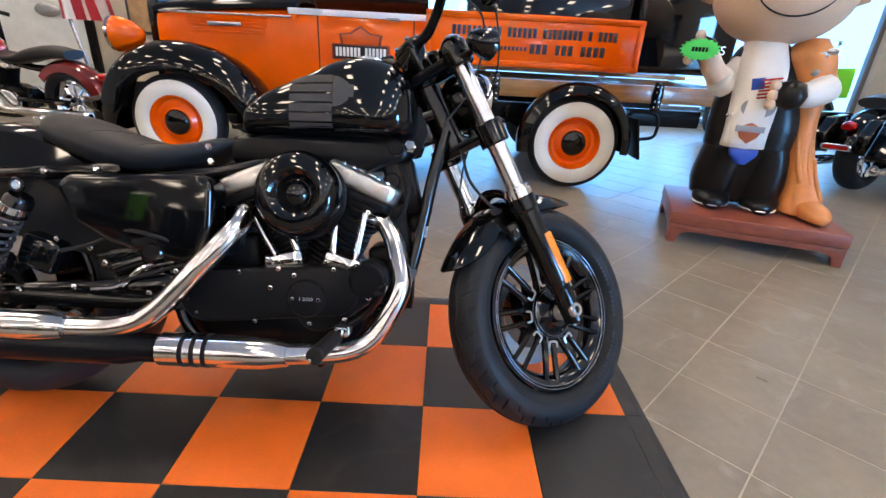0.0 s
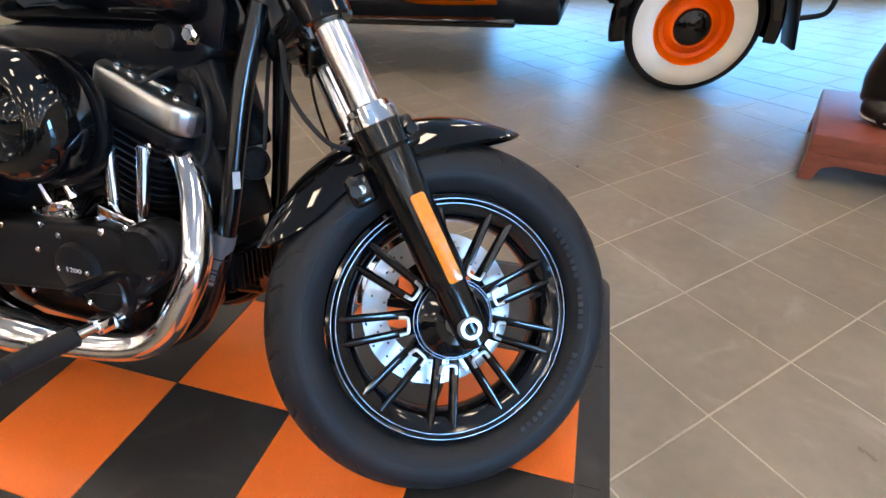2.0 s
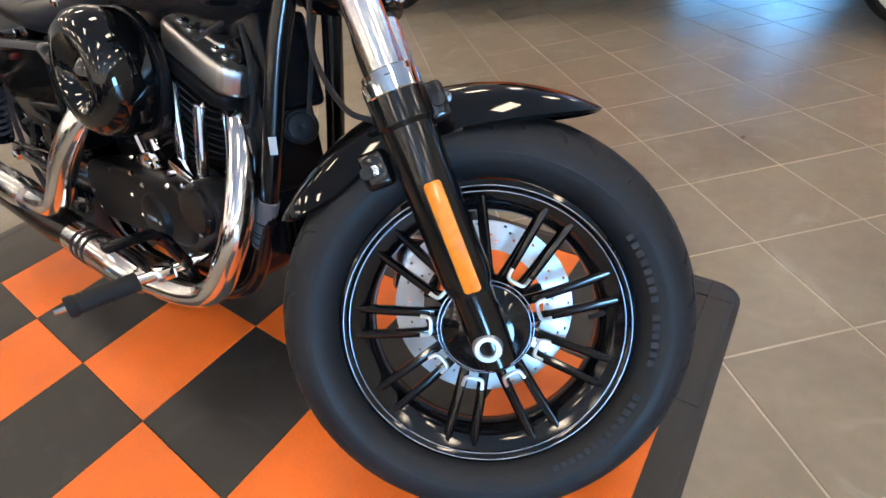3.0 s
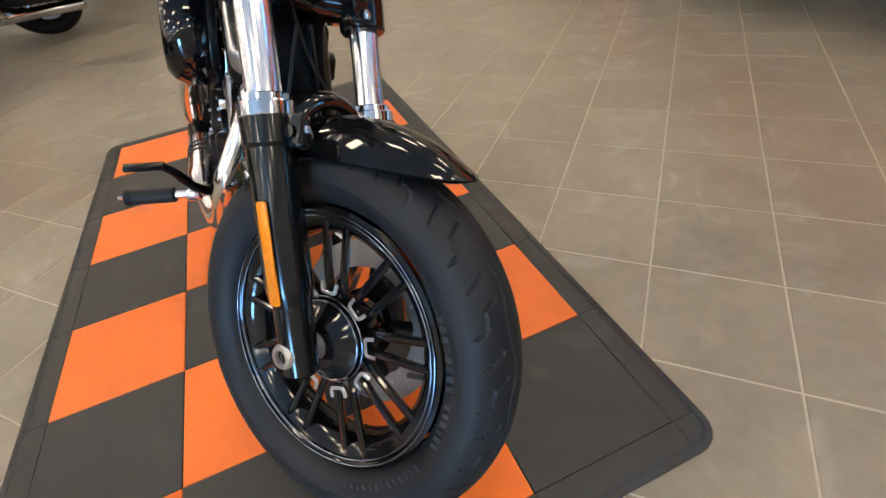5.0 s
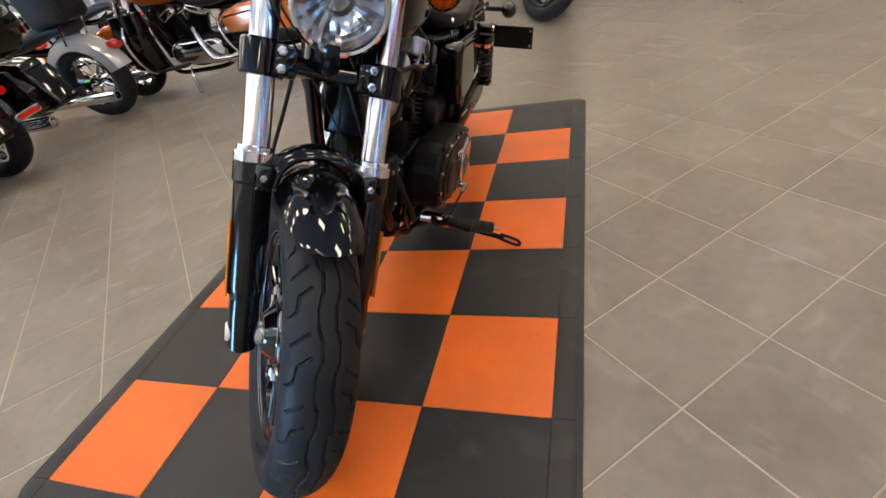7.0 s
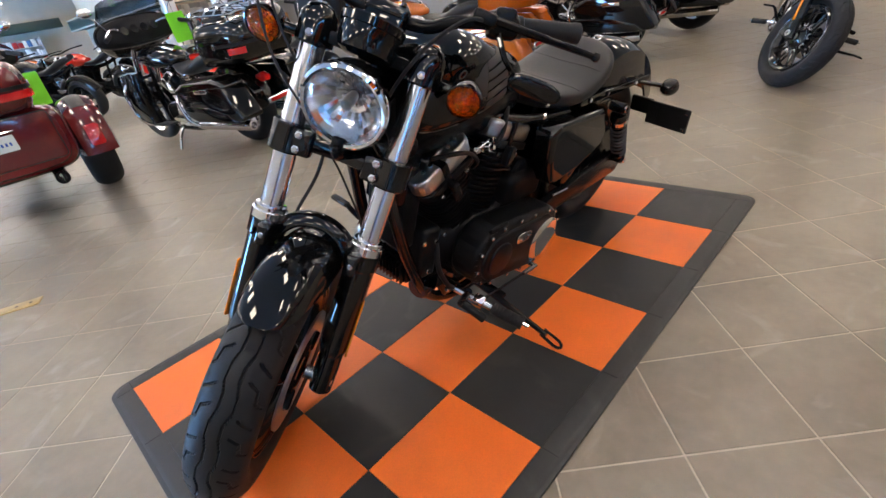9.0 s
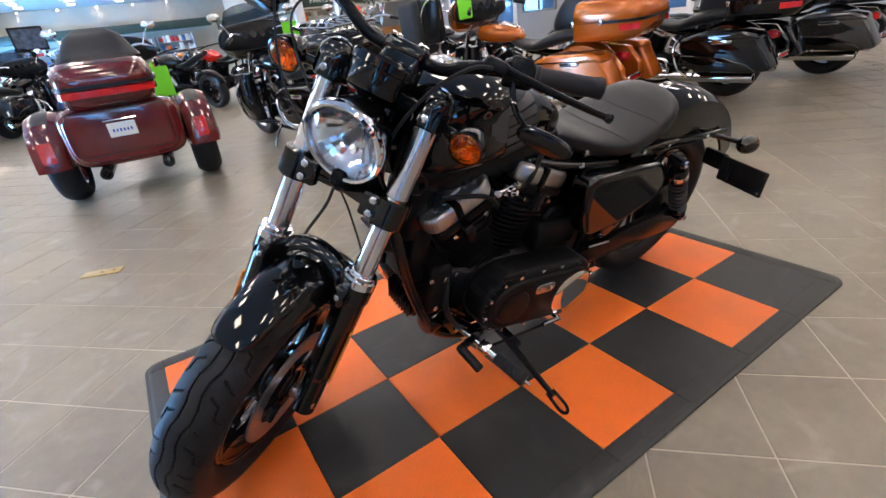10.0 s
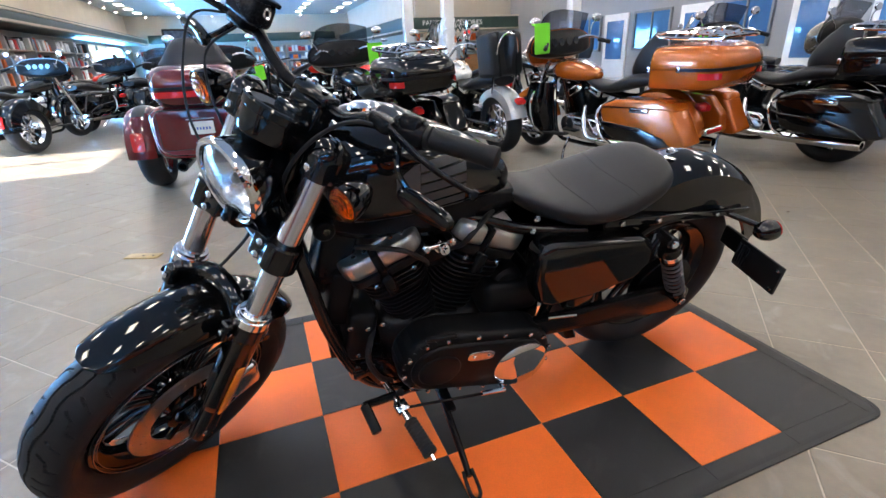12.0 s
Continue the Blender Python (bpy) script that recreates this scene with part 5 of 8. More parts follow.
for x, y, z in ((0.975, 0.124, 0.255), (1.0, 0.124, 0.335), (0.94, 0.124, 0.245), (1.0, 0.062, 0.435), (0.96, 0.09, 0.44), (0.99, 0.130, 0.295)):
    bolt(bm, (x, y, z), (0.15, 1, 0), 0.007, 0.006)
pieces("bracket_bolt", bm, CHROME, bike)
# front engine mount, fuel fitting
bm = bm_new()
box(bm, (0.075, 0.145, 0.165), Matrix.Translation((1.018, 0.020, 0.400)) @ Matrix.Rotation(radians(-10), 4, "Y"), 0.016, 3)
mount = part("engine_mount", bm, WRINKLE, bike)
bm = bm_new()
for x, z in ((1.045, 0.455), (1.000, 0.440), (1.030, 0.350)):
    bolt(bm, (x, 0.093, z), (0, 1, 0), 0.008, 0.007)
pieces("mount_bolt", bm, CHROME, mount)
bm = bm_new()
lathe(bm, [(0, 0.040), (0.007, 0.040), (0.008, 0.030), (0.013, 0.029), (0.013, 0.018), (0.009, 0.017), (0.009, 0.008), (0.015, 0.007), (0.015, 0), (0, 0)], along(V(0.815, 0.085, 0.655), V(-0.2, 1, 0.25)), 14)
rod(bm, (0.790, 0.095, 0.668), (0.850, 0.095, 0.662), 0.006, seg=12)
bolt(bm, (0.790, 0.098, 0.672), (-0.3, 1, 0.3), 0.011, 0.010)
bolt(bm, (0.852, 0.098, 0.664), (0.2, 1, 0.3), 0.010, 0.010)
part("fuel_fitting", bm, CHROME, bike, "chrome fuel line fitting")
# regulator, horn and oil cooler at the front
bm = bm_new()
box(bm, (0.035, 0.12, 0.075), (1.065, 0, 0.345), 0.006)
for k in range(8):
    box(bm, (0.05, 0.004, 0.07), (1.072, -0.049 + 0.014 * k, 0.345), 0.001)
pieces("regulator", bm, SATIN, bike)
bm = bm_new()
lathe(bm, [(0, 0.020), (0.008, 0.022), (0.022, 0.020), (0.029, 0.012), (0.031, 0.0), (0.026, -0.02), (0, -0.02)], along(V(1.100, -0.002, 0.545), V(1, -0.5, 0.15)), 28)
lathe(bm, [(0.024, 0.021), (0.028, 0.021), (0.030, 0.017), (0.028, 0.012), (0.024, 0.018)], along(V(1.100, -0.002, 0.545), V(1, -0.5, 0.15)), 28, closed=True)
part("horn", bm, PLASTIC, bike)
# grey sleeve with dark bars and a small sticker on the frame tube
s0, s1 = V(1.0935, -0.0765, 0.432), V(1.0575, -0.0815, 0.333)
sd = (s1 - s0).normalized()
bm = bm_new()
lathe(bm, [(0.0168, 0), (0.0182, 0.001), (0.0182, 0.103), (0.0168, 0.104)], along(s0, sd), 20, closed=True)
slv = part("tube_sleeve", bm, surface("grey_sleeve", (0.11, 0.10, 0.10), 0.6, vary=0.3), bike, "grey wrapped sleeve on the frame tube")
bm = bm_new()
for k in (0.045, 0.068, 0.076, 0.092):
    lathe(bm, [(0.0181, 0), (0.0190, 0.0), (0.0190, 0.003), (0.0181, 0.003)], along(s0 + sd * k, sd), 20, closed=True)
pieces("dark_bar", bm, PLASTIC, slv)
bm = bm_new()
box(bm, (0.0015, 0.012, 0.030), Matrix.Translation((1.1272, -0.0777, 0.530)) @ Matrix.Rotation(math.atan2(-0.57, 0.82), 4, "Z") @ Matrix.Rotation(radians(10), 4, "Y"), 0)
part("sticker", bm, surface("pale_sticker", (0.55, 0.55, 0.55), 0.4), bike, "small pale sticker")
bm = bm_new()
blob(bm, [((0.60, 0, 0.725), 0.045, 0.035, 0.04, 3), ((0.72, 0, 0.730), 0.062, 0.040, 0.060, 4.5), ((0.95, 0, 0.738), 0.062, 0.035, 0.060, 4.5), ((1.05, 0, 0.755), 0.055, 0.045, 0.06, 3.5), ((1.09, 0, 0.762), 0.03, 0.03, 0.03, 3)], 24, 5)
part("coil_cover", bm, SATIN, bike)
bm = bm_new()
box(bm, (0.085, 0.104, 0.150), Matrix.Translation((1.058, 0, 0.640)) @ Matrix.Rotation(radians(-14), 4, "Y"), 0.012, 3)
rod(bm, (1.03, -0.04, 0.66), (1.03, -0.062, 0.66), 0.022, seg=20)
rb = part("relay_box", bm, SATIN, bike)
bm = bm_new()
box(bm, (0.060, 0.112, 0.170), Matrix.Translation((1.056, 0, 0.515)) @ Matrix.Rotation(radians(-12), 4, "Y"), 0.010, 3)
part("module_cover", bm, WRINKLE, rb, "black cover between the frame tubes")
bm = bm_new()
for y in (-0.035, 0.035):
    bolt(bm, (1.079, y, 0.580), (1, 0, 0.2), 0.006)
pieces("module_bolt", bm, CHROME, rb)
bm = bm_new()
tube(bm, [(1.05, -0.050, 0.70), (1.075, -0.062, 0.64), (1.06, -0.060, 0.57), (1.02, -0.050, 0.52)], 0.005, 8, 6)
tube(bm, [(1.02, -0.045, 0.71), (0.97, -0.075, 0.68), (0.93, -0.085, 0.66), (0.86, -0.075, 0.665)], 0.004, 8, 6)
pieces("wiring_lead", bm, GRIP, bike)

# exhaust
bm = bm_new()
tube(bm, [(0.975, -0.050, 0.552), (1.012, -0.060, 0.548), (1.043, -0.080, 0.500), (1.066, -0.116, 0.425), (1.070, -0.133, 0.385), (1.052, -0.143, 0.335), (1.005, -0.154, 0.258), (0.935, -0.172, 0.222), (0.790, -0.198, 0.218)], 0.0265, 20, 8)
ex = part("front_header", bm, PIPECHROME, bike, "chrome header pipe")
bm = bm_new()
lathe(bm, [(0.026, 0), (0.031, 0.0), (0.040, 0.06), (0.041, 0.10), (0.041, 0.31), (0.036, 0.315), (0.036, 0.10)], along(V(0.80, -0.198, 0.218), V(-1, 0, 0)), 32, closed=True)
hs = part("heat_shield", bm, PIPECHROME, ex)
bm = bm_new()
for k in range(3):
    lathe(bm, [(0.0405, 0), (0.0422, 0.0), (0.0422, 0.011), (0.0405, 0.011)], along(V(0.612 - 0.028 * k, -0.198, 0.218), V(-1, 0, 0)), 32, closed=True)
part("shield_slot", bm, PLASTIC, hs, "black slots in the chrome shield")
bm = bm_new()
lathe(bm, [(0, 0), (0.034, 0.0), (0.035, 0.06), (0.043, 0.10), (0.043, 0.72), (0.040, 0.74), (0.030, 0.74), (0.030, 0.70), (0, 0.70)], along(V(0.500, -0.198, 0.218), V(-1, 0, 0)), 32)
part("lower_muffler", bm, SATIN, bike, "satin black muffler")
bm = bm_new()
tube(bm, [(0.650, -0.080, 0.560), (0.665, -0.130, 0.555), (0.648, -0.175, 0.508), (0.585, -0.200, 0.432), (0.500, -0.208, 0.336), (0.440, -0.210, 0.290), (0.360, -0.210, 0.270), (0.24, -0.210, 0.267)], 0.0265, 20, 8)
ex = part("rear_header", bm, PIPECHROME, bike, "chrome header pipe")
bm = bm_new()
lathe(bm, [(0.026, 0), (0.034, 0.0), (0.036, 0.02), (0.040, 0.06), (0.041, 0.50), (0.037, 0.53), (0.028, 0.53), (0.028, 0.50), (0, 0.5)], along(V(0.27, -0.210, 0.267), V(-1, 0, 0)), 32)
part("upper_muffler", bm, PIPECHROME, bike, "polished chrome muffler")

# foot controls and side stand
for sg, base, tip in ((-1, V(0.945, -0.180, 0.295), V(0.905, -0.352, 0.276)), (1, V(0.960, 0.200, 0.270), V(0.920, 0.362, 0.246))):
    d = (tip - base).normalized()
    L = (tip - base).length
    bm = bm_new()
    rod(bm, base - d * 0.05, base + d * 0.075, 0.010, seg=14)
    box(bm, (0.036, 0.026, 0.034), along(base + d * 0.03, d), 0.006)
    pg = part("foot_peg", bm, CHROME, bike)
    bm = bm_new()
    rod(bm, tip - d * 0.01, tip + d * 0.020, 0.0045, seg=10)
    part("feeler", bm, CHROME, pg)
    bm = bm_new()
    prof = [(0, 0.0), (0.015, 0.0)]
    n = 9
    for k in range(n):
        prof += [(0.0185, 0.004 + k * (L - 0.085) / n), (0.0170, 0.009 + k * (L - 0.085) / n)]
    prof += [(0.0195, L - 0.08), (0.0185, L - 0.07), (0, L - 0.07)]
    lathe(bm, prof, along(base + d * 0.072, d), 18)
    part("peg_rubber", bm, GRIP, pg, "ribbed black rubber")
    bm = bm_new()
    up, out = (0.086, -0.020) if sg < 0 else (0.045, -0.035)
    tube(bm, [base + V(0, -0.01 * sg, 0), base + V(0.05, (0.03 + out * 0.5) * sg, 0.008 + up * 0.4), base + V(0.085, (0.070 + out) * sg, 0.012 + up), base + V(0.090, (0.088 + out) * sg, 0.028 + up)], (0.012, 0.008), 10)
    if sg < 0:
        box(bm, (0.022, 0.074, 0.012), Matrix.Translation(base + V(0.092, (0.120 + out) * sg, 0.032 + up)), 0.004, 2)
    else:
        rod(bm, base + V(0.090, 0.045, 0.072), base + V(0.076, 0.112, 0.048), 0.0125, seg=16, bev=0.25)
    tube(bm, [base + V(-0.02, -0.02 * sg, -0.01), (0.90, 0.135 * sg, 0.20), (0.86, 0.11 * sg, 0.16)], 0.011, 10)
    part("foot_lever", bm, SATIN, bike)
bm = bm_new()
rod(bm, (0.945, 0.228, 0.258), (0.70, 0.228, 0.214), 0.0038, seg=10)
part("shift_rod", bm, SATIN, bike)
bm = bm_new()
rod(bm, (0.715, 0.228, 0.217), (0.640, 0.228, 0.204), 0.0075, seg=10)
rod(bm, (0.645, 0.232, 0.205), (0.645, 0.15, 0.205), 0.008, seg=10)
pieces("shift_joint", bm, CHROME, bike, "bright steel shift joint")
bm = bm_new()
foot = V(0.822, 0.420, 0.138)
tube(bm, [(0.806, 0.110, 0.160), (0.810, 0.20, 0.156), (0.816, 0.32, 0.146), foot + V(0.0, -0.02, 0.004)], (0.012, 0.008), 12)
box(bm, (0.030, 0.10, 0.016), Matrix.Translation((0.800, 0.17, 0.163)), 0.005, 2)
tube(bm, [foot + V(0.012, -0.035, 0.008), foot + V(0.013, 0.020, -0.004), foot + V(0.0, 0.034, -0.008), foot + V(-0.013, 0.020, -0.004), foot + V(-0.012, -0.035, 0.008)], 0.0048, 8)
part("side_stand", bm, SATIN, bike)

# ---------------------------------------------------------------- the old delivery truck
def whitewall_wheel(parent, m):
    bm = bm_new()
    lathe(bm, [(0, 0.10), (0.055, 0.098), (0.085, 0.085), (0.098, 0.068), (0.100, 0.055), (0, 0.055)], AXLE, 40)
    cap = part("wheel", bm, GLOSS, parent, "black domed hub cap", m=m)
    bm = bm_new()
    lathe(bm, [(0.02, 0.060), (0.110, 0.062), (0.125, 0.050), (0.150, 0.030), (0.172, 0.034), (0.182, 0.052), (0.190, 0.070), (0.200, 0.084), (0.208, 0.080),
               (0.205, 0.0), (0.205, -0.08), (0.02, -0.06)], AXLE, 56)
    part("rim", bm, PAINT_O, cap, "orange steel wheel rim", m=m)
    bm = bm_new()
    lathe(bm, [(0.204, 0.080), (0.220, 0.090), (0.260, 0.098), (0.300, 0.092), (0.325, 0.076), (0.300, 0.070), (0.22, 0.07)], AXLE, 64, closed=True)
    part("whitewall", bm, CREAM, cap, "cream whitewall ring", m=m)
    bm = bm_new()
    lathe(bm, [(0.205, 0.072), (0.300, 0.086), (0.328, 0.078), (0.352, 0.058), (0.362, 0.03), (0.364, 0.0), (0.362, -0.03), (0.352, -0.058), (0.32, -0.085), (0.205, -0.085)], AXLE, 64, closed=True)
    part("tyre", bm, RUBBER, cap, m=m)


# local axes: x ahead, y to its left, z up; the near side is its left
TY = 4.10
truck = thing("delivery_truck", pose(0.452, TY, 0, 0, 0, 180), "vintage orange and black delivery truck with whitewall tyres", "truck")
HWID = 0.80
for x in (0.0, 3.14):
    for sg in (1, -1):
        m = Matrix.Translation((x, HWID * sg - 0.04 * sg, 0.364)) @ (Matrix() if sg > 0 else Matrix.Rotation(math.pi, 4, "Z"))
        whitewall_wheel(truck, m)
# chassis
bm = bm_new()
for sg in (-1, 1):
    box(bm, (5.0, 0.07, 0.14), (1.35, 0.42 * sg, 0.55), 0.01)
box(bm, (0.12, 1.3, 0.12), (0, 0, 0.40), 0.03)
box(bm, (0.12, 1.3, 0.12), (3.14, 0, 0.40), 0.03)
box(bm, (0.5, 0.5, 0.3), (2.9, 0, 0.5), 0.06)
# wide pan added under the cab; it blocks window light from the floor
box(bm, (2.0, 1.30, 0.16), (1.75, 0, 0.40), 0.03)
pieces("chassis_beam", bm, SATIN, truck)
# leaf springs and their hangers at the rear axle
for sg in (-1, 1):
    bm = bm_new()
    for k in range(4):
        h = 0.52 - 0.11 * k
        tube(bm, [(x, 0.56 * sg, 0.345 - 0.011 * k + 0.16 * (x / 0.52) ** 2) for x in (-h, -h / 2, 0, h / 2, h)], 0.006, 6, 4, flat=5.0)
    sp = part("leaf_spring", bm, SATIN, truck)
    bm = bm_new()
    for x in (-0.52, 0.52):
        box(bm, (0.03, 0.06, 0.12), (x, 0.53 * sg, 0.53), 0.006)
    pieces("spring_hanger", bm, SATIN, sp)
# front guards
for sg in (-1, 1):
    bm = bm_new()
    rings = []
    for k in range(33):
        a = radians(188 - 200 * k / 32)
        w = 0.19
        r = 0.53 + 0.06 * math.sin(math.radians(180 * k / 32))
        stretch = 1.0 if math.cos(a) > 0 else 1.25
        cx, cz = 3.14 + r * 1.10 * stretch * math.cos(a), 0.36 + r * 1.02 * math.sin(a)
        out, inn = [], []
        for q in range(11):
            u = -1 + 2 * q / 10
            drop = 0.07 * abs(u) ** 2.5
            for lst, d in ((out, drop), (inn, drop + 0.012)):
                lst.append(V(cx - d * math.cos(a), (0.70 + w * u) * sg, cz - d * math.sin(a)))
        tail = 0.15 * min(1.0, 0.25 + 1.6 * math.sin(radians(180 * k / 32)))
        out.append(V(cx - (0.07 + tail) * math.cos(a), (0.70 + w) * sg, cz - (0.07 + tail) * math.sin(a)))
        inn.append(V(cx - (0.07 + tail) * math.cos(a), (0.70 + w - 0.012) * sg, cz - (0.07 + tail) * math.sin(a)))
        rings.append(out + inn[::-1])
    loft(bm, rings)
    part("front_fender", bm, GLOSS, truck, "gloss black sweeping front fender", sharp=60)
    # headlamps on the guards
    bm = bm_new()
    lathe(bm, [(0, -0.19), (0.05, -0.17), (0.10, -0.10), (0.125, -0.02), (0.13, 0.02), (0, 0.03)], along(V(3.62, 0.56 * sg, 0.98), V(1, 0, 0)), 36)
    hlp = part("headlamp", bm, PAINT_O, truck, "orange torpedo headlamp")
    bm = bm_new()
    lathe(bm, [(0.118, 0.02), (0.132, 0.022), (0.132, 0.045), (0.11, 0.055), (0, 0.065)], along(V(3.62, 0.56 * sg, 0.98), V(1, 0, 0)), 36)
    part("lamp_rim", bm, CHROME, hlp)
    # running board
    bm = bm_new()
    box(bm, (1.70, 0.24, 0.05), (1.86, 0.73 * sg, 0.36), 0.015)
    part("running_board", bm, GLOSS, truck)
    # rear guard
    bm = bm_new()
    fender(bm, (0.0, 0.78 * sg, 0.37), 0.455, 0.22, -12, 190, crown=0.05, th=0.012, steps=30, skirt=0.03)
    part("rear_fender", bm, GLOSS, truck, "gloss black rear fender")
    bm = bm_new()
    box(bm, (0.02, 0.22, 0.32), Matrix.Translation((-0.50, 0.74 * sg, 0.42)) @ Matrix.Rotation(radians(12), 4, "Y"), 0.006)
    tube(bm, [(-0.45, 0.70 * sg, 0.62), (-0.66, 0.70 * sg, 0.60), (-0.68, 0.70 * sg, 0.44), (-0.55, 0.70 * sg, 0.40)], 0.014, 8)
    part("mud_flap", bm, PLASTIC, truck)
# hood with louvres and radiator
bm = bm_new()
blob(bm, [((2.22, 0, 0.90), 0.60, 0.40, 0.40, 4.5), ((2.7, 0, 0.90), 0.50, 0.38, 0.40, 4.5), ((3.2, 0, 0.90), 0.41, 0.35, 0.40, 4.5), ((3.42, 0, 0.90), 0.38, 0.33, 0.38, 4.5)], 36, 6)
hood = part("hood", bm, PAINT_O, truck, "orange hood sides")
bm = bm_new()
blob(bm, [((2.22, 0, 1.235), 0.585, 0.120, 0.04, 2.5), ((2.7, 0, 1.215), 0.490, 0.110, 0.04, 2.5), ((3.2, 0, 1.185), 0.398, 0.105, 0.04, 2.5), ((3.44, 0, 1.165), 0.365, 0.10, 0.04, 2.5)], 28, 6)
part("hood_top", bm, GLOSS, hood, "gloss black hood top")
for sg in (-1, 1):
    turn = Matrix.Translation((2.80, 0.492 * sg, 1.085)) @ Matrix.Rotation(radians(11 * -sg), 4, "Z")
    for k in range(5):
        bm = bm_new()
        box(bm, (0.72 - 0.02 * k, 0.016, 0.012), turn @ Matrix.Translation((0, 0, 0.05 - 0.024 * k)), 0.004)
        part("louvre", bm, PAINT_O, hood)
    bm = bm_new()
    box(bm, (1.16, 0.012, 0.018), turn @ Matrix.Translation((0.02, 0, 0.085)), 0.004)
    box(bm, (0.30, 0.020, 0.034), turn @ Matrix.Translation((0.02, 0.004 * sg, 0.012)), 0.006)
    part("trim_strip", bm, STEEL, hood, "bright trim strips")
bm = bm_new()
slab(bm, rounded(0.66, 0.80, 0.14), 0.09, Matrix.Translation((3.47, 0, 0.93)) @ Matrix.Rotation(radians(90), 4, "Z") @ SIDE, 0.02)
rad = part("radiator", bm, GLOSS, truck)
for k in range(9):
    bm = bm_new()
    rod(bm, (3.525, -0.24 + 0.06 * k, 0.58), (3.525, -0.24 + 0.06 * k, 1.26), 0.008, seg=8)
    part("grille_bar", bm, CHROME, rad)
bm = bm_new()
tube(bm, [(3.70, -0.86, 0.46), (3.86, -0.70, 0.46), (3.90, 0, 0.46), (3.86, 0.70, 0.46), (3.70, 0.86, 0.46)], 0.035, 10, 6, flat=1.6)
part("bumper", bm, GLOSS, truck)
# cab
bm = bm_new()
blob(bm, [((1.16, 0, 0.83), 0.72, 0.40, 0.43, 7), ((1.70, 0, 0.83), 0.72, 0.40, 0.43, 7), ((2.24, 0, 0.83), 0.62, 0.38, 0.40, 6)], 40, 6)
cab = part("cab", bm, PAINT_O, truck, "orange cab with rounded corners")
bm = bm_new()
blob(bm, [((1.20, 0, 1.57), 0.66, 0.36, 0.36, 5), ((1.65, 0, 1.59), 0.66, 0.36, 0.38, 5), ((2.08, 0, 1.55), 0.58, 0.32, 0.34, 5)], 36, 6)
part("cab_top", bm, GLOSS, cab, "gloss black cab top")
for sg in (-1, 1):
    bm = bm_new()
    box(bm, (1.16, 0.016, 0.045), (1.66, 0.722 * sg, 1.205), 0.006)
    part("belt_stripe", bm, WHITEPAINT, cab, "white belt stripe")
    bm = bm_new()
    for x in (1.30, 2.02):
        box(bm, (0.008, 0.010, 0.78), (x, 0.7195 * sg, 0.86), 0.002)
    box(bm, (0.72, 0.010, 0.008), (1.66, 0.7195 * sg, 0.475), 0.002)
    part("door_seam", bm, PLASTIC, cab, "dark door gap")
    bm = bm_new()
    tube(bm, [(1.40, 0.725 * sg, 1.18), (1.40, 0.755 * sg, 1.18), (1.50, 0.757 * sg, 1.18)], 0.010, 8)
    part("door_handle", bm, CHROME, cab)
    # barred shield on the door, as plain shapes
    EM = at_y(0.7240 * sg) @ Matrix.Translation((1.70, 0.945, 0))
    up = [(-0.150, 0.05), (-0.165, 0.125), (-0.08, 0.135), (0, 0.185), (0.08, 0.135), (0.165, 0.125), (0.150, 0.05)]
    low = [(-0.11, -0.05), (0.11, -0.05), (0.06, -0.12), (0, -0.155), (-0.06, -0.12)]
    bm = bm_new()
    slab(bm, up, 0.004, EM, 0.001)
    slab(bm, low, 0.004, EM, 0.001)
    slab(bm, rounded(0.44, 0.112, 0.012), 0.006, EM, 0.001)
    emb = part("door_emblem", bm, surface("dark_red_print", (0.16, 0.018, 0.008), 0.35), cab, "black and white barred shield emblem")
    bm = bm_new()
    slab(bm, [(x * 0.88, 0.05 + (y - 0.05) * 0.84) for x, y in up], 0.004, EM @ Matrix.Translation((0, 0.004, -0.0025 * sg)), 0.001)
    slab(bm, [(x * 0.86, -0.05 + (y + 0.05) * 0.86) for x, y in low], 0.004, EM @ Matrix.Translation((0, 0, -0.0025 * sg)), 0.001)
    part("shield", bm, surface("dark_orange_print", (0.55, 0.075, 0.008), 0.3), emb)
    bm = bm_new()
    slab(bm, rounded(0.40, 0.090, 0.008), 0.004, EM @ Matrix.Translation((0, 0, -0.004 * sg)), 0.001)
    part("bar", bm, PLASTIC, emb)
    bm = bm_new()
    for k in range(14):
        if k != 6:
            box(bm, (0.019, 0.064, 0.004), EM @ Matrix.Translation((-0.182 + 0.028 * k, 0, -0.0065 * sg)), 0)
    part("emblem_print", bm, WHITEPAINT, emb, "unreadable white print")
# cargo bed
bm = bm_new()
for k in range(8):
    box(bm, (1.80, 0.165, 0.03), (0.06, -0.59 + 0.169 * k, 0.885), 0.004)
pieces("bed_plank", bm, WOOD, truck, "varnished oak bed planks")
bm = bm_new()
for sg in (-1, 1):
    box(bm, (2.70, 0.07, 0.13), (-0.02, 0.70 * sg, 0.755), 0.006)
box(bm, (0.08, 1.44, 0.13), (-1.33, 0, 0.755), 0.006)
pieces("sill_beam", bm, WOOD, truck, "varnished oak sill beam")
bm = bm_new()
for sg in (-1, 1):
    for x in (-0.62, 0.66):
        slab(bm, [(-0.035, -0.11), (0.035, -0.11), (0.045, 0.0), (0.035, 0.11), (-0.035, 0.11), (-0.045, 0.0)], 0.012, at_y(0.742 * sg) @ Matrix.Translation((x, 0.74, 0)), 0.003)
pieces("strap_plate", bm, GLOSS, truck)
bm = bm_new()
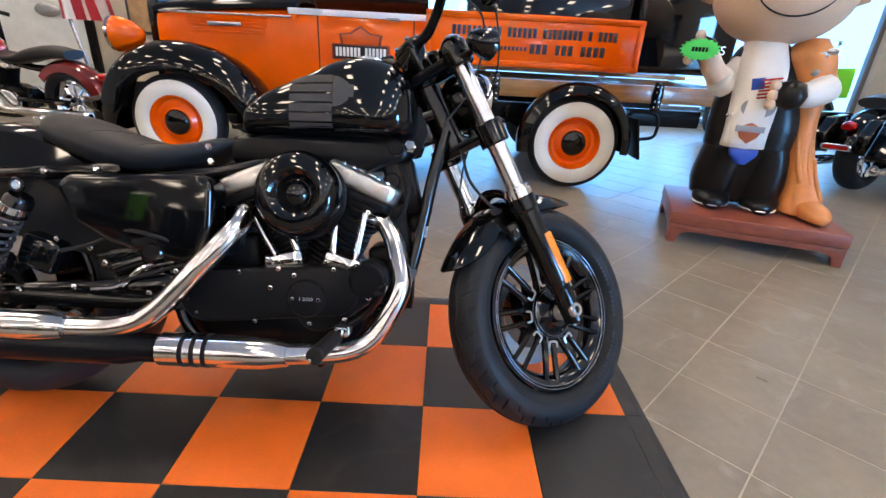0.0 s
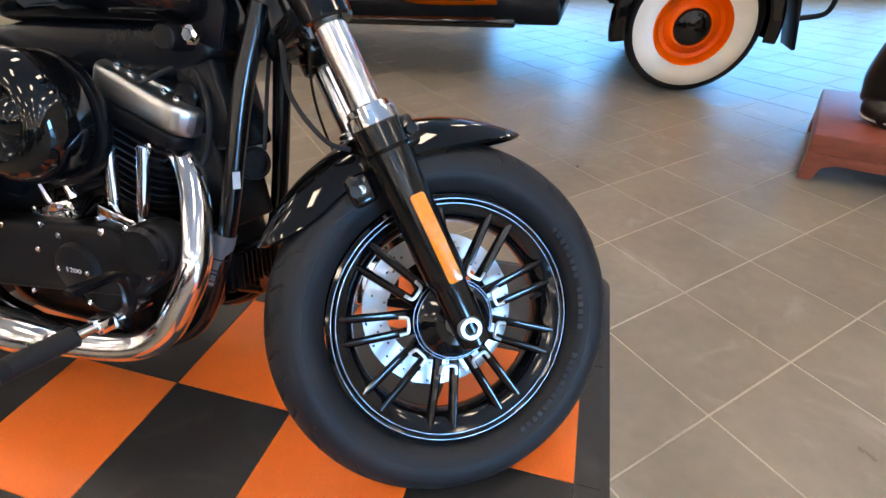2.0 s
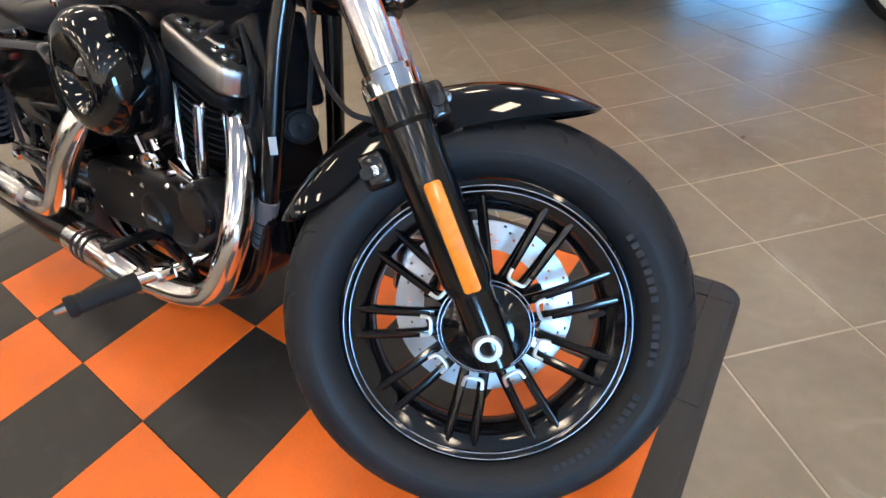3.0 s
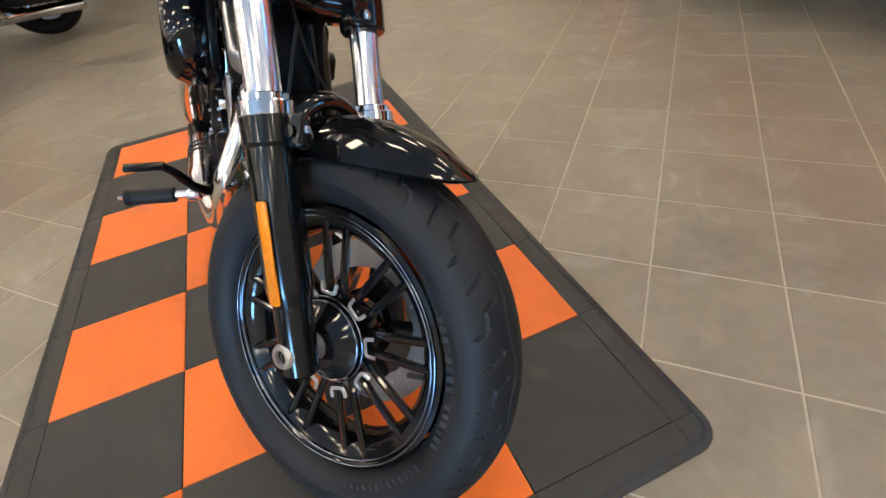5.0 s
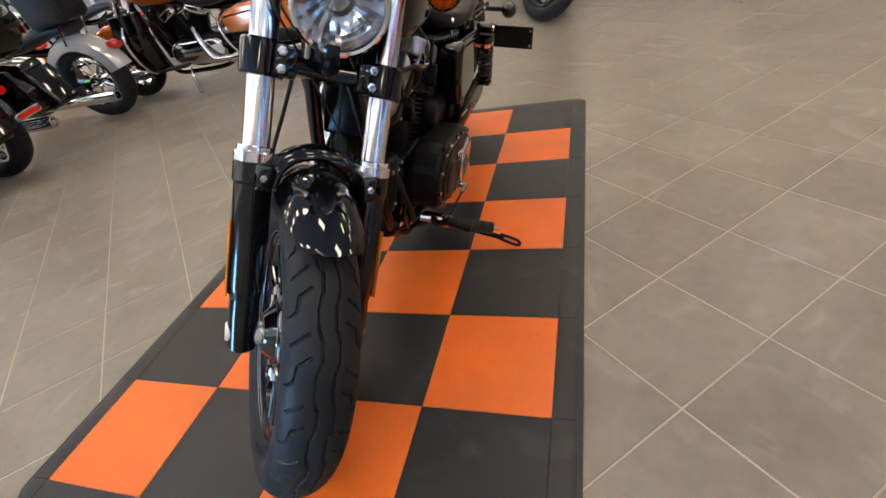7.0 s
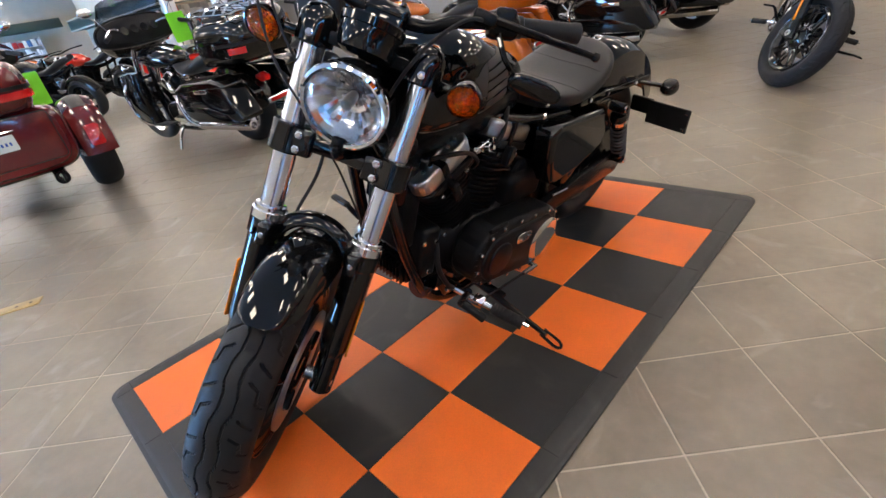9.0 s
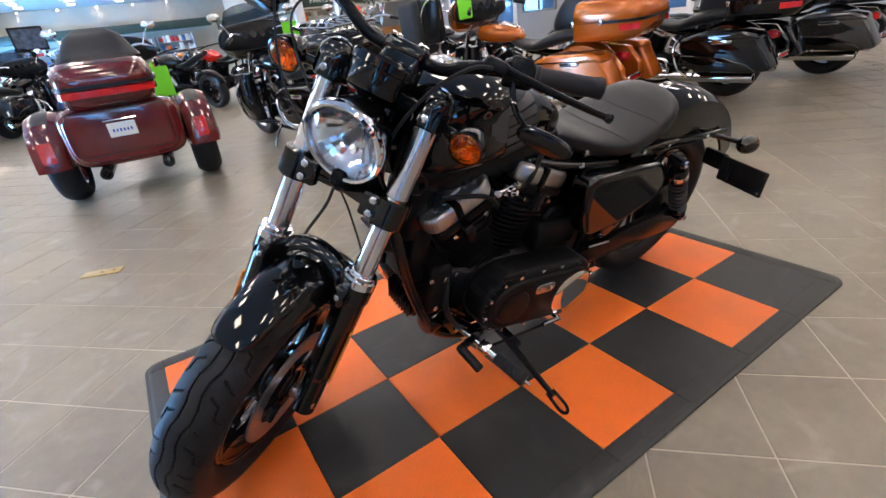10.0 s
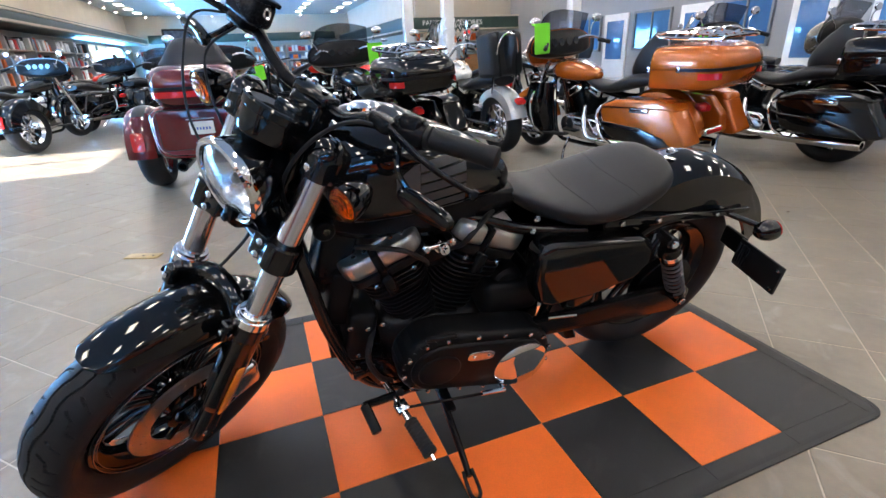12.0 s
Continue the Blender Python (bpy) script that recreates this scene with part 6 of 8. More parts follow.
for sg in (-1, 1):
    for x in (-0.62, 0.66):
        for dx in (-0.016, 0.016):
            for dz in (-0.075, -0.035, 0.035, 0.075):
                bolt(bm, (x + dx, 0.748 * sg, 0.74 + dz), (0, sg, 0), 0.008, 0.006)
pieces("strap_bolt", bm, STEEL, truck)
for sg in (-1, 1):
    bm = bm_new()
    box(bm, (1.58, 0.03, 0.36), (0.40, 0.76 * sg, 1.085), 0.008)
    sidep = part("bed_side", bm, PAINT_O, truck, "orange bed side with a raised frame")
    bm = bm_new()
    for z in (0.925, 1.245):
        box(bm, (1.62, 0.05, 0.045), (0.40, 0.765 * sg, z), 0.012)
    for x in (-0.385, 1.185):
        box(bm, (0.045, 0.05, 0.36), (x, 0.765 * sg, 1.085), 0.012)
    part("side_rail", bm, PAINT_O, sidep)
    bm = bm_new()
    for k in range(33):
        if k not in (10, 17, 26, 28):
            box(bm, (0.027, 0.004, 0.066), (1.00 - 0.0375 * k, 0.778 * sg, 1.142), 0.001)
    for k in range(12):
        if k not in (3, 7):
            box(bm, (0.034, 0.004, 0.070), (0.41 - 0.048 * k, 0.778 * sg, 1.035), 0.001)
    for k in range(9):
        box(bm, (0.020, 0.004, 0.030), (0.70 - 0.030 * k, 0.778 * sg, 1.032), 0.001)
    pieces("print_bar", bm, surface("dark_sign_print", (0.035, 0.03, 0.04), 0.4), sidep, "unreadable dark painted line of print")
# load: a black crate with its word, and a covered box
bm = bm_new()
box(bm, (1.30, 1.10, 0.60), (0.25, -0.05, 1.20), 0.05)
part("cargo_box", bm, GLOSS, truck, "gloss black box in the bed")
bm = bm_new()
box(bm, (0.84, 1.00, 0.80), (-0.86, 0.0, 1.305), 0.06, 4)
cb = part("tail_box", bm, GLOSS, truck)
lettered("lettering", "PARTS", 0.095, WHITEPAINT, cb, Matrix.Translation((-1.05, 0.506, 1.10)) @ Matrix.Rotation(math.pi, 4, "Z") @ SIDE, 0.001)
bm = bm_new()
blob(bm, [((0.05, 0.35, 1.55), 0.02, 0.03, 0.03, 2.2), ((0.20, 0.35, 1.57), 0.10, 0.07, 0.05, 2.2), ((0.42, 0.35, 1.57), 0.11, 0.08, 0.06, 2.2), ((0.62, 0.35, 1.56), 0.03, 0.03, 0.03, 2.2)], 20, 5)
part("loose_tank", bm, PAINT_O, truck, "small orange tank lying on the box")

# ---------------------------------------------------------------- figure on a plinth
PL = pose(1.33, 2.33, 0, 0, 0, -19.5)
plinth = thing("plinth", PL, "low red-brown painted wooden plinth with cut-out feet", "plinth")
bm = bm_new()
box(bm, (0.90, 0.70, 0.075), (0, 0, 0.150), 0.008)
part("top", bm, REDWOOD, plinth)
for sg in (-1, 1):
    bm = bm_new()
    slab(bm, [(-0.445, 0.112), (-0.445, 0.0), (-0.40, 0.0), (-0.385, 0.055), (-0.34, 0.075), (0.34, 0.075), (0.385, 0.055), (0.40, 0.0), (0.445, 0.0), (0.445, 0.112)], 0.03, at_y(0.332 * sg), 0.004)
    part("apron", bm, REDWOOD, plinth)
    bm = bm_new()
    slab(bm, [(-0.325, 0.112), (-0.325, 0.0), (-0.25, 0.0), (-0.235, 0.055), (-0.20, 0.075), (0.20, 0.075), (0.235, 0.055), (0.25, 0.0), (0.325, 0.0), (0.325, 0.112)], 0.03,
         Matrix.Translation((0.43 * sg, 0, 0)) @ Matrix.Rotation(radians(90), 4, "Z") @ SIDE, 0.004)
    part("apron", bm, REDWOOD, plinth)


def statue_mesh():
    """The round-headed figure with a draped helper at its side, one mesh with painted areas."""
    bms = []

    def add(fn, slot):
        b = bm_new()
        fn(b)
        bmesh.ops.recalc_face_normals(b, faces=b.faces)
        for f in b.faces:
            f.material_index = slot
            f.smooth = True
        bms.append(b)
    # shoes, legs, coat
    for x in (-0.20, 0.06):
        add(lambda b: blob(b, [((x, 0.10, 0.045), 0.06, 0.04, 0.045, 2.3), ((x, 0.0, 0.055), 0.095, 0.060, 0.055, 2.3), ((x, -0.10, 0.050), 0.105, 0.055, 0.05, 2.2), ((x, -0.19, 0.040), 0.05, 0.025, 0.04, 2.2)], 24, 6, axis="y"), 1)
        add(lambda b: blob(b, [((x, 0.02, 0.06), 0.115, 0.13, 0.13, 2.3), ((x, 0.02, 0.16), 0.130, 0.145, 0.145, 2.3), ((x * 0.9, 0.02, 0.30), 0.128, 0.15, 0.15, 2.3), ((x * 0.7 - 0.02, 0.02, 0.42), 0.12, 0.15, 0.15, 2.3)], 24, 6, axis="z"), 1)
    add(lambda b: blob(b, [((-0.07, 0.02, 0.36), 0.235, 0.17, 0.165, 2.6), ((-0.07, 0.02, 0.50), 0.24, 0.175, 0.17, 2.6), ((-0.09, 0.02, 0.70), 0.205, 0.165, 0.15, 2.5), ((-0.11, 0.02, 0.88), 0.15, 0.13, 0.12, 2.4), ((-0.11, 0.02, 0.96), 0.08, 0.08, 0.08, 2.2)], 32, 8, axis="z"), 1)
    add(lambda b: blob(b, [((-0.07, 0.03, 0.03), 0.19, 0.11, 0.10, 2.8), ((-0.07, 0.03, 0.20), 0.225, 0.14, 0.13, 2.8), ((-0.07, 0.02, 0.40), 0.225, 0.16, 0.15, 2.7)], 28, 6, axis="z"), 1)
    for x in (-0.20, 0.06):
        welt = [(x + 0.098 * math.cos(radians(180 + 180 * k / 12)), -0.085 + 0.105 * math.sin(radians(180 + 180 * k / 12)), 0.022) for k in range(13)]
        add(lambda b: tube(b, welt, 0.0045, 6, 2), 2)
    # shirt front
    DX = -0.10
    add(lambda b: blob(b, [((-0.02 + DX, -0.020, 0.375), 0.125, 0.08, 0.162, 3.4), ((-0.02 + DX, -0.020, 0.60), 0.128, 0.08, 0.166, 3.2), ((-0.02 + DX, -0.015, 0.80), 0.130, 0.08, 0.160, 2.8), ((-0.03 + DX, 0.0, 0.96), 0.10, 0.07, 0.12, 2.4)], 28, 6, axis="z"), 2)
    # belt pouch
    add(lambda b: blob(b, [((-0.02 + DX, -0.170, 0.285), 0.03, 0.03, 0.03, 2.2), ((-0.02 + DX, -0.185, 0.335), 0.07, 0.02, 0.02, 2.4), ((-0.02 + DX, -0.178, 0.37), 0.075, 0.02, 0.02, 2.4)], 20, 5, axis="z"), 4)
    # printed shapes on the shirt: striped flag and shield
    for k in range(6):
        add(lambda b: box(b, (0.10, 0.006, 0.010), Matrix.Translation((0.015 + DX, -0.184, 0.660 + 0.0185 * k)) @ Matrix.Rotation(radians(-10), 4, "Y"), 0.001), 6)
    add(lambda b: box(b, (0.062, 0.006, 0.060), Matrix.Translation((-0.045 + DX, -0.184, 0.725)) @ Matrix.Rotation(radians(-10), 4, "Y"), 0.002), 4)
    add(lambda b: slab(b, [(-0.06, 0.03), (0.0, 0.06), (0.06, 0.03), (0.07, 0.0), (0.05, -0.04), (0.0, -0.08), (-0.05, -0.04), (-0.07, 0.0)], 0.008, at_y(-0.182) @ Matrix.Translation((-0.02 + DX, 0.47, 0)) @ Matrix.Scale(0.85, 4), 0.001), 8)
    add(lambda b: box(b, (0.145, 0.006, 0.034), (-0.02 + DX, -0.189, 0.485), 0.002), 7)
    add(lambda b: slab(b, oval(0.085, 0.055, 20), 0.006, at_y(-0.180) @ Matrix.Translation((-0.01 + DX, 0.60, 0)), 0.001), 7)
    # arms
    add(lambda b: tube(b, [(-0.16, 0.0, 0.86), (-0.27, -0.03, 0.72), (-0.33, -0.08, 0.74)], (0.085, 0.075), 18, 8), 2)
    add(lambda b: tube(b, [(-0.33, -0.08, 0.74), (-0.38, -0.10, 0.80), (-0.42, -0.12, 0.86)], (0.062, 0.055), 16, 8), 0)
    add(lambda b: lathe(b, [(0, -0.07), (0.05, -0.05), (0.068, 0), (0.05, 0.05), (0, 0.065)], Matrix.Translation((-0.45, -0.13, 0.89)), 20), 1)
    for k in range(4):
        add(lambda b: lathe(b, [(0, -0.030), (0.022, -0.02), (0.028, 0), (0.02, 0.022), (0, 0.03)], Matrix.Translation((-0.52 + 0.012 * k, -0.17 - 0.004 * k, 0.83 + 0.042 * k)), 14), 0)
    add(lambda b: tube(b, [(0.06, 0.0, 0.86), (0.17, -0.04, 0.76), (0.20, -0.08, 0.70)], (0.085, 0.070), 18, 8), 3)
    add(lambda b: tube(b, [(0.20, -0.08, 0.72), (0.13, -0.15, 0.69), (0.05, -0.20, 0.68)], (0.080, 0.062), 16, 8), 2)
    add(lambda b: lathe(b, [(0, -0.08), (0.06, -0.06), (0.082, 0), (0.06, 0.06), (0, 0.08)], Matrix.Translation((0.01, -0.215, 0.68)), 20), 1)
    for k in range(3):
        add(lambda b: lathe(b, [(0, -0.030), (0.022, -0.02), (0.028, 0), (0.02, 0.022), (0, 0.03)], Matrix.Translation((-0.075, -0.240, 0.625 + 0.05 * k)), 14), 0)
    # head: chin and cheeks
    HX = -0.11
    add(lambda b: lathe(b, [(0.345 * math.sin(math.pi * k / 24) ** 0.85, 0.285 - 0.285 * math.cos(math.pi * k / 24)) for k in range(25)], Matrix.Translation((HX, 0.0, 0.925)), 48), 0)
    for sg in (-1, 1):
        add(lambda b: lathe(b, [(0, -0.06), (0.055, -0.04), (0.075, 0), (0.055, 0.04), (0, 0.06)], Matrix.Translation((HX + 0.345 * sg, 0.02, 1.185)), 18), 0)
    smile = []
    for k in range(13):
        a = radians(205 + 130 * k / 12)
        x, z = 0.185 * math.cos(a), 1.22 + 0.155 * math.sin(a)
        rr = 0.345 if z > 1.2 else 0.345 - (1.2 - z) * 0.28
        y = -math.sqrt(max(rr * rr - x * x, 0.0))
        smile.append((x + HX, y, z - 0.015))
    add(lambda b: tube(b, smile, 0.004, 6, 3), 1)
    # the draped orange companion
    add(lambda b: blob(b, [((0.29, -0.05, 0.02), 0.125, 0.13, 0.13, 2.3), ((0.27, -0.02, 0.14), 0.105, 0.11, 0.11, 2.2), ((0.20, 0.0, 0.35), 0.085, 0.10, 0.10, 2.2), ((0.165, 0.0, 0.55), 0.075, 0.09, 0.09, 2.2), ((0.15, 0.0, 0.72), 0.105, 0.10, 0.10, 2.2), ((0.10, -0.02, 0.88), 0.125, 0.11, 0.11, 2.2), ((0.10, -0.02, 0.97), 0.06, 0.05, 0.05, 2.2)], 26, 8, axis="z"), 3)
    for k, (x, z0, z1) in enumerate(((0.13, 0.20, 0.52), (0.20, 0.14, 0.46), (0.26, 0.10, 0.34))):
        add(lambda b: tube(b, [(x + 0.10, -0.10, z0), (x + 0.045, -0.092, (z0 + z1) / 2), (x + 0.01, -0.075, z1)], (0.020, 0.009), 10, 5), 3)
    add(lambda b: blob(b, [((0.30, 0.02, 0.045), 0.06, 0.04, 0.045, 2.3), ((0.31, -0.10, 0.055), 0.085, 0.055, 0.055, 2.3), ((0.33, -0.22, 0.045), 0.07, 0.045, 0.045, 2.2), ((0.34, -0.27, 0.035), 0.03, 0.02, 0.03, 2.2)], 22, 6, axis="y"), 3)
    for x, z in ((0.125, 0.885), (0.165, 0.905)):
        add(lambda b: slab(b, oval(0.030, 0.018, 16), 0.010, at_y(-0.120) @ Matrix.Translation((x, z, 0)), 0.003), 5)
    add(lambda b: lathe(b, [(0, 0.012), (0.018, 0.008), (0.022, 0), (0, 0)], along(V(0.12, -0.112, 0.80), V(0, -1, 0)), 16), 7)
    for x in (-0.245, -0.215):
        add(lambda b: lathe(b, [(0, 0.010), (0.010, 0.006), (0.012, 0), (0, 0)], along(V(x, -0.150, 0.62 + x * 0.3), V(0, -1, 0)), 12), 5)
    add(lambda b: slab(b, rounded(0.07, 0.028, 0.006), 0.010, at_y(-0.176) @ Matrix.Translation((-0.12, 0.365, 0)), 0.002), 5)
    me = bpy.data.meshes.new("statue")
    whole = bm_new()
    for b in bms:
        tmp = bpy.data.meshes.new("tmp")
        b.to_mesh(tmp)
        b.free()
        whole.from_mesh(tmp)
        bpy.data.meshes.remove(tmp)
    whole.to_mesh(me)
    whole.free()
    for m in (SKIN, RESIN_B, RESIN_W, RESIN_O, BLUECLOTH, STEEL, REDPAINT, surface("grey_print", (0.30, 0.31, 0.34), 0.5), surface("rust_print", (0.42, 0.10, 0.04), 0.5)):
        me.materials.append(m)
    return me


statue = new("statue", statue_mesh())
statue.matrix_world = PL @ Matrix.Translation((-0.02, 0.02, 0.188))
tagged(statue, "painted resin figure in a black vest with a draped orange companion", "statue")
# starburst tag held up
tag = thing("starburst_tag", PL @ Matrix.Translation((-0.50, -0.22, 1.07)), "bright green starburst price tag with scribbled writing", "tag")
bm = bm_new()
star = []
for k in range(36):
    a = 2 * math.pi * k / 36
    s = 1.0 if k % 2 == 0 else 0.84
    star.append((0.105 * s * math.cos(a), 0.058 * s * math.sin(a)))
slab(bm, star, 0.004, SIDE, 0)
part("card", bm, surface("green_card", (0.03, 0.62, 0.10), 0.6, vary=0.05), tag)
bm = bm_new()
for k in range(5):
    box(bm, (0.012, 0.002, 0.022), (-0.035 + 0.017 * k, -0.0032, 0.0), 0)
part("writing", bm, PLASTIC, tag, "unreadable handwriting")

# ---------------------------------------------------------------- flag and the corner beyond the truck
flag = thing("flag", pose(-4.80, 5.45, 0, 0, 0, 10), "striped red and white flag hanging from a leaning silver pole", "flag")
bm = bm_new()
rod(bm, (0.05, 0, 0.0), (-0.36, 0, 2.6), 0.020, seg=14)
lathe(bm, [(0, 0), (0.16, 0.0), (0.15, 0.03), (0.03, 0.06), (0.03, 0.12), (0, 0.12)], Matrix.Translation((0.05, 0, 0)), 24)
part("pole", bm, STEEL, flag, "brushed silver pole")
for k in range(7):
    bm = bm_new()
    rings = []
    for i in range(21):
        z = 2.55 - 1.45 * i / 20
        ring = []
        for j in range(5):
            u = (k + j / 4) / 7
            x = -0.33 + 0.055 * i / 20 * 2 + u * (0.50 + 0.10 * i / 20)
            y = 0.06 * math.sin(u * 15 + i * 0.10) + 0.02 * math.sin(i * 0.5 + u * 4)
            ring.append(V(x, y, z))
        rings.append([*ring, *[p + V(0, 0.004, 0) for p in ring[::-1]]])
    loft(bm, rings)
    part("stripe", bm, surface("red_cloth", (0.52, 0.03, 0.045), 0.8, vary=0.1, bump=0.001, bscale=300) if k % 2 == 0 else surface("white_cloth", (0.74, 0.70, 0.68), 0.8, vary=0.06, bump=0.001, bscale=300), flag)

bm = bm_new()
box(bm, (1.3, 0.06, 2.15), (-6.9, 7.55, 1.08), 0.006)
door = structure("door_1", bm, surface("pale_door_paint", (0.70, 0.74, 0.76), 0.4), "pale blue-white door with an oval plate", "door")
bm = bm_new()
slab(bm, oval(0.20, 0.10), 0.02, at_y(7.505) @ Matrix.Translation((-6.75, 1.25, 0)), 0.004)
part("oval_plate", bm, STEEL, door)
bm = bm_new()
box(bm, (0.10, 0.10, 2.3), (-6.18, 7.545, 1.15), 0.006)
box(bm, (0.10, 0.10, 2.3), (-7.62, 7.545, 1.15), 0.006)
box(bm, (1.54, 0.10, 0.10), (-6.9, 7.545, 2.35), 0.006)
part("door_frame", bm, SATIN, door)
poster = thing("poster", pose(-5.2, 7.57, 1.5), "framed brown and cream wall poster", "poster")
bm = bm_new()
box(bm, (0.75, 0.03, 1.05), (0, 0, 0), 0.006)
part("frame", bm, DARKSHELF, poster)
bm = bm_new()
box(bm, (0.66, 0.004, 0.96), (0, -0.018, 0), 0)
part("print", bm, surface("brown_poster_print", (0.36, 0.22, 0.11), 0.5, vary=0.7, scale=3.5), poster)

# ---------------------------------------------------------------- other machines in the showroom
def plain_wheel(parent, c, R, W, rim_r, rimmat, spokes=10, name="wheel"):
    m = Matrix.Translation(c)
    bm = bm_new()
    lathe(bm, [(0.01, -0.07), (0.03, -0.07), (0.05, -0.03), (0.055, 0), (0.05, 0.03), (0.03, 0.07), (0.01, 0.07)], AXLE, 20)
    hub = part(name, bm, rimmat, parent, m=m)
    bm = bm_new()
    w = W * 0.38
    lathe(bm, [(rim_r, -w), (rim_r + 0.006, -w + 0.004), (rim_r - 0.015, -w * 0.5), (rim_r - 0.015, w * 0.5), (rim_r + 0.006, w - 0.004), (rim_r, w), (rim_r - 0.03, w * 0.6), (rim_r - 0.03, -w * 0.6)], AXLE, 40, closed=True)
    for k in range(spokes):
        a = 2 * math.pi * k / spokes
        tube(bm, [(0.04 * math.cos(a), 0, 0.04 * math.sin(a)), ((rim_r - 0.02) * math.cos(a + 0.12), 0, (rim_r - 0.02) * math.sin(a + 0.12))], 0.010, 6, 2, flat=1.6)
    part("rim", bm, rimmat, hub, m=m)
    part("tyre", tyre_bm(R, W, rim_r, 56, 14), RUBBER, hub, m=m)
    return hub


def engine_block(parent, x, z, trim):
    """A V-twin with fins, covers, air cleaner and pipes."""
    bm = bm_new()
    blob(bm, [((x - 0.33, 0, z - 0.02), 0.08, 0.09, 0.09, 4), ((x - 0.18, 0, z), 0.12, 0.12, 0.14, 4), ((x + 0.05, 0, z), 0.125, 0.12, 0.16, 3.6), ((x + 0.22, 0, z), 0.09, 0.09, 0.10, 3)], 24, 4)
    en = part("engine", bm, SATIN, parent)
    for ang in (22.5, -22.5):
        ca, sa = math.cos(radians(ang)), math.sin(radians(ang))
        M = Matrix(((ca, 0, sa, x), (0, 1, 0, 0), (-sa, 0, ca, z), (0, 0, 0, 1)))
        bm = bm_new()
        fin_stack(bm, M, (0.11, 0.12), (0.17, 0.17), 0.05, 0.10, 10, 0.022, 0.007)
        part("cylinder", bm, SATIN, en)
        bm = bm_new()
        slab(bm, rounded(0.18, 0.19, 0.04, 4), 0.07, M @ Matrix.Translation((0, 0, 0.35)), 0.015, 3)
        part("rocker_cover", bm, trim, en)
    for sg in (-1, 1):
        bm = bm_new()
        slab(bm, hull2((x - 0.20, z - 0.03), 0.11, (x + 0.12, z), 0.10), 0.06, at_y(0.155 * sg), 0.02, 3)
        part("side_cover", bm, trim, en)
    bm = bm_new()
    lathe(bm, [(0, 0.05), (0.06, 0.05), (0.09, 0.03), (0.10, 0.0), (0, 0)], along(V(x, -0.13, z + 0.27), V(0, -1, 0)), 28)
    part("air_cleaner", bm, trim, en)
    return en


def price_tag(p, m, label="lime green hanging price tag"):
    t = thing("price_tag", m @ Matrix.Translation(p), label, "tag", "lime price tags")
    bm = bm_new()
    slab(bm, rounded(0.19, 0.27, 0.015), 0.004, Matrix.Rotation(radians(90), 4, "Z") @ SIDE, 0)
    part("card", bm, LIME, t)
    bm = bm_new()
    rod(bm, (0, 0, 0.10), (0, 0, 0.24), 0.0015, seg=6)
    part("string", bm, PLASTIC, t)
    return t


def trunk_ring(z, k, dx):
    """One level of the touring trunk's plan: square with well-rounded corners, longer to the rear."""
    ring = []
    for q in range(48):
        c, s = math.cos(2 * math.pi * q / 48), math.sin(2 * math.pi * q / 48)
        ring.append(V(-0.26 + dx + k * (0.400 if c < 0 else 0.235) * math.copysign(abs(c) ** 0.42, c), k * 0.324 * math.copysign(abs(s) ** 0.42, s), z))
    return ring


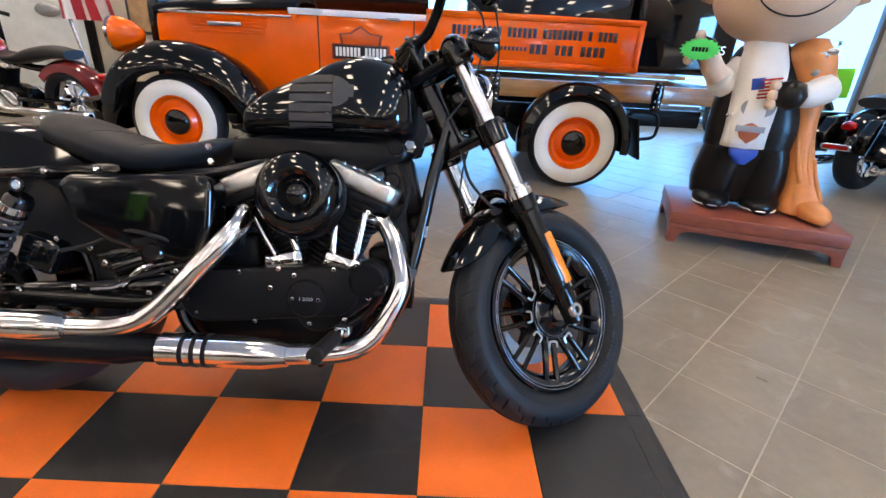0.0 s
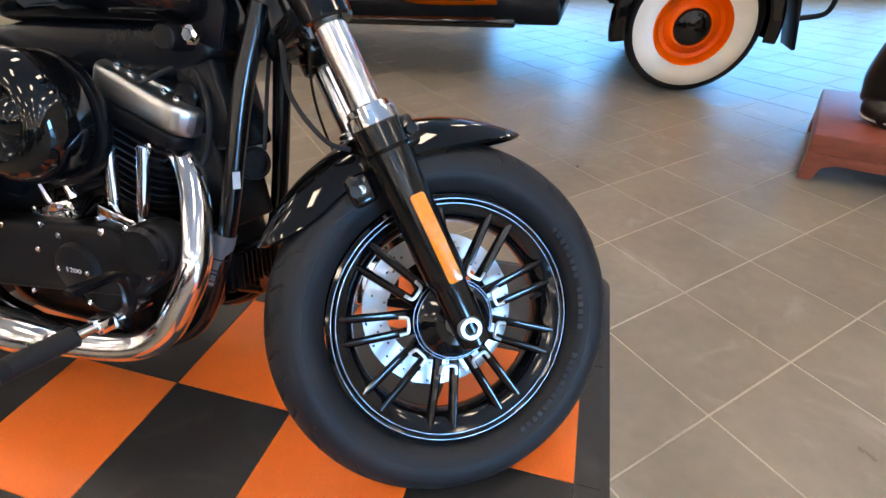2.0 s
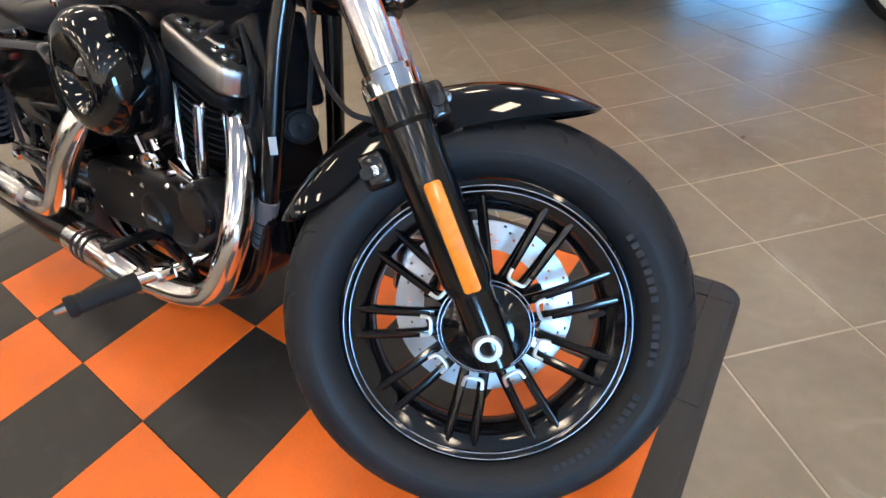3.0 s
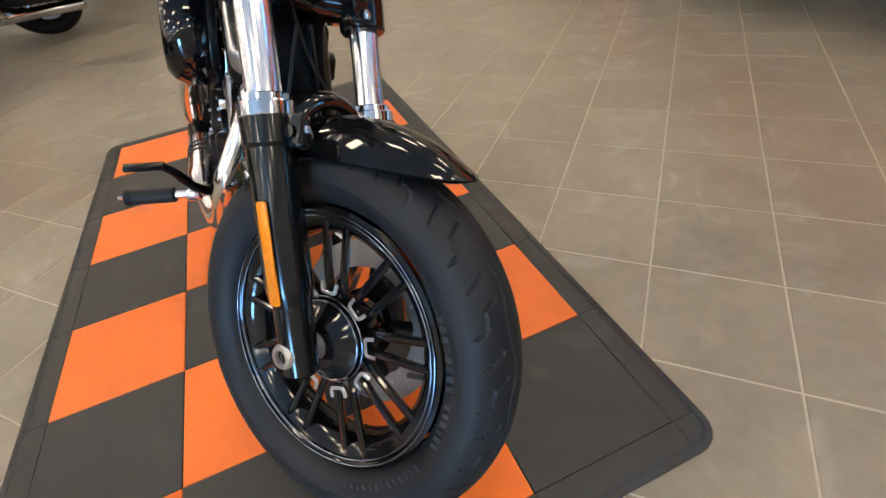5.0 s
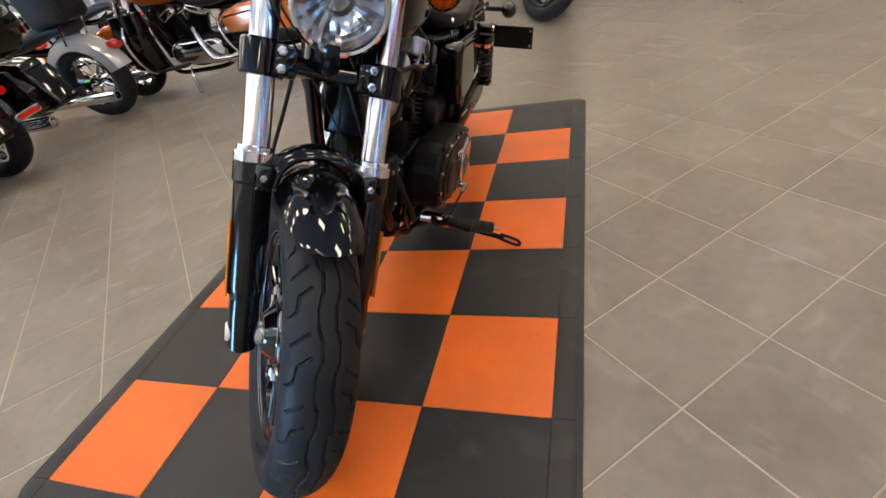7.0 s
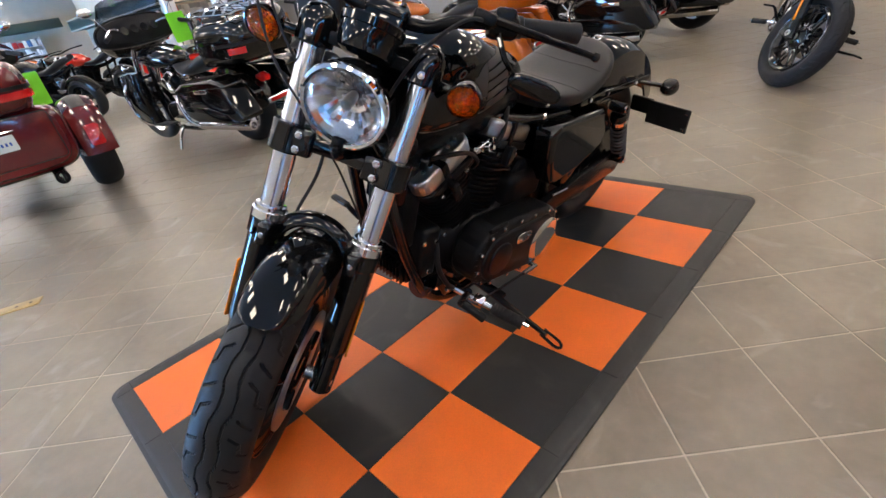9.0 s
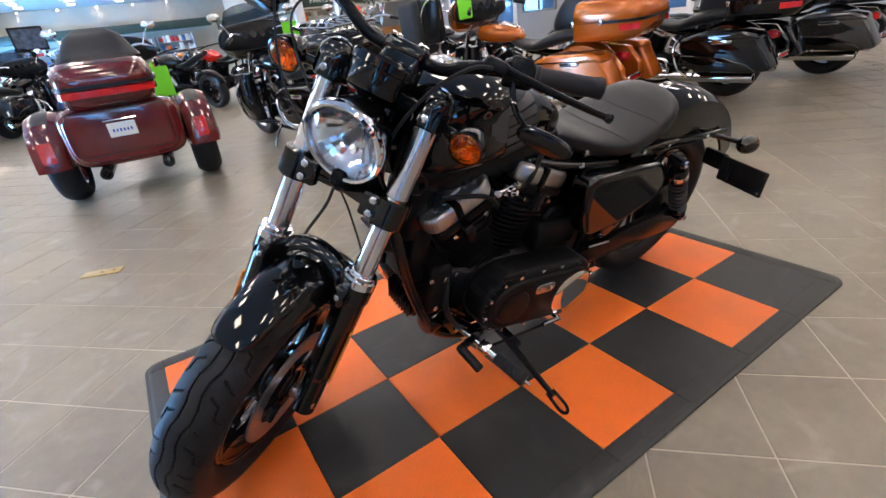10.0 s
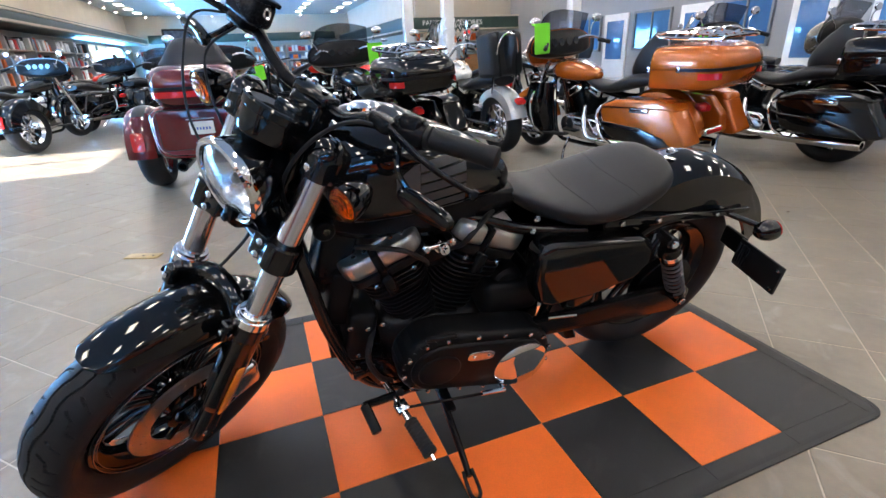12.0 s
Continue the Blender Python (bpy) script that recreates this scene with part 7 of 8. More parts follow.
def cruiser(m, paint, label, bags=False, trunk=False, fairing=False, screen=False, sissy=False, trim=None, trike=False, tag_at=None, paint2=None, rack=True, group="", steer=0, rimmat=None):
    """A large V-twin road machine; origin at the rear tyre's contact, x ahead."""
    trim = trim or CHROME
    rimmat = rimmat or trim
    b = thing("trike" if trike else "motorcycle", m, label, "trike" if trike else "motorcycle", group)
    p2 = paint2 or paint
    WB, R = 1.62, 0.325
    if trike:
        for sg in (-1, 1):
            plain_wheel(b, (0, 0.52 * sg, 0.32), 0.32, 0.21, 0.20, rimmat, 9)
    else:
        plain_wheel(b, (0, 0, R), R, 0.18, 0.20, rimmat, 9)
    plain_wheel(b, (WB, 0, R), R, 0.13, 0.22, rimmat, 9)
    # forks and front guard
    bm = bm_new()
    for sg in (-1, 1):
        rod(bm, (WB, 0.10 * sg, R), (WB - 0.33, 0.10 * sg, 0.96), 0.026, seg=14)
    part("fork", bm, trim, b)
    bm = bm_new()
    fender(bm, (WB, 0, R), R + 0.035, 0.19, 25, 172, crown=0.05, th=0.008, steps=22, skirt=0.05)
    part("front_fender", bm, p2, b)
    # frame
    bm = bm_new()
    for sg in (-1, 1):
        tube(bm, [(WB - 0.36, 0.04 * sg, 0.85), (1.20, 0.10 * sg, 0.50), (1.12, 0.13 * sg, 0.22), (0.90, 0.14 * sg, 0.17), (0.50, 0.14 * sg, 0.19), (0.38, 0.13 * sg, 0.45)], 0.02, 10, 5)
        tube(bm, [(0.55, 0.14 * sg, 0.34), (0.0, 0.14 * sg, R)], 0.025, 10, 3)
    tube(bm, [(WB - 0.38, 0, 0.88), (0.9, 0, 0.74), (0.35, 0, 0.62), (0.0, 0, 0.66)], 0.035, 10, 5)
    part("frame", bm, GLOSS, b)
    engine_block(b, 0.82, 0.34, trim)
    # tank and seat
    bm = bm_new()
    blob(bm, [((0.70, 0, 0.80), 0.05, 0.03, 0.03, 2.4), ((0.78, 0, 0.81), 0.13, 0.07, 0.06, 2.6), ((0.95, 0, 0.84), 0.185, 0.095, 0.09, 2.7), ((1.12, 0, 0.86), 0.175, 0.09, 0.09, 2.7), ((1.24, 0, 0.86), 0.10, 0.05, 0.06, 2.4)], 30, 6)
    tk = part("fuel_tank", bm, paint, b, sharp=60)
    bm = bm_new()
    blob(bm, [((0.76, 0, 0.88), 0.02, 0.008, 0.01, 2.5), ((0.95, 0, 0.938), 0.045, 0.010, 0.02, 2.5), ((1.15, 0, 0.948), 0.04, 0.010, 0.02, 2.5), ((1.22, 0, 0.92), 0.01, 0.006, 0.01, 2.5)], 16, 5)
    part("dash_panel", bm, trim, tk)
    bm = bm_new()
    blob(bm, [((0.80, 0, 0.77), 0.07, 0.02, 0.04, 2.4), ((0.62, 0, 0.72), 0.15, 0.035, 0.05, 2.5), ((0.45, 0, 0.71), 0.185, 0.05, 0.05, 2.5), ((0.30, 0, 0.75), 0.17, 0.065, 0.06, 2.5), ((0.12, 0, 0.78), 0.15, 0.06, 0.06, 2.5), ((-0.10, 0, 0.77), 0.12, 0.04, 0.05, 2.4)], 28, 6)
    part("seat", bm, VINYL, b, "black vinyl two-up seat", sharp=60)
    # rear guard or trike body
    if trike:
        bm = bm_new()
        blob(bm, [((0.42, 0, 0.52), 0.20, 0.16, 0.14, 4), ((0.20, 0, 0.55), 0.30, 0.18, 0.20, 4.5), ((-0.15, 0, 0.56), 0.40, 0.19, 0.26, 5), ((-0.42, 0, 0.56), 0.41, 0.19, 0.27, 5), ((-0.50, 0, 0.56), 0.36, 0.15, 0.22, 5)], 36, 6)
        body = part("rear_body", bm, paint, b, "broad maroon rear body with a boot lid" if paint is MAROON else "broad black rear body", sharp=50)
        bm = bm_new()
        slab(bm, rounded(0.672, 0.332, 0.036), 0.020, Matrix.Translation((-0.494, 0, 0.55)) @ Matrix.Rotation(radians(90), 4, "Z") @ SIDE, 0.002)
        part("lid_gap", bm, PLASTIC, body)
        bm = bm_new()
        slab(bm, rounded(0.66, 0.32, 0.03), 0.016, Matrix.Translation((-0.503, 0, 0.55)) @ Matrix.Rotation(radians(90), 4, "Z") @ SIDE, 0.004)
        lid = part("boot_lid", bm, paint, body)
        bm = bm_new()
        slab(bm, rounded(0.19, 0.105, 0.008), 0.006, Matrix.Translation((-0.518, 0, 0.56)) @ Matrix.Rotation(radians(90), 4, "Z") @ SIDE, 0.001)
        pl = part("number_plate", bm, WHITEPAINT, lid, "white plate with unreadable blue print")
        bm = bm_new()
        for k in range(6):
            box(bm, (0.003, 0.012, 0.022), (-0.5225, -0.06 + 0.024 * k, 0.555), 0)
        part("plate_print", bm, BLUECLOTH, pl)
        bm = bm_new()
        rod(bm, (-0.52, -0.11, 0.632), (-0.52, 0.11, 0.632), 0.008, seg=8)
        part("plate_lamp", bm, CHROME, pl)
        for sg in (-1, 1):
            bm = bm_new()
            fender(bm, (0.0, 0.54 * sg, 0.33), 0.40, 0.27, 5, 182, crown=0.05, th=0.012, steps=28, skirt=0.10)
            fd = part("rear_fender", bm, paint, b)
            bm = bm_new()
            slab(bm, rounded(0.16, 0.10, 0.02), 0.02, along(V(-0.395, 0.54 * sg, 0.46), V(-1, 0, 0.2), "Y") @ Matrix.Rotation(radians(90), 4, "Z"), 0.006)
            part("tail_lamp", bm, REDLENS, fd, "red tail lamp")
            bm = bm_new()
            fender(bm, (0.0, 0.54 * sg, 0.33), 0.404, 0.17, 60, 125, crown=0.03, th=0.008, steps=12, skirt=0.0)
            part("fender_pad", bm, VINYL, fd, "black fender pad")
            bm = bm_new()
            lathe(bm, [(0.03, 0), (0.045, 0), (0.045, 0.5), (0.03, 0.5), (0.03, 0.4)], along(V(-0.02, 0.22 * sg, 0.25), V(-1, 0, 0)), 20, closed=True)
            part("tailpipe", bm, SATIN, b)
    else:
        bm = bm_new()
        fender(bm, (0, 0, R), R + 0.07, 0.23, 40, 168, crown=0.05, th=0.008, steps=26, skirt=0.06)
        part("rear_fender", bm, p2, b)
        bm = bm_new()
        blob(bm, [((-0.33, 0, 0.58), 0.045, 0.03, 0.03, 2.4), ((-0.38, 0, 0.575), 0.055, 0.04, 0.04, 2.4), ((-0.42, 0, 0.57), 0.035, 0.025, 0.025, 2.4)], 18, 4)
        part("tail_lamp", bm, REDLENS, b, "red tail lamp")
        for sg in (-1, 1):
            bm = bm_new()
            lathe(bm, [(0, 0), (0.035, 0), (0.045, 0.06), (0.047, 0.75), (0.042, 0.80), (0.030, 0.80), (0.03, 0.7), (0, 0.7)], along(V(0.45, 0.26 * sg, 0.245), V(-1, 0, -0.01)), 20)
            part("muffler", bm, trim, b, "chrome muffler" if trim is CHROME else "")
            bm = bm_new()
            tube(bm, [(0.95 if sg < 0 else 0.75, 0.12 * sg, 0.52), (1.02 if sg < 0 else 0.7, 0.20 * sg, 0.42), (0.95 if sg < 0 else 0.62, 0.25 * sg, 0.27), (0.46, 0.26 * sg, 0.245)], 0.024, 12, 6)
            part("header_pipe", bm, trim, b)
    if bags:
        for sg in (-1, 1):
            bm = bm_new()
            y = 0.345 * sg
            slab(bm, [(0.265, 0.50), (0.285, 0.58), (0.20, 0.625), (-0.30, 0.640), (-0.40, 0.625), (-0.545, 0.350), (-0.50, 0.325), (0.10, 0.345), (0.215, 0.40)], 0.222, at_y(y), 0.026, 4)
            bag = part("saddlebag", bm, p2, b, sharp=60)
            bm = bm_new()
            slab(bm, [(0.288, 0.578), (0.272, 0.616), (0.12, 0.668), (-0.28, 0.676), (-0.395, 0.648), (-0.428, 0.592)], 0.230, at_y(y), 0.030, 5)
            part("bag_lid", bm, paint, bag, sharp=60)
            bm = bm_new()
            slab(bm, [(0.268, 0.490), (0.205, 0.370), (0.10, 0.334), (-0.455, 0.316), (-0.36, 0.400), (-0.14, 0.462)], 0.232, at_y(y), 0.020, 3)
            part("bag_base", bm, GLOSS, bag, "gloss black lower half", sharp=60)
            bm = bm_new()
            slab(bm, rounded(0.18, 0.035, 0.012), 0.015, at_y(0.462 * sg) @ Matrix.Translation((-0.12, 0.59, 0)), 0.005)
            part("latch", bm, CHROME, bag)
            bm = bm_new()
            tube(bm, [(0.36, 0.16 * sg, 0.62), (0.35, 0.40 * sg, 0.55), (0.28, 0.44 * sg, 0.36), (0.20, 0.40 * sg, 0.28)], 0.014, 10, 5)
            part("guard_rail", bm, CHROME, b)
    if bags:
        # painted filler panels, lamp bar and marker between the bags
        bm = bm_new()
        for sg in (-1, 1):
            slab(bm, [(-0.15, 0.66), (-0.34, 0.64), (-0.46, 0.50), (-0.47, 0.36), (-0.38, 0.34), (-0.15, 0.40)], 0.10, at_y(0.165 * sg), 0.015, 3)
        pieces("filler_panel", bm, p2, b, "painted filler panel beside the tail lamp")
        bm = bm_new()
        slab(bm, rounded(0.24, 0.055, 0.025), 0.04, Matrix.Translation((-0.47, 0, 0.40)) @ Matrix.Rotation(radians(90), 4, "Z") @ SIDE, 0.012, 3)
        mk = part("marker_bar", bm, CHROME, b)
        bm = bm_new()
        slab(bm, rounded(0.20, 0.034, 0.016), 0.02, Matrix.Translation((-0.485, 0, 0.40)) @ Matrix.Rotation(radians(90), 4, "Z") @ SIDE, 0.006, 2)
        part("marker_lens", bm, REDLENS, mk, "long red marker lens")
    if trunk:
        bm = bm_new()
        loft(bm, [trunk_ring(z, k, dx) for z, k, dx in ((0.728, 0.70, 0.06), (0.736, 0.84, 0.05), (0.752, 0.91, 0.04), (0.79, 0.955, 0.022), (0.84, 0.985, 0.008), (0.884, 1.0, 0.0))])
        tp = part("trunk", bm, p2, b, sharp=60)
        bm = bm_new()
        loft(bm, [trunk_ring(z, k, dx) for z, k, dx in ((0.888, 1.0, 0), (0.900, 1.008, 0), (0.940, 1.004, 0), (0.980, 0.975, 0.004), (1.010, 0.935, 0.010), (1.034, 0.87, 0.018), (1.048, 0.78, 0.026), (1.060, 0.55, 0.03), (1.066, 0.2, 0.03))])
        part("trunk_lid", bm, paint, tp, sharp=60)
        bm = bm_new()
        for x in (-0.08, -0.34):
            for sg in (-1, 1):
                box(bm, (0.030, 0.016, 0.044), (x, 0.328 * sg, 0.888), 0.005, 2)
        pieces("trunk_clamp", bm, CHROME, tp, "small chrome trunk clamp")
        bm = bm_new()
        for first, span in ((102, 156),) if trike else ((106, 40), (214, 40)):
            rings = []
            for q in range(31):
                a = radians(first + span * q / 30)
                c = V(-0.22 - 0.400 * abs(math.cos(a)) ** 0.42, math.copysign(0.324 * abs(math.sin(a)) ** 0.42, math.sin(a)), 0.915)
                n = V(math.cos(a), math.sin(a), 0)
                rings.append([c, c + n * 0.008, c + n * 0.008 + V(0, 0, 0.046), c + V(0, 0, 0.046)])
            loft(bm, rings)
        bm.transform(Matrix.Translation((-0.04, 0, -0.10)))
        pieces("tail_strip", bm, REDLENS, tp, "red wrap-round lamp")
        bm = bm_new()
        rings = []
        for q in range(37):
            a = radians(92 + 176 * q / 36)
            c = V(-0.26 - 0.400 * abs(math.cos(a)) ** 0.42, math.copysign(0.325 * abs(math.sin(a)) ** 0.42, math.sin(a)), 0.874)
            n = V(math.cos(a), math.sin(a), 0)
            rings.append([c, c + n * 0.007, c + n * 0.007 + V(0, 0, 0.022), c + V(0, 0, 0.022)])
        loft(bm, rings)
        part("lid_seal", bm, PLASTIC, tp, "dark seam under the lid")
        bm = bm_new()
        blob(bm, [((0.11, 0, 0.84), 0.22, 0.06, 0.05, 3), ((0.12, 0, 0.98), 0.23, 0.080, 0.07, 3), ((0.08, 0, 1.13), 0.19, 0.065, 0.06, 3), ((0.03, 0, 1.25), 0.12, 0.040, 0.035, 2.5)], 24, 5, axis="z")
        bm.transform(Matrix.Translation((-0.04, 0, -0.10)))
        part("backrest", bm, VINYL, tp, "padded black backrest", sharp=60)
        if rack:
            bm = bm_new()
            hoop = [(-0.06, -0.22, 1.20), (-0.04, -0.20, 1.23), (-0.04, 0.20, 1.23), (-0.06, 0.22, 1.20), (-0.50, 0.22, 1.17), (-0.54, 0.18, 1.18), (-0.54, -0.18, 1.18), (-0.50, -0.22, 1.17), (-0.06, -0.22, 1.20)]
            tube(bm, hoop, 0.011, 8, 4)
            for k in range(4):
                yy = -0.15 + 0.10 * k
                tube(bm, [(-0.05, yy, 1.23), (-0.30, yy, 1.21), (-0.53, yy, 1.18)], 0.009, 8, 3)
            for x in (-0.16, -0.30, -0.44):
                tube(bm, [(x, -0.22, 1.185), (x, -0.13, 1.235), (x, 0.13, 1.235), (x, 0.22, 1.185)], 0.009, 8, 4)
            for x in (-0.12, -0.45):
                for yy in (-0.22, 0.22):
                    rod(bm, (x, yy, 1.19), (x, yy * 0.95, 1.06), 0.010, seg=8)
            bm.transform(Matrix.Translation((-0.04, 0, -0.086)))
            part("luggage_rack", bm, CHROME, tp, "chrome luggage rack")
        else:
            bm = bm_new()
            blob(bm, [((-0.14, 0, 1.06), 0.13, 0.29, 0.29, 3.2), ((-0.12, 0, 1.12), 0.10, 0.25, 0.25, 3.0), ((-0.07, 0, 1.22), 0.075, 0.19, 0.19, 2.8), ((-0.05, 0, 1.27), 0.04, 0.12, 0.12, 2.6)], 28, 5, axis="z")
            part("trunk_pad", bm, VINYL, tp, "matt black sloping pad on the trunk", sharp=60)
    if sissy:
        bm = bm_new()
        blob(bm, [((-0.12, 0, 0.90), 0.14, 0.03, 0.03, 3), ((-0.15, 0, 1.05), 0.16, 0.04, 0.03, 3.5), ((-0.18, 0, 1.20), 0.14, 0.03, 0.03, 3)], 22, 5, axis="z")
        part("backrest", bm, VINYL, b, "black sissy bar pad")
        bm = bm_new()
        tube(bm, [(-0.05, -0.13, 0.65), (-0.18, -0.12, 1.10), (-0.20, 0, 1.22), (-0.18, 0.12, 1.10), (-0.05, 0.13, 0.65)], 0.010, 8, 6)
        part("sissy_bar", bm, trim, b)
    # bars, lamp, fairing
    bm = bm_new()
    bar = [(1.22, 0.06, 1.02), (1.20, 0.16, 1.12), (1.12, 0.30, 1.15), (0.98, 0.44, 1.08)]
    tube(bm, [(x, -y, z) for x, y, z in bar[::-1]] + bar, 0.013, 10, 5)
    hb = part("handlebar", bm, trim, b)
    for sg in (-1, 1):
        bm = bm_new()
        rod(bm, (1.06, 0.35 * sg, 1.115), (0.98, 0.445 * sg, 1.075), 0.020, seg=12)
        part("grip", bm, GRIP, hb)
        bm = bm_new()
        tube(bm, [(1.14, 0.32 * sg, 1.15), (1.16, 0.36 * sg, 1.24), (1.15, 0.40 * sg, 1.29)], 0.006, 6, 4)
        slab(bm, oval(0.065, 0.040), 0.02, along(V(1.15, 0.42 * sg, 1.32), V(-1, 0, 0.1)), 0.006)
        part("mirror", bm, trim, hb)
        bm = bm_new()
        lathe(bm, [(0, -0.05), (0.025, -0.03), (0.035, 0), (0, 0.01)], along(V(1.36, 0.23 * sg, 0.80), V(1, 0, 0)), 16)
        ts = part("turn_signal", bm, trim, b)
        bm = bm_new()
        lathe(bm, [(0.034, 0), (0.025, 0.015), (0, 0.02)], along(V(1.36, 0.23 * sg, 0.80), V(1, 0, 0)), 16)
        part("lens", bm, AMBER, ts)
    if fairing:
        bm = bm_new()
        blob(bm, [((1.50, 0, 1.02), 0.10, 0.06, 0.10, 2.4), ((1.44, 0, 1.04), 0.28, 0.14, 0.16, 2.6), ((1.34, 0, 1.06), 0.36, 0.18, 0.15, 2.6), ((1.22, 0, 1.07), 0.41, 0.17, 0.09, 2.6)], 32, 6)
        fr = part("fairing", bm, paint, b, "bat-wing front fairing", sharp=60)
        bm = bm_new()
        lathe(bm, [(0, -0.02), (0.09, -0.02), (0.10, 0.0), (0.095, 0.02), (0.07, 0.03), (0, 0.04)], along(V(1.50, 0, 1.0), V(1, 0, -0.1)), 28)
        part("headlamp", bm, CHROME, fr)
        bm = bm_new()
        blob(bm, [((1.26, 0, 1.07), 0.40, 0.172, 0.095, 2.6), ((1.235, 0, 1.07), 0.418, 0.176, 0.098, 2.6), ((1.20, 0, 1.06), 0.36, 0.15, 0.08, 2.6), ((1.17, 0, 1.05), 0.24, 0.10, 0.05, 2.6)], 32, 5)
        part("inner_fairing", bm, PLASTIC, fr, "black inner fairing with dials", sharp=60)
        bm = bm_new()
        for q in range(4):
            rod(bm, (1.18, -0.15 + 0.10 * q, 1.12), (1.165, -0.15 + 0.10 * q, 1.122), 0.038, seg=18)
        pieces("dial", bm, surface("dark_dial", (0.01, 0.011, 0.013), 0.05, vary=0.2), fr)
        if not trike:
            bm = bm_new()
            rings = []
            for q in range(13):
                u = -1 + q / 6
                x = 1.36 - 0.10 * u * u
                rings.append([V(x, 0.34 * u, 1.20), V(x - 0.10, 0.30 * u, 1.42 - 0.06 * u * u), V(x - 0.106, 0.30 * u, 1.42 - 0.06 * u * u), V(x - 0.006, 0.34 * u, 1.20)])
            loft(bm, rings)
            part("windscreen", bm, SMOKE, fr, "smoked windscreen")
    else:
        bm = bm_new()
        lathe(bm, [(0, -0.12), (0.05, -0.10), (0.085, -0.04), (0.09, 0.0), (0.08, 0.02), (0, 0.03)], along(V(1.38, 0, 0.88), V(1, 0, -0.05)), 28)
        part("headlamp", bm, trim, b)
    if screen:
        bm = bm_new()
        rings = []
        for q in range(13):
            u = -1 + q / 6
            x = 1.42 - 0.14 * u * u
            rings.append([V(x, 0.30 * u, 0.90), V(x - 0.12, 0.33 * u, 1.15), V(x - 0.24, 0.24 * u, 1.46 - 0.05 * u * u), V(x - 0.246, 0.24 * u, 1.46 - 0.05 * u * u), V(x - 0.126, 0.33 * u, 1.15), V(x - 0.006, 0.30 * u, 0.90)])
        loft(bm, rings)
        part("windscreen", bm, GLASS, b, "tall clear windscreen").visible_shadow = False
    # floorboards, side stand
    for sg in (-1, 1):
        bm = bm_new()
        box(bm, (0.30, 0.10, 0.02), (1.02, 0.27 * sg, 0.26), 0.008)
        part("floorboard", bm, GRIP, b)
    if fairing and bags:
        for sg in (-1, 1):
            bm = bm_new()
            tube(bm, [(1.22, 0.08 * sg, 0.70), (1.24, 0.36 * sg, 0.66), (1.24, 0.40 * sg, 0.45), (1.20, 0.34 * sg, 0.28), (1.18, 0.12 * sg, 0.24)], 0.016, 10, 5)
            part("crash_bar", bm, trim, b)
            bm = bm_new()
            blob(bm, [((1.22, 0.24 * sg, 0.26), 0.13, 0.06, 0.05, 3), ((1.24, 0.28 * sg, 0.50), 0.17, 0.10, 0.07, 3), ((1.22, 0.27 * sg, 0.76), 0.15, 0.07, 0.06, 3)], 20, 4, axis="z")
            bm.transform(Matrix())
            part("leg_fairing", bm, GLOSS, b)
    if not trike:
        bm = bm_new()
        tube(bm, [(0.95, 0.14, 0.20), (0.90, 0.26, 0.10), (0.84, 0.34, 0.012)], 0.012, 8, 4)
        box(bm, (0.07, 0.05, 0.008), (0.83, 0.345, 0.006), 0.002)
        part("side_stand", bm, trim, b)
    if tag_at:
        price_tag(tag_at, m)
    return b


def at(x, y, az, lean=0):
    return pose(x, y, 0.002, 0, 0, az) @ Matrix.Rotation(radians(-lean), 4, "X")


cruiser(at(-0.165, -3.18, -94), MAROON, "maroon three-wheeled touring trike parked with its boot to the aisle", trunk=True, fairing=True, trike=True, tag_at=(0.62, -0.36, 0.80), rack=False)
cruiser(at(-1.93, -2.80, -78, 3), GLOSS, "gloss black touring motorcycle with trunk and chrome luggage rack", bags=True, trunk=True, fairing=True, tag_at=(1.05, -0.33, 1.05))
cruiser(at(-3.10, -2.90, -84, 3), surface("pearl_white_paint", (0.72, 0.68, 0.62), 0.15, vary=0.05, coat=1.0), "pearl white cruiser with a black sissy bar and luggage", sissy=True, screen=True, paint2=surface("silver_paint", (0.55, 0.54, 0.53), 0.2, 0.4, vary=0.05, coat=1.0))
cruiser(at(-3.90, -1.42, -80, 3), AMBERPAINT, "amber orange touring motorcycle with trunk, rack and saddlebags", bags=True, trunk=True, fairing=True, tag_at=(1.05, 0.42, 1.17))
cruiser(at(-5.35, -0.87, -85, 3), GLOSS, "gloss black touring motorcycle with chrome exhausts beside the orange one", bags=True, trunk=True, fairing=True, screen=False, tag_at=(1.00, 0.50, 1.02))
cruiser(at(-6.85, -0.60, -86, 3), surface("charcoal_paint", (0.02, 0.018, 0.018), 0.12, vary=0.2, coat=1.0), "charcoal touring motorcycle at the end of the row", bags=True, trunk=True, fairing=True)
bagbox = thing("luggage_bag", at(-3.10, -2.90, -84, 3) @ Matrix.Translation((-0.02, 0, 0.80)), "square black nylon luggage bag strapped on a seat", "bag")
bm = bm_new()
box(bm, (0.30, 0.40, 0.42), Matrix.Translation((0, 0, 0.22)) @ Matrix.Rotation(radians(4), 4, "Y"), 0.05, 4)
part("bag_body", bm, surface("black_nylon", (0.012, 0.012, 0.013), 0.7, vary=0.3, bump=0.003, bscale=20), bagbox)
bm = bm_new()
box(bm, (0.316, 0.03, 0.43), Matrix.Translation((0, 0.10, 0.22)) @ Matrix.Rotation(radians(4), 4, "Y"), 0.01)
box(bm, (0.316, 0.03, 0.43), Matrix.Translation((0, -0.10, 0.22)) @ Matrix.Rotation(radians(4), 4, "Y"), 0.01)
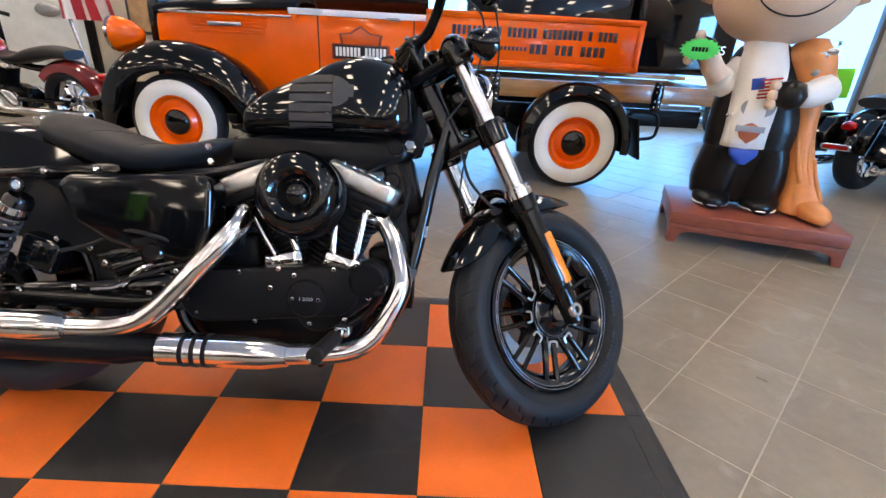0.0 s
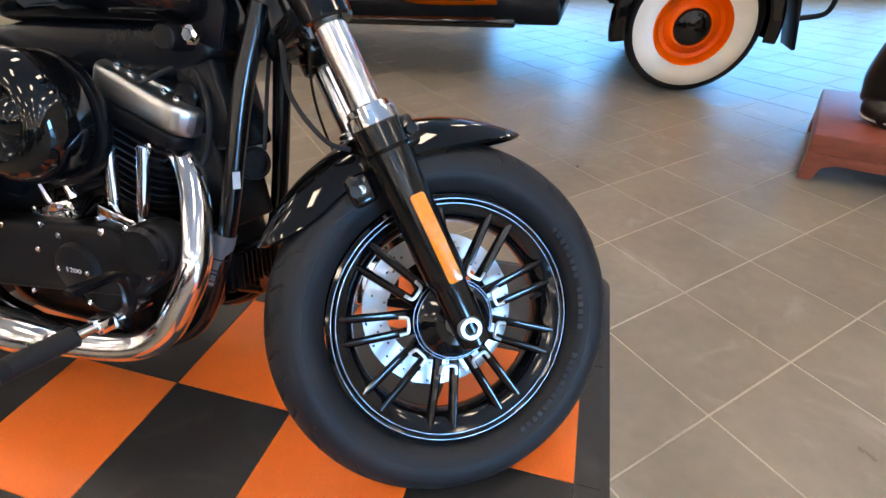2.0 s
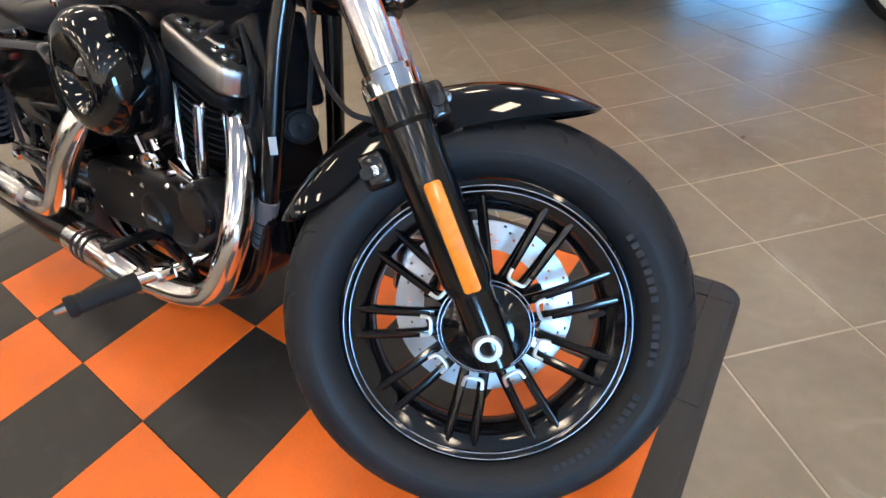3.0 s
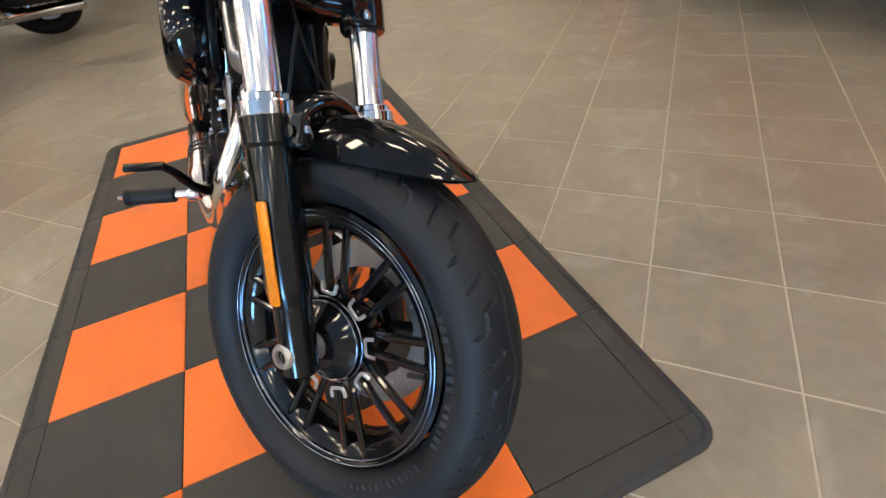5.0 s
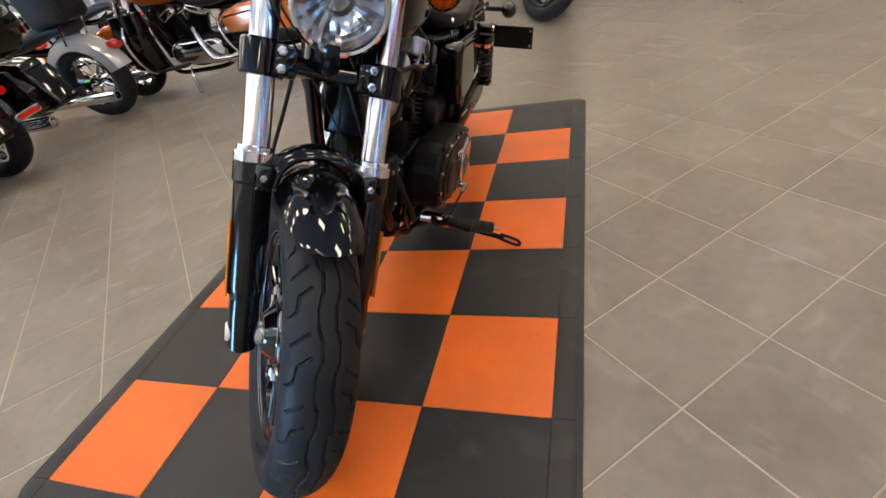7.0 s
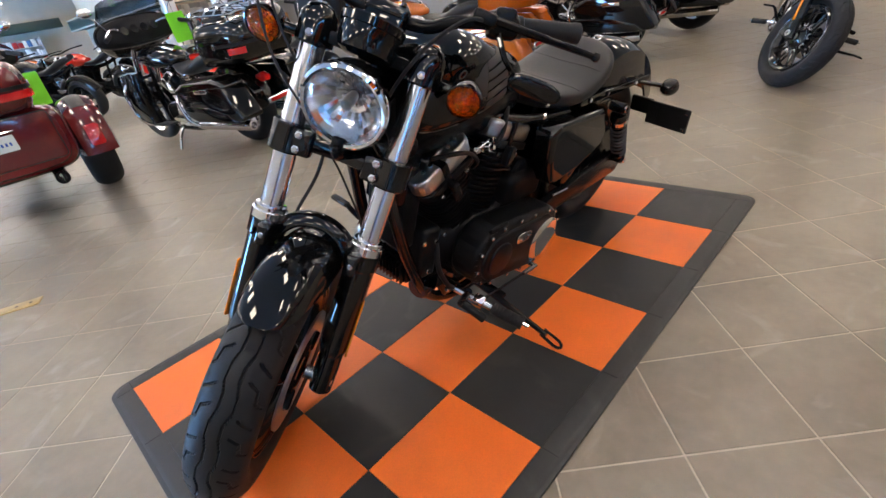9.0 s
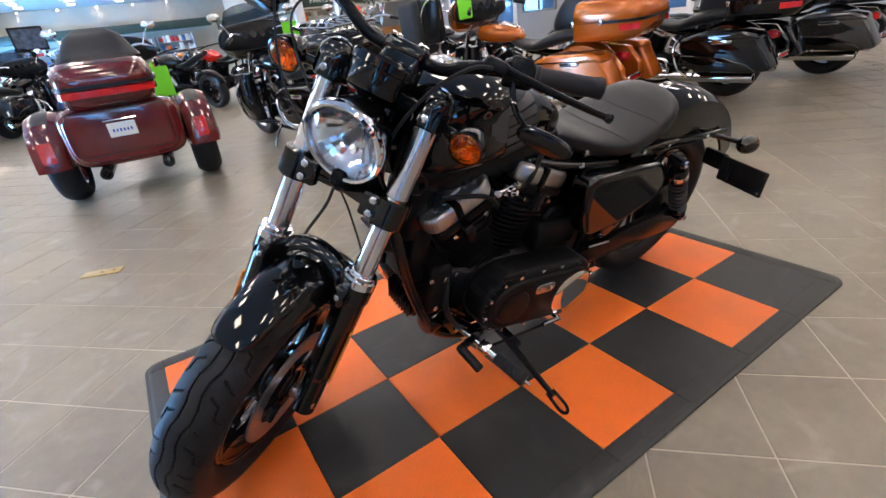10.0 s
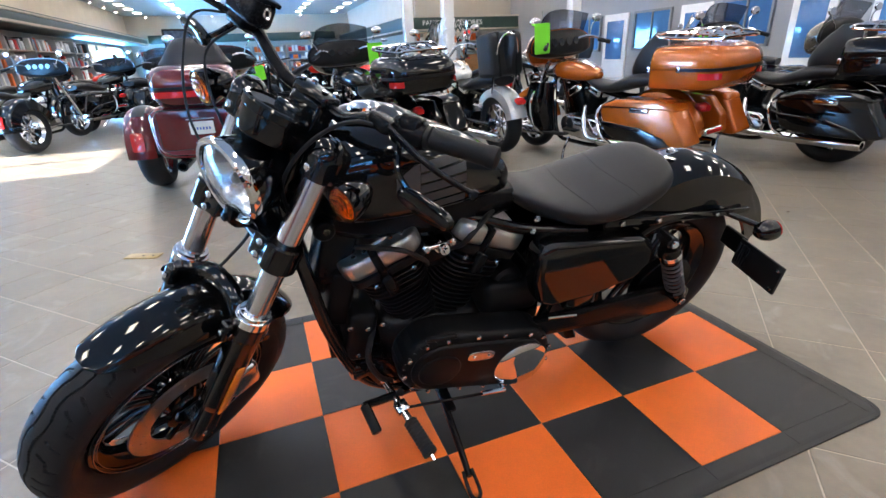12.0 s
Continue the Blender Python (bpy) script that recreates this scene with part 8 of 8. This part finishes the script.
part("strap", bm, GRIP, bagbox)
# the second machine like the one on the mat, facing the aisle
twin = copy_thing(bike, pose(-5.62, 0.72, 0.001, 0, 0, 8) @ Matrix.Rotation(radians(-LEAN), 4, "X"))
tagged(twin, "black cruiser with amber fork reflectors parked on the bare tiles")
# black trike and machines by the side windows
cruiser(at(2.88, -6.55, -112), GLOSS, "black three-wheeled trike with bright chrome wheels near the side windows", fairing=True, trike=True)
side_rows = [(2.30, -8.6, -112, GLOSS, True), (1.55, -9.3, -112, GLOSS, True), (1.9, -11.2, -112, GLOSS, True), (0.8, -11.4, -112, GLOSS, True), (0.2, -9.9, -112, surface("deep_blue_paint", (0.012, 0.025, 0.09), 0.14, vary=0.15, coat=1.0), True), (3.6, -9.2, -112, GLOSS, False), (3.2, -12.0, -110, REDPAINT, False)]
for x, y, az, paint, fair in side_rows:
    cruiser(at(x, y, az, 3), paint, "road motorcycle parked in the row by the side windows", fairing=fair, bags=fair, group="machines by the side windows")
# machines near the truck
cruiser(at(-4.30, 4.45, 172, 3), REDPAINT, "dark custom motorcycle with a red rear fender beyond the truck", paint2=surface("dark_red_paint", (0.20, 0.012, 0.012), 0.15, vary=0.1, coat=1.0))
cruiser(at(3.22, 3.75, 25, 3), GLOSS, "black touring motorcycle by the shop window", bags=True, fairing=True, tag_at=(0.30, 0.50, 0.92))
cruiser(at(3.4, 6.4, 15, 3), GLOSS, "black cruiser parked close to the shop window", screen=True)
cruiser(at(4.9, 5.0, 25, 3), GLOSS, "black cruiser with windscreen by the shop window", screen=True, bags=True)


def naked(m, paint, label, tag=None):
    """A small upright street machine seen from a distance."""
    b = thing("street_motorcycle", m, label, "motorcycle", "street machines in the aisle")
    plain_wheel(b, (0, 0, 0.315), 0.315, 0.19, 0.21, SATIN, 6)
    plain_wheel(b, (1.42, 0, 0.305), 0.305, 0.125, 0.21, SATIN, 6)
    bm = bm_new()
    blob(bm, [((0.62, 0, 0.86), 0.06, 0.04, 0.05, 2.5), ((0.80, 0, 0.88), 0.14, 0.10, 0.10, 2.6), ((1.0, 0, 0.90), 0.16, 0.12, 0.12, 2.6), ((1.14, 0, 0.90), 0.09, 0.06, 0.08, 2.4)], 24, 5)
    part("fuel_tank", bm, paint, b)
    bm = bm_new()
    blob(bm, [((0.66, 0, 0.82), 0.09, 0.02, 0.05, 2.5), ((0.40, 0, 0.83), 0.13, 0.04, 0.06, 2.5), ((0.10, 0, 0.92), 0.10, 0.04, 0.06, 2.5), ((-0.18, 0, 0.98), 0.06, 0.03, 0.05, 2.5)], 22, 5)
    part("seat", bm, VINYL, b)
    engine_block(b, 0.78, 0.38, SATIN)
    bm = bm_new()
    for sg in (-1, 1):
        rod(bm, (1.42, 0.10 * sg, 0.305), (1.16, 0.10 * sg, 1.0), 0.024, seg=12)
        tube(bm, [(0.62, 0.12 * sg, 0.40), (0, 0.12 * sg, 0.315)], 0.025, 8, 3)
    tube(bm, [(1.16, 0, 0.95), (0.8, 0, 0.74), (0.3, 0, 0.74), (-0.1, 0, 0.85)], 0.03, 8, 5)
    part("frame", bm, SATIN, b)
    bm = bm_new()
    tube(bm, [(1.02, -0.38, 1.06), (1.14, -0.18, 1.06), (1.16, 0, 1.04), (1.14, 0.18, 1.06), (1.02, 0.38, 1.06)], 0.012, 8, 5)
    part("handlebar", bm, SATIN, b)
    bm = bm_new()
    fender(bm, (0, 0, 0.315), 0.38, 0.17, 60, 160, crown=0.03, th=0.008, steps=16)
    part("rear_fender", bm, SATIN, b)
    bm = bm_new()
    blob(bm, [((-0.22, 0, 0.93), 0.03, 0.02, 0.02, 2.4), ((-0.26, 0, 0.93), 0.04, 0.02, 0.02, 2.4)], 14, 3)
    part("tail_lamp", bm, REDLENS, b)
    bm = bm_new()
    lathe(bm, [(0, -0.08), (0.07, -0.05), (0.085, 0), (0, 0.02)], along(V(1.32, 0, 0.92), V(1, 0, -0.1)), 20)
    part("headlamp", bm, CHROME, b)
    bm = bm_new()
    tube(bm, [(0.7, 0.12, 0.20), (0.62, 0.24, 0.01)], 0.010, 6, 2)
    part("side_stand", bm, SATIN, b)
    if tag:
        price_tag(tag, m)
    return b


naked(at(-1.72, -8.30, -62, 8), SATIN, "black street motorcycle in the far aisle", (0.9, 0.45, 0.92))
naked(at(-2.55, -8.9, -62, 8), REDPAINT, "red street motorcycle in the far aisle")
naked(at(-3.4, -9.4, -62, 8), SATIN, "black street motorcycle beside a red one")
cruiser(at(-2.9, -6.3, -80, 3), REDPAINT, "red cruiser in the middle aisle", sissy=True)
cruiser(at(-4.3, -5.4, -75, 3), AMBERPAINT, "orange cruiser behind the white one", screen=True, sissy=True)
cruiser(at(-5.6, -5.0, -75, 3), GLOSS, "black cruiser with a sissy bar in the second row", sissy=True)
cruiser(at(-7.6, -3.2, -72, 3), GLOSS, "black touring motorcycle with a tall screen in the second row", screen=True, bags=True, tag_at=(1.0, 0.45, 1.05))
for k, (x, y, az) in enumerate(((-0.2, -12.5, -80), (-1.2, -13.5, -80), (-2.6, -13.0, -75), (-4.4, -12.0, -75), (-6.0, -10.5, -72), (1.6, -14.2, -100), (-0.8, -17.5, -80), (-2.8, -18.5, -80), (1.8, -19.0, -95))):
    naked(at(x, y, az, 5), (SATIN, REDPAINT, GLOSS, AMBERPAINT)[k % 4], "street motorcycle far down the hall")

# ---------------------------------------------------------------- shop fittings round the hall
# fascia along the east side, over shelves of goods
bm = bm_new()
box(bm, (1.2, 27.0, 0.44), (X1 - 0.6, -23.5, 2.56), 0.01)
structure("fascia_east", bm, GREENBAND, "dark green fascia band over the goods wall", "fascia")
bm = bm_new()
box(bm, (0.04, 27.0, 0.07), (X1 - 1.225, -23.5, 2.70), 0.004)
box(bm, (0.04, 27.0, 0.07), (X1 - 1.225, -23.5, 2.40), 0.004)
structure("trim_1", bm, WALLPAINT, "cream fascia trim", "trim")
rng = random.Random(7)
CLOTHS = [surface("cloth_" + n, c, 0.85, vary=0.25, bump=0.002, bscale=60) for n, c in
          (("black", (0.015, 0.015, 0.017)), ("orange", (0.62, 0.12, 0.02)), ("cream", (0.66, 0.64, 0.60)), ("grey", (0.34, 0.36, 0.40)), ("blue", (0.05, 0.13, 0.30)), ("red", (0.45, 0.03, 0.03)), ("white", (0.72, 0.72, 0.72)))]


def goods_shelf(m, width, label):
    """A wall shelf unit with rows of boxed and hanging goods."""
    s = thing("goods_shelf", m, label, "shelf", "goods shelves along the walls")
    bm = bm_new()
    box(bm, (width, 0.04, 2.1), (0, 0.30, 1.05), 0.004)
    for sg in (-1, 1):
        box(bm, (0.04, 0.6, 2.1), (sg * width / 2, 0, 1.05), 0.004)
    part("back_panel", bm, GREYWALL, s)
    for r in range(4):
        z = 0.12 + 0.52 * r
        bm = bm_new()
        box(bm, (width - 0.06, 0.55, 0.03), (0, 0, z), 0.003)
        part("shelf_board", bm, WALLPAINT, s)
        x = -width / 2 + 0.10
        while x < width / 2 - 0.14:
            w, h = rng.uniform(0.09, 0.26), rng.uniform(0.16, 0.42)
            bm = bm_new()
            box(bm, (w, rng.uniform(0.2, 0.45), h), (x + w / 2, -0.03, z + 0.016 + h / 2), 0.01)
            part("goods_box", bm, rng.choice(CLOTHS + [CLOTHS[2], CLOTHS[6], CLOTHS[6], CLOTHS[1]]), s)
            x += w + rng.uniform(0.01, 0.07)
    return s


for k in range(7):
    goods_shelf(pose(X1 - 0.5, -11.3 - 2.05 * k, 0, 0, 0, -90), 2.0, "wall shelf packed with boxed and folded goods")
# far wall: band, glowing scallops come from wall lamps
bm = bm_new()
box(bm, (12.4, 1.0, 0.50), (-0.9, Y0 + 0.5, 2.70), 0.01)
structure("fascia_south", bm, GREENBAND, "dark green fascia band on the far wall", "fascia")
for k in range(5):
    goods_shelf(pose(-4.6 + 2.4 * k, Y0 + 0.5, 0, 0, 0, 180), 2.2, "wall shelf packed with boxed and folded goods")
bm = bm_new()
lathe(bm, [(0.0, 0.0), (0.07, 0.0), (0.07, 0.10), (0.05, 0.12), (0.0, 0.12)], Matrix(), 18)
w0 = thing("wall_washer", pose(0, 0, 0), "small round ceiling wall-washer lamp, lit", "ceiling lamp", "wall washers")
part("housing", bm, WHITEPAINT, w0)
bm = bm_new()
lathe(bm, [(0.0, -0.004), (0.055, -0.004), (0.055, 0.004), (0, 0.004)], Matrix(), 18)
part("bulb", bm, surface("washer_bulb", (1.0, 0.86, 0.62), 0.5, vary=0, glow=23.0), w0, "glowing warm bulb")
spots = [pose(-4.8 + 2.0 * k, Y0 + 0.45, CEILING - 0.125) for k in range(6)] + [pose(X1 - 0.45, -13.0 - 2.6 * k, CEILING - 0.125) for k in range(9)]
for k, mm in enumerate(spots):
    if k:
        copy_thing(w0, mm)
    else:
        w0.matrix_world = mm

# the parts counter block: a room within the hall, with its sign
bm = bm_new()
box(bm, (0.25, 15.0, CEILING), (-8.2, -29.0, CEILING / 2), 0)
structure("wall_inner_1", bm, WALLPAINT, "beige inner wall", "wall")
bm = bm_new()
box(bm, (1.0, 16.0, 0.60), (-7.7, -28.0, 2.34), 0.01)
box(bm, (5.0, 1.0, 0.60), (-10.6, -20.5, 2.34), 0.01)
structure("fascia_counter", bm, GREENBAND, "dark green fascia round the parts counter", "fascia")
bm = bm_new()
for z in (2.07, 2.61):
    box(bm, (0.04, 16.0, 0.07), (-7.18, -28.0, z), 0.004)
    box(bm, (5.9, 0.04, 0.07), (-10.1, -19.98, z), 0.004)
structure("trim_2", bm, WALLPAINT, "cream fascia trim", "trim")
bm = bm_new()
box(bm, (5.0, 0.25, CEILING - 2.6), (-10.6, -20.9, (CEILING + 2.6) / 2), 0)
box(bm, (4.6, 0.20, CEILING), (-10.7, -24.5, CEILING / 2), 0)
structure("wall_inner_2", bm, WALLPAINT, "beige inner wall", "wall")
sign = thing("sign", pose(-9.6, -19.965, 2.34, 0, 0, 180), "dark sign board with white capital letters", "sign")
bm = bm_new()
box(bm, (3.9, 0.03, 0.42), (0, 0, 0), 0.004)
part("board", bm, GREENBAND, sign)
lettered("lettering", "PARTS & ACCESSORIES", 0.29, WHITEPAINT, sign, Matrix.Translation((0, -0.018, 0)) @ SIDE, 0.003)
bm = bm_new()
box(bm, (4.4, 0.7, 1.0), (-10.6, -20.8, 0.5), 0.02)
structure("counter", bm, WOOD, "long wooden parts counter", "counter")
for k in range(2):
    goods_shelf(pose(-9.5 - 2.3 * k, -24.1, 0, 0, 0, 180), 2.2, "shelf of goods behind the parts counter")
for k, (x, y) in enumerate(((-6.3, -16.3), (-6.9, -13.9), (-11.0, -12.8))):
    bm = bm_new()
    box(bm, (0.34, 0.34, CEILING), (x, y, CEILING / 2), 0.01)
    box(bm, (0.42, 0.42, 0.15), (x, y, 0.075), 0.01)
    structure("column_%d" % (k + 1), bm, WHITEPAINT, "white square column", "column")
exitsign = thing("exit_sign", pose(-10.3, -19.99, 1.93, 0, 0, 180), "small red lit exit sign over the counter", "sign")
bm = bm_new()
box(bm, (0.30, 0.05, 0.17), (0, 0, 0), 0.01)
part("case", bm, surface("red_exit_glow", (0.8, 0.05, 0.04), 0.4, vary=0, glow=0.15), exitsign)

# offices along the west wall: doors and blue-lit windows
for k, (y, w) in enumerate(((-4.6, 1.0), (-6.3, 1.0), (-9.6, 1.1), (-13.0, 1.2), (-16.0, 1.2))):
    bm = bm_new()
    box(bm, (0.06, w, 2.1), (X0 + 0.03, y, 1.05), 0.006)
    d = structure("door_%d" % (k + 2), bm, WHITEPAINT, "white glazed office door", "door")
    bm = bm_new()
    box(bm, (0.02, w - 0.36, 1.25), (X0 + 0.068, y, 1.25), 0.004)
    part("door_pane", bm, BLUEGLASS, d)
    bm = bm_new()
    rod(bm, (X0 + 0.07, y + w * 0.40, 1.0), (X0 + 0.13, y + w * 0.40, 1.0), 0.012, seg=10)
    rod(bm, (X0 + 0.12, y + w * 0.40, 1.0), (X0 + 0.12, y + w * 0.40 - 0.11, 1.0), 0.010, seg=10)
    part("door_handle", bm, STEEL, d)
for k, (y, w, z0, z1) in enumerate(((-8.0, 1.5, 0.9, 2.1), (-11.3, 1.6, 0.9, 2.1), (-14.5, 1.4, 0.9, 2.1), (-12.2, 2.4, 2.9, 3.7))):
    bm = bm_new()
    yy, hh = w / 2, (z1 - z0)
    for s in (-1, 1):
        box(bm, (0.08, 0.07, hh), (X0 + 0.04, y + s * (yy - 0.035), (z0 + z1) / 2), 0.004)
        box(bm, (0.08, w, 0.07), (X0 + 0.041, y, (z0 + z1) / 2 + s * (hh / 2 - 0.035)), 0.004)
    box(bm, (0.07, 0.05, hh), (X0 + 0.036, y, (z0 + z1) / 2), 0.004)
    wd = structure("window_%d" % (k + 4), bm, ALUFRAME, "inner office window with blue tint", "window")
    bm = bm_new()
    box(bm, (0.02, w - 0.1, hh - 0.1), (X0 + 0.02, y, (z0 + z1) / 2), 0)
    part("pane", bm, BLUEGLASS, wd)
for k, (y, z, w, h) in enumerate(((-5.5, 2.75, 0.9, 0.6), (-9.0, 2.6, 0.7, 0.5))):
    f = thing("wall_picture", pose(X0 + 0.03, y, z), "dark framed picture on the grey wall", "picture")
    bm = bm_new()
    box(bm, (0.03, w, h), (0, 0, 0), 0.004)
    part("frame", bm, DARKSHELF, f)
    bm = bm_new()
    box(bm, (0.006, w - 0.08, h - 0.08), (0.017, 0, 0), 0)
    part("print", bm, surface("dark_blue_print", (0.04, 0.07, 0.16), 0.4, vary=0.5, scale=6), f)
# kiosk screen behind the trike
kiosk = thing("kiosk_screen", pose(1.4, -16.6, 0, 0, 0, 15), "dark floor-standing information screen on a post", "screen")
bm = bm_new()
rod(bm, (0, 0, 0), (0, 0, 1.55), 0.04, seg=14)
lathe(bm, [(0, 0), (0.28, 0), (0.27, 0.03), (0, 0.05)], Matrix(), 28)
part("post", bm, SATIN, kiosk)
bm = bm_new()
box(bm, (0.80, 0.07, 0.62), (0, 0.05, 1.82), 0.03)
part("case", bm, PLASTIC, kiosk)
bm = bm_new()
box(bm, (0.70, 0.01, 0.50), (0, 0.09, 1.82), 0)
part("screen", bm, surface("dim_screen", (0.06, 0.09, 0.14), 0.15, vary=0.6, scale=8), kiosk)
# brass floor plate in the tiles
plate = thing("floor_plate", pose(0.205, -1.232, 0.0, 0, 0, -23), "thin brass floor box cover set in the tiles", "floor plate")
bm = bm_new()
slab(bm, rounded(0.205, 0.075, 0.004), 0.006, Matrix.Translation((0, 0, 0.003)), 0.0015)
part("cover", bm, surface("worn_brass", (0.45, 0.32, 0.14), 0.4, 0.4, vary=0.25, scale=20), plate)
bm = bm_new()
for dx in (-0.06, 0.0):
    lathe(bm, [(0, 0.0012), (0.007, 0.001), (0.008, 0), (0, 0)], Matrix.Translation((dx, 0, 0.0062)), 14)
part("screw", bm, DARKSHELF, plate)

# ---------------------------------------------------------------- floor tiles, near ones as pieces
half = (TILE_P - 0.0046) / 2
C45 = math.sqrt(0.5)


def tile_mesh():
    bm = bm_new()
    box(bm, (2 * half, 2 * half, 0.012), (0, 0, -0.006), 0.0012, 1)
    bm.transform(Matrix.Rotation(radians(45), 4, "Z"))
    me = bpy.data.meshes.new("floor_tile")
    bm.to_mesh(me)
    bm.free()
    me.materials.append(FLOORTILE)
    return me


near_tile = tile_mesh()
made, verts, faces = 0, [], []
spots = []
for a in range(-160, 160):
    for b in range(-160, 160):
        u, v = TILE_U + (a + 0.5) * TILE_P, TILE_V + (b + 0.5) * TILE_P
        x, y = (u + v) * C45, (u - v) * C45
        if X0 - 0.2 < x < X1 + 0.2 and Y0 - 0.2 < y < Y1 + 0.2:
            spots.append((x, y))
spots.sort(key=lambda p: (p[0] + 1.0) ** 2 * 0.7 + (p[1] - 0.9) ** 2)
for x, y in spots:
    under = -2.1 < x < 0.0 and 0.05 < y < 1.2
    if made < 300 and not under:
        ob = new("floor_tile", near_tile)
        ob.parent = floor
        ob.location = (x, y, 0.0)
        made += 1
    else:
        k = len(verts)
        r = half * math.sqrt(2)
        top = [(x + r, y, 0), (x, y + r, 0), (x - r, y, 0), (x, y - r, 0)]
        verts += top + [(p[0], p[1], -0.012) for p in top]
        faces += [(k, k + 1, k + 2, k + 3)] + [(k + q, k + 4 + q, k + 4 + (q + 1) % 4, k + (q + 1) % 4) for q in range(4)]
me = bpy.data.meshes.new("floor_tiles")
me.from_pydata(verts, [], faces)
me.materials.append(FLOORTILE)
ob = new("floor_tiles", me)
ob.parent = floor
tagged(ob, kind="stuff")
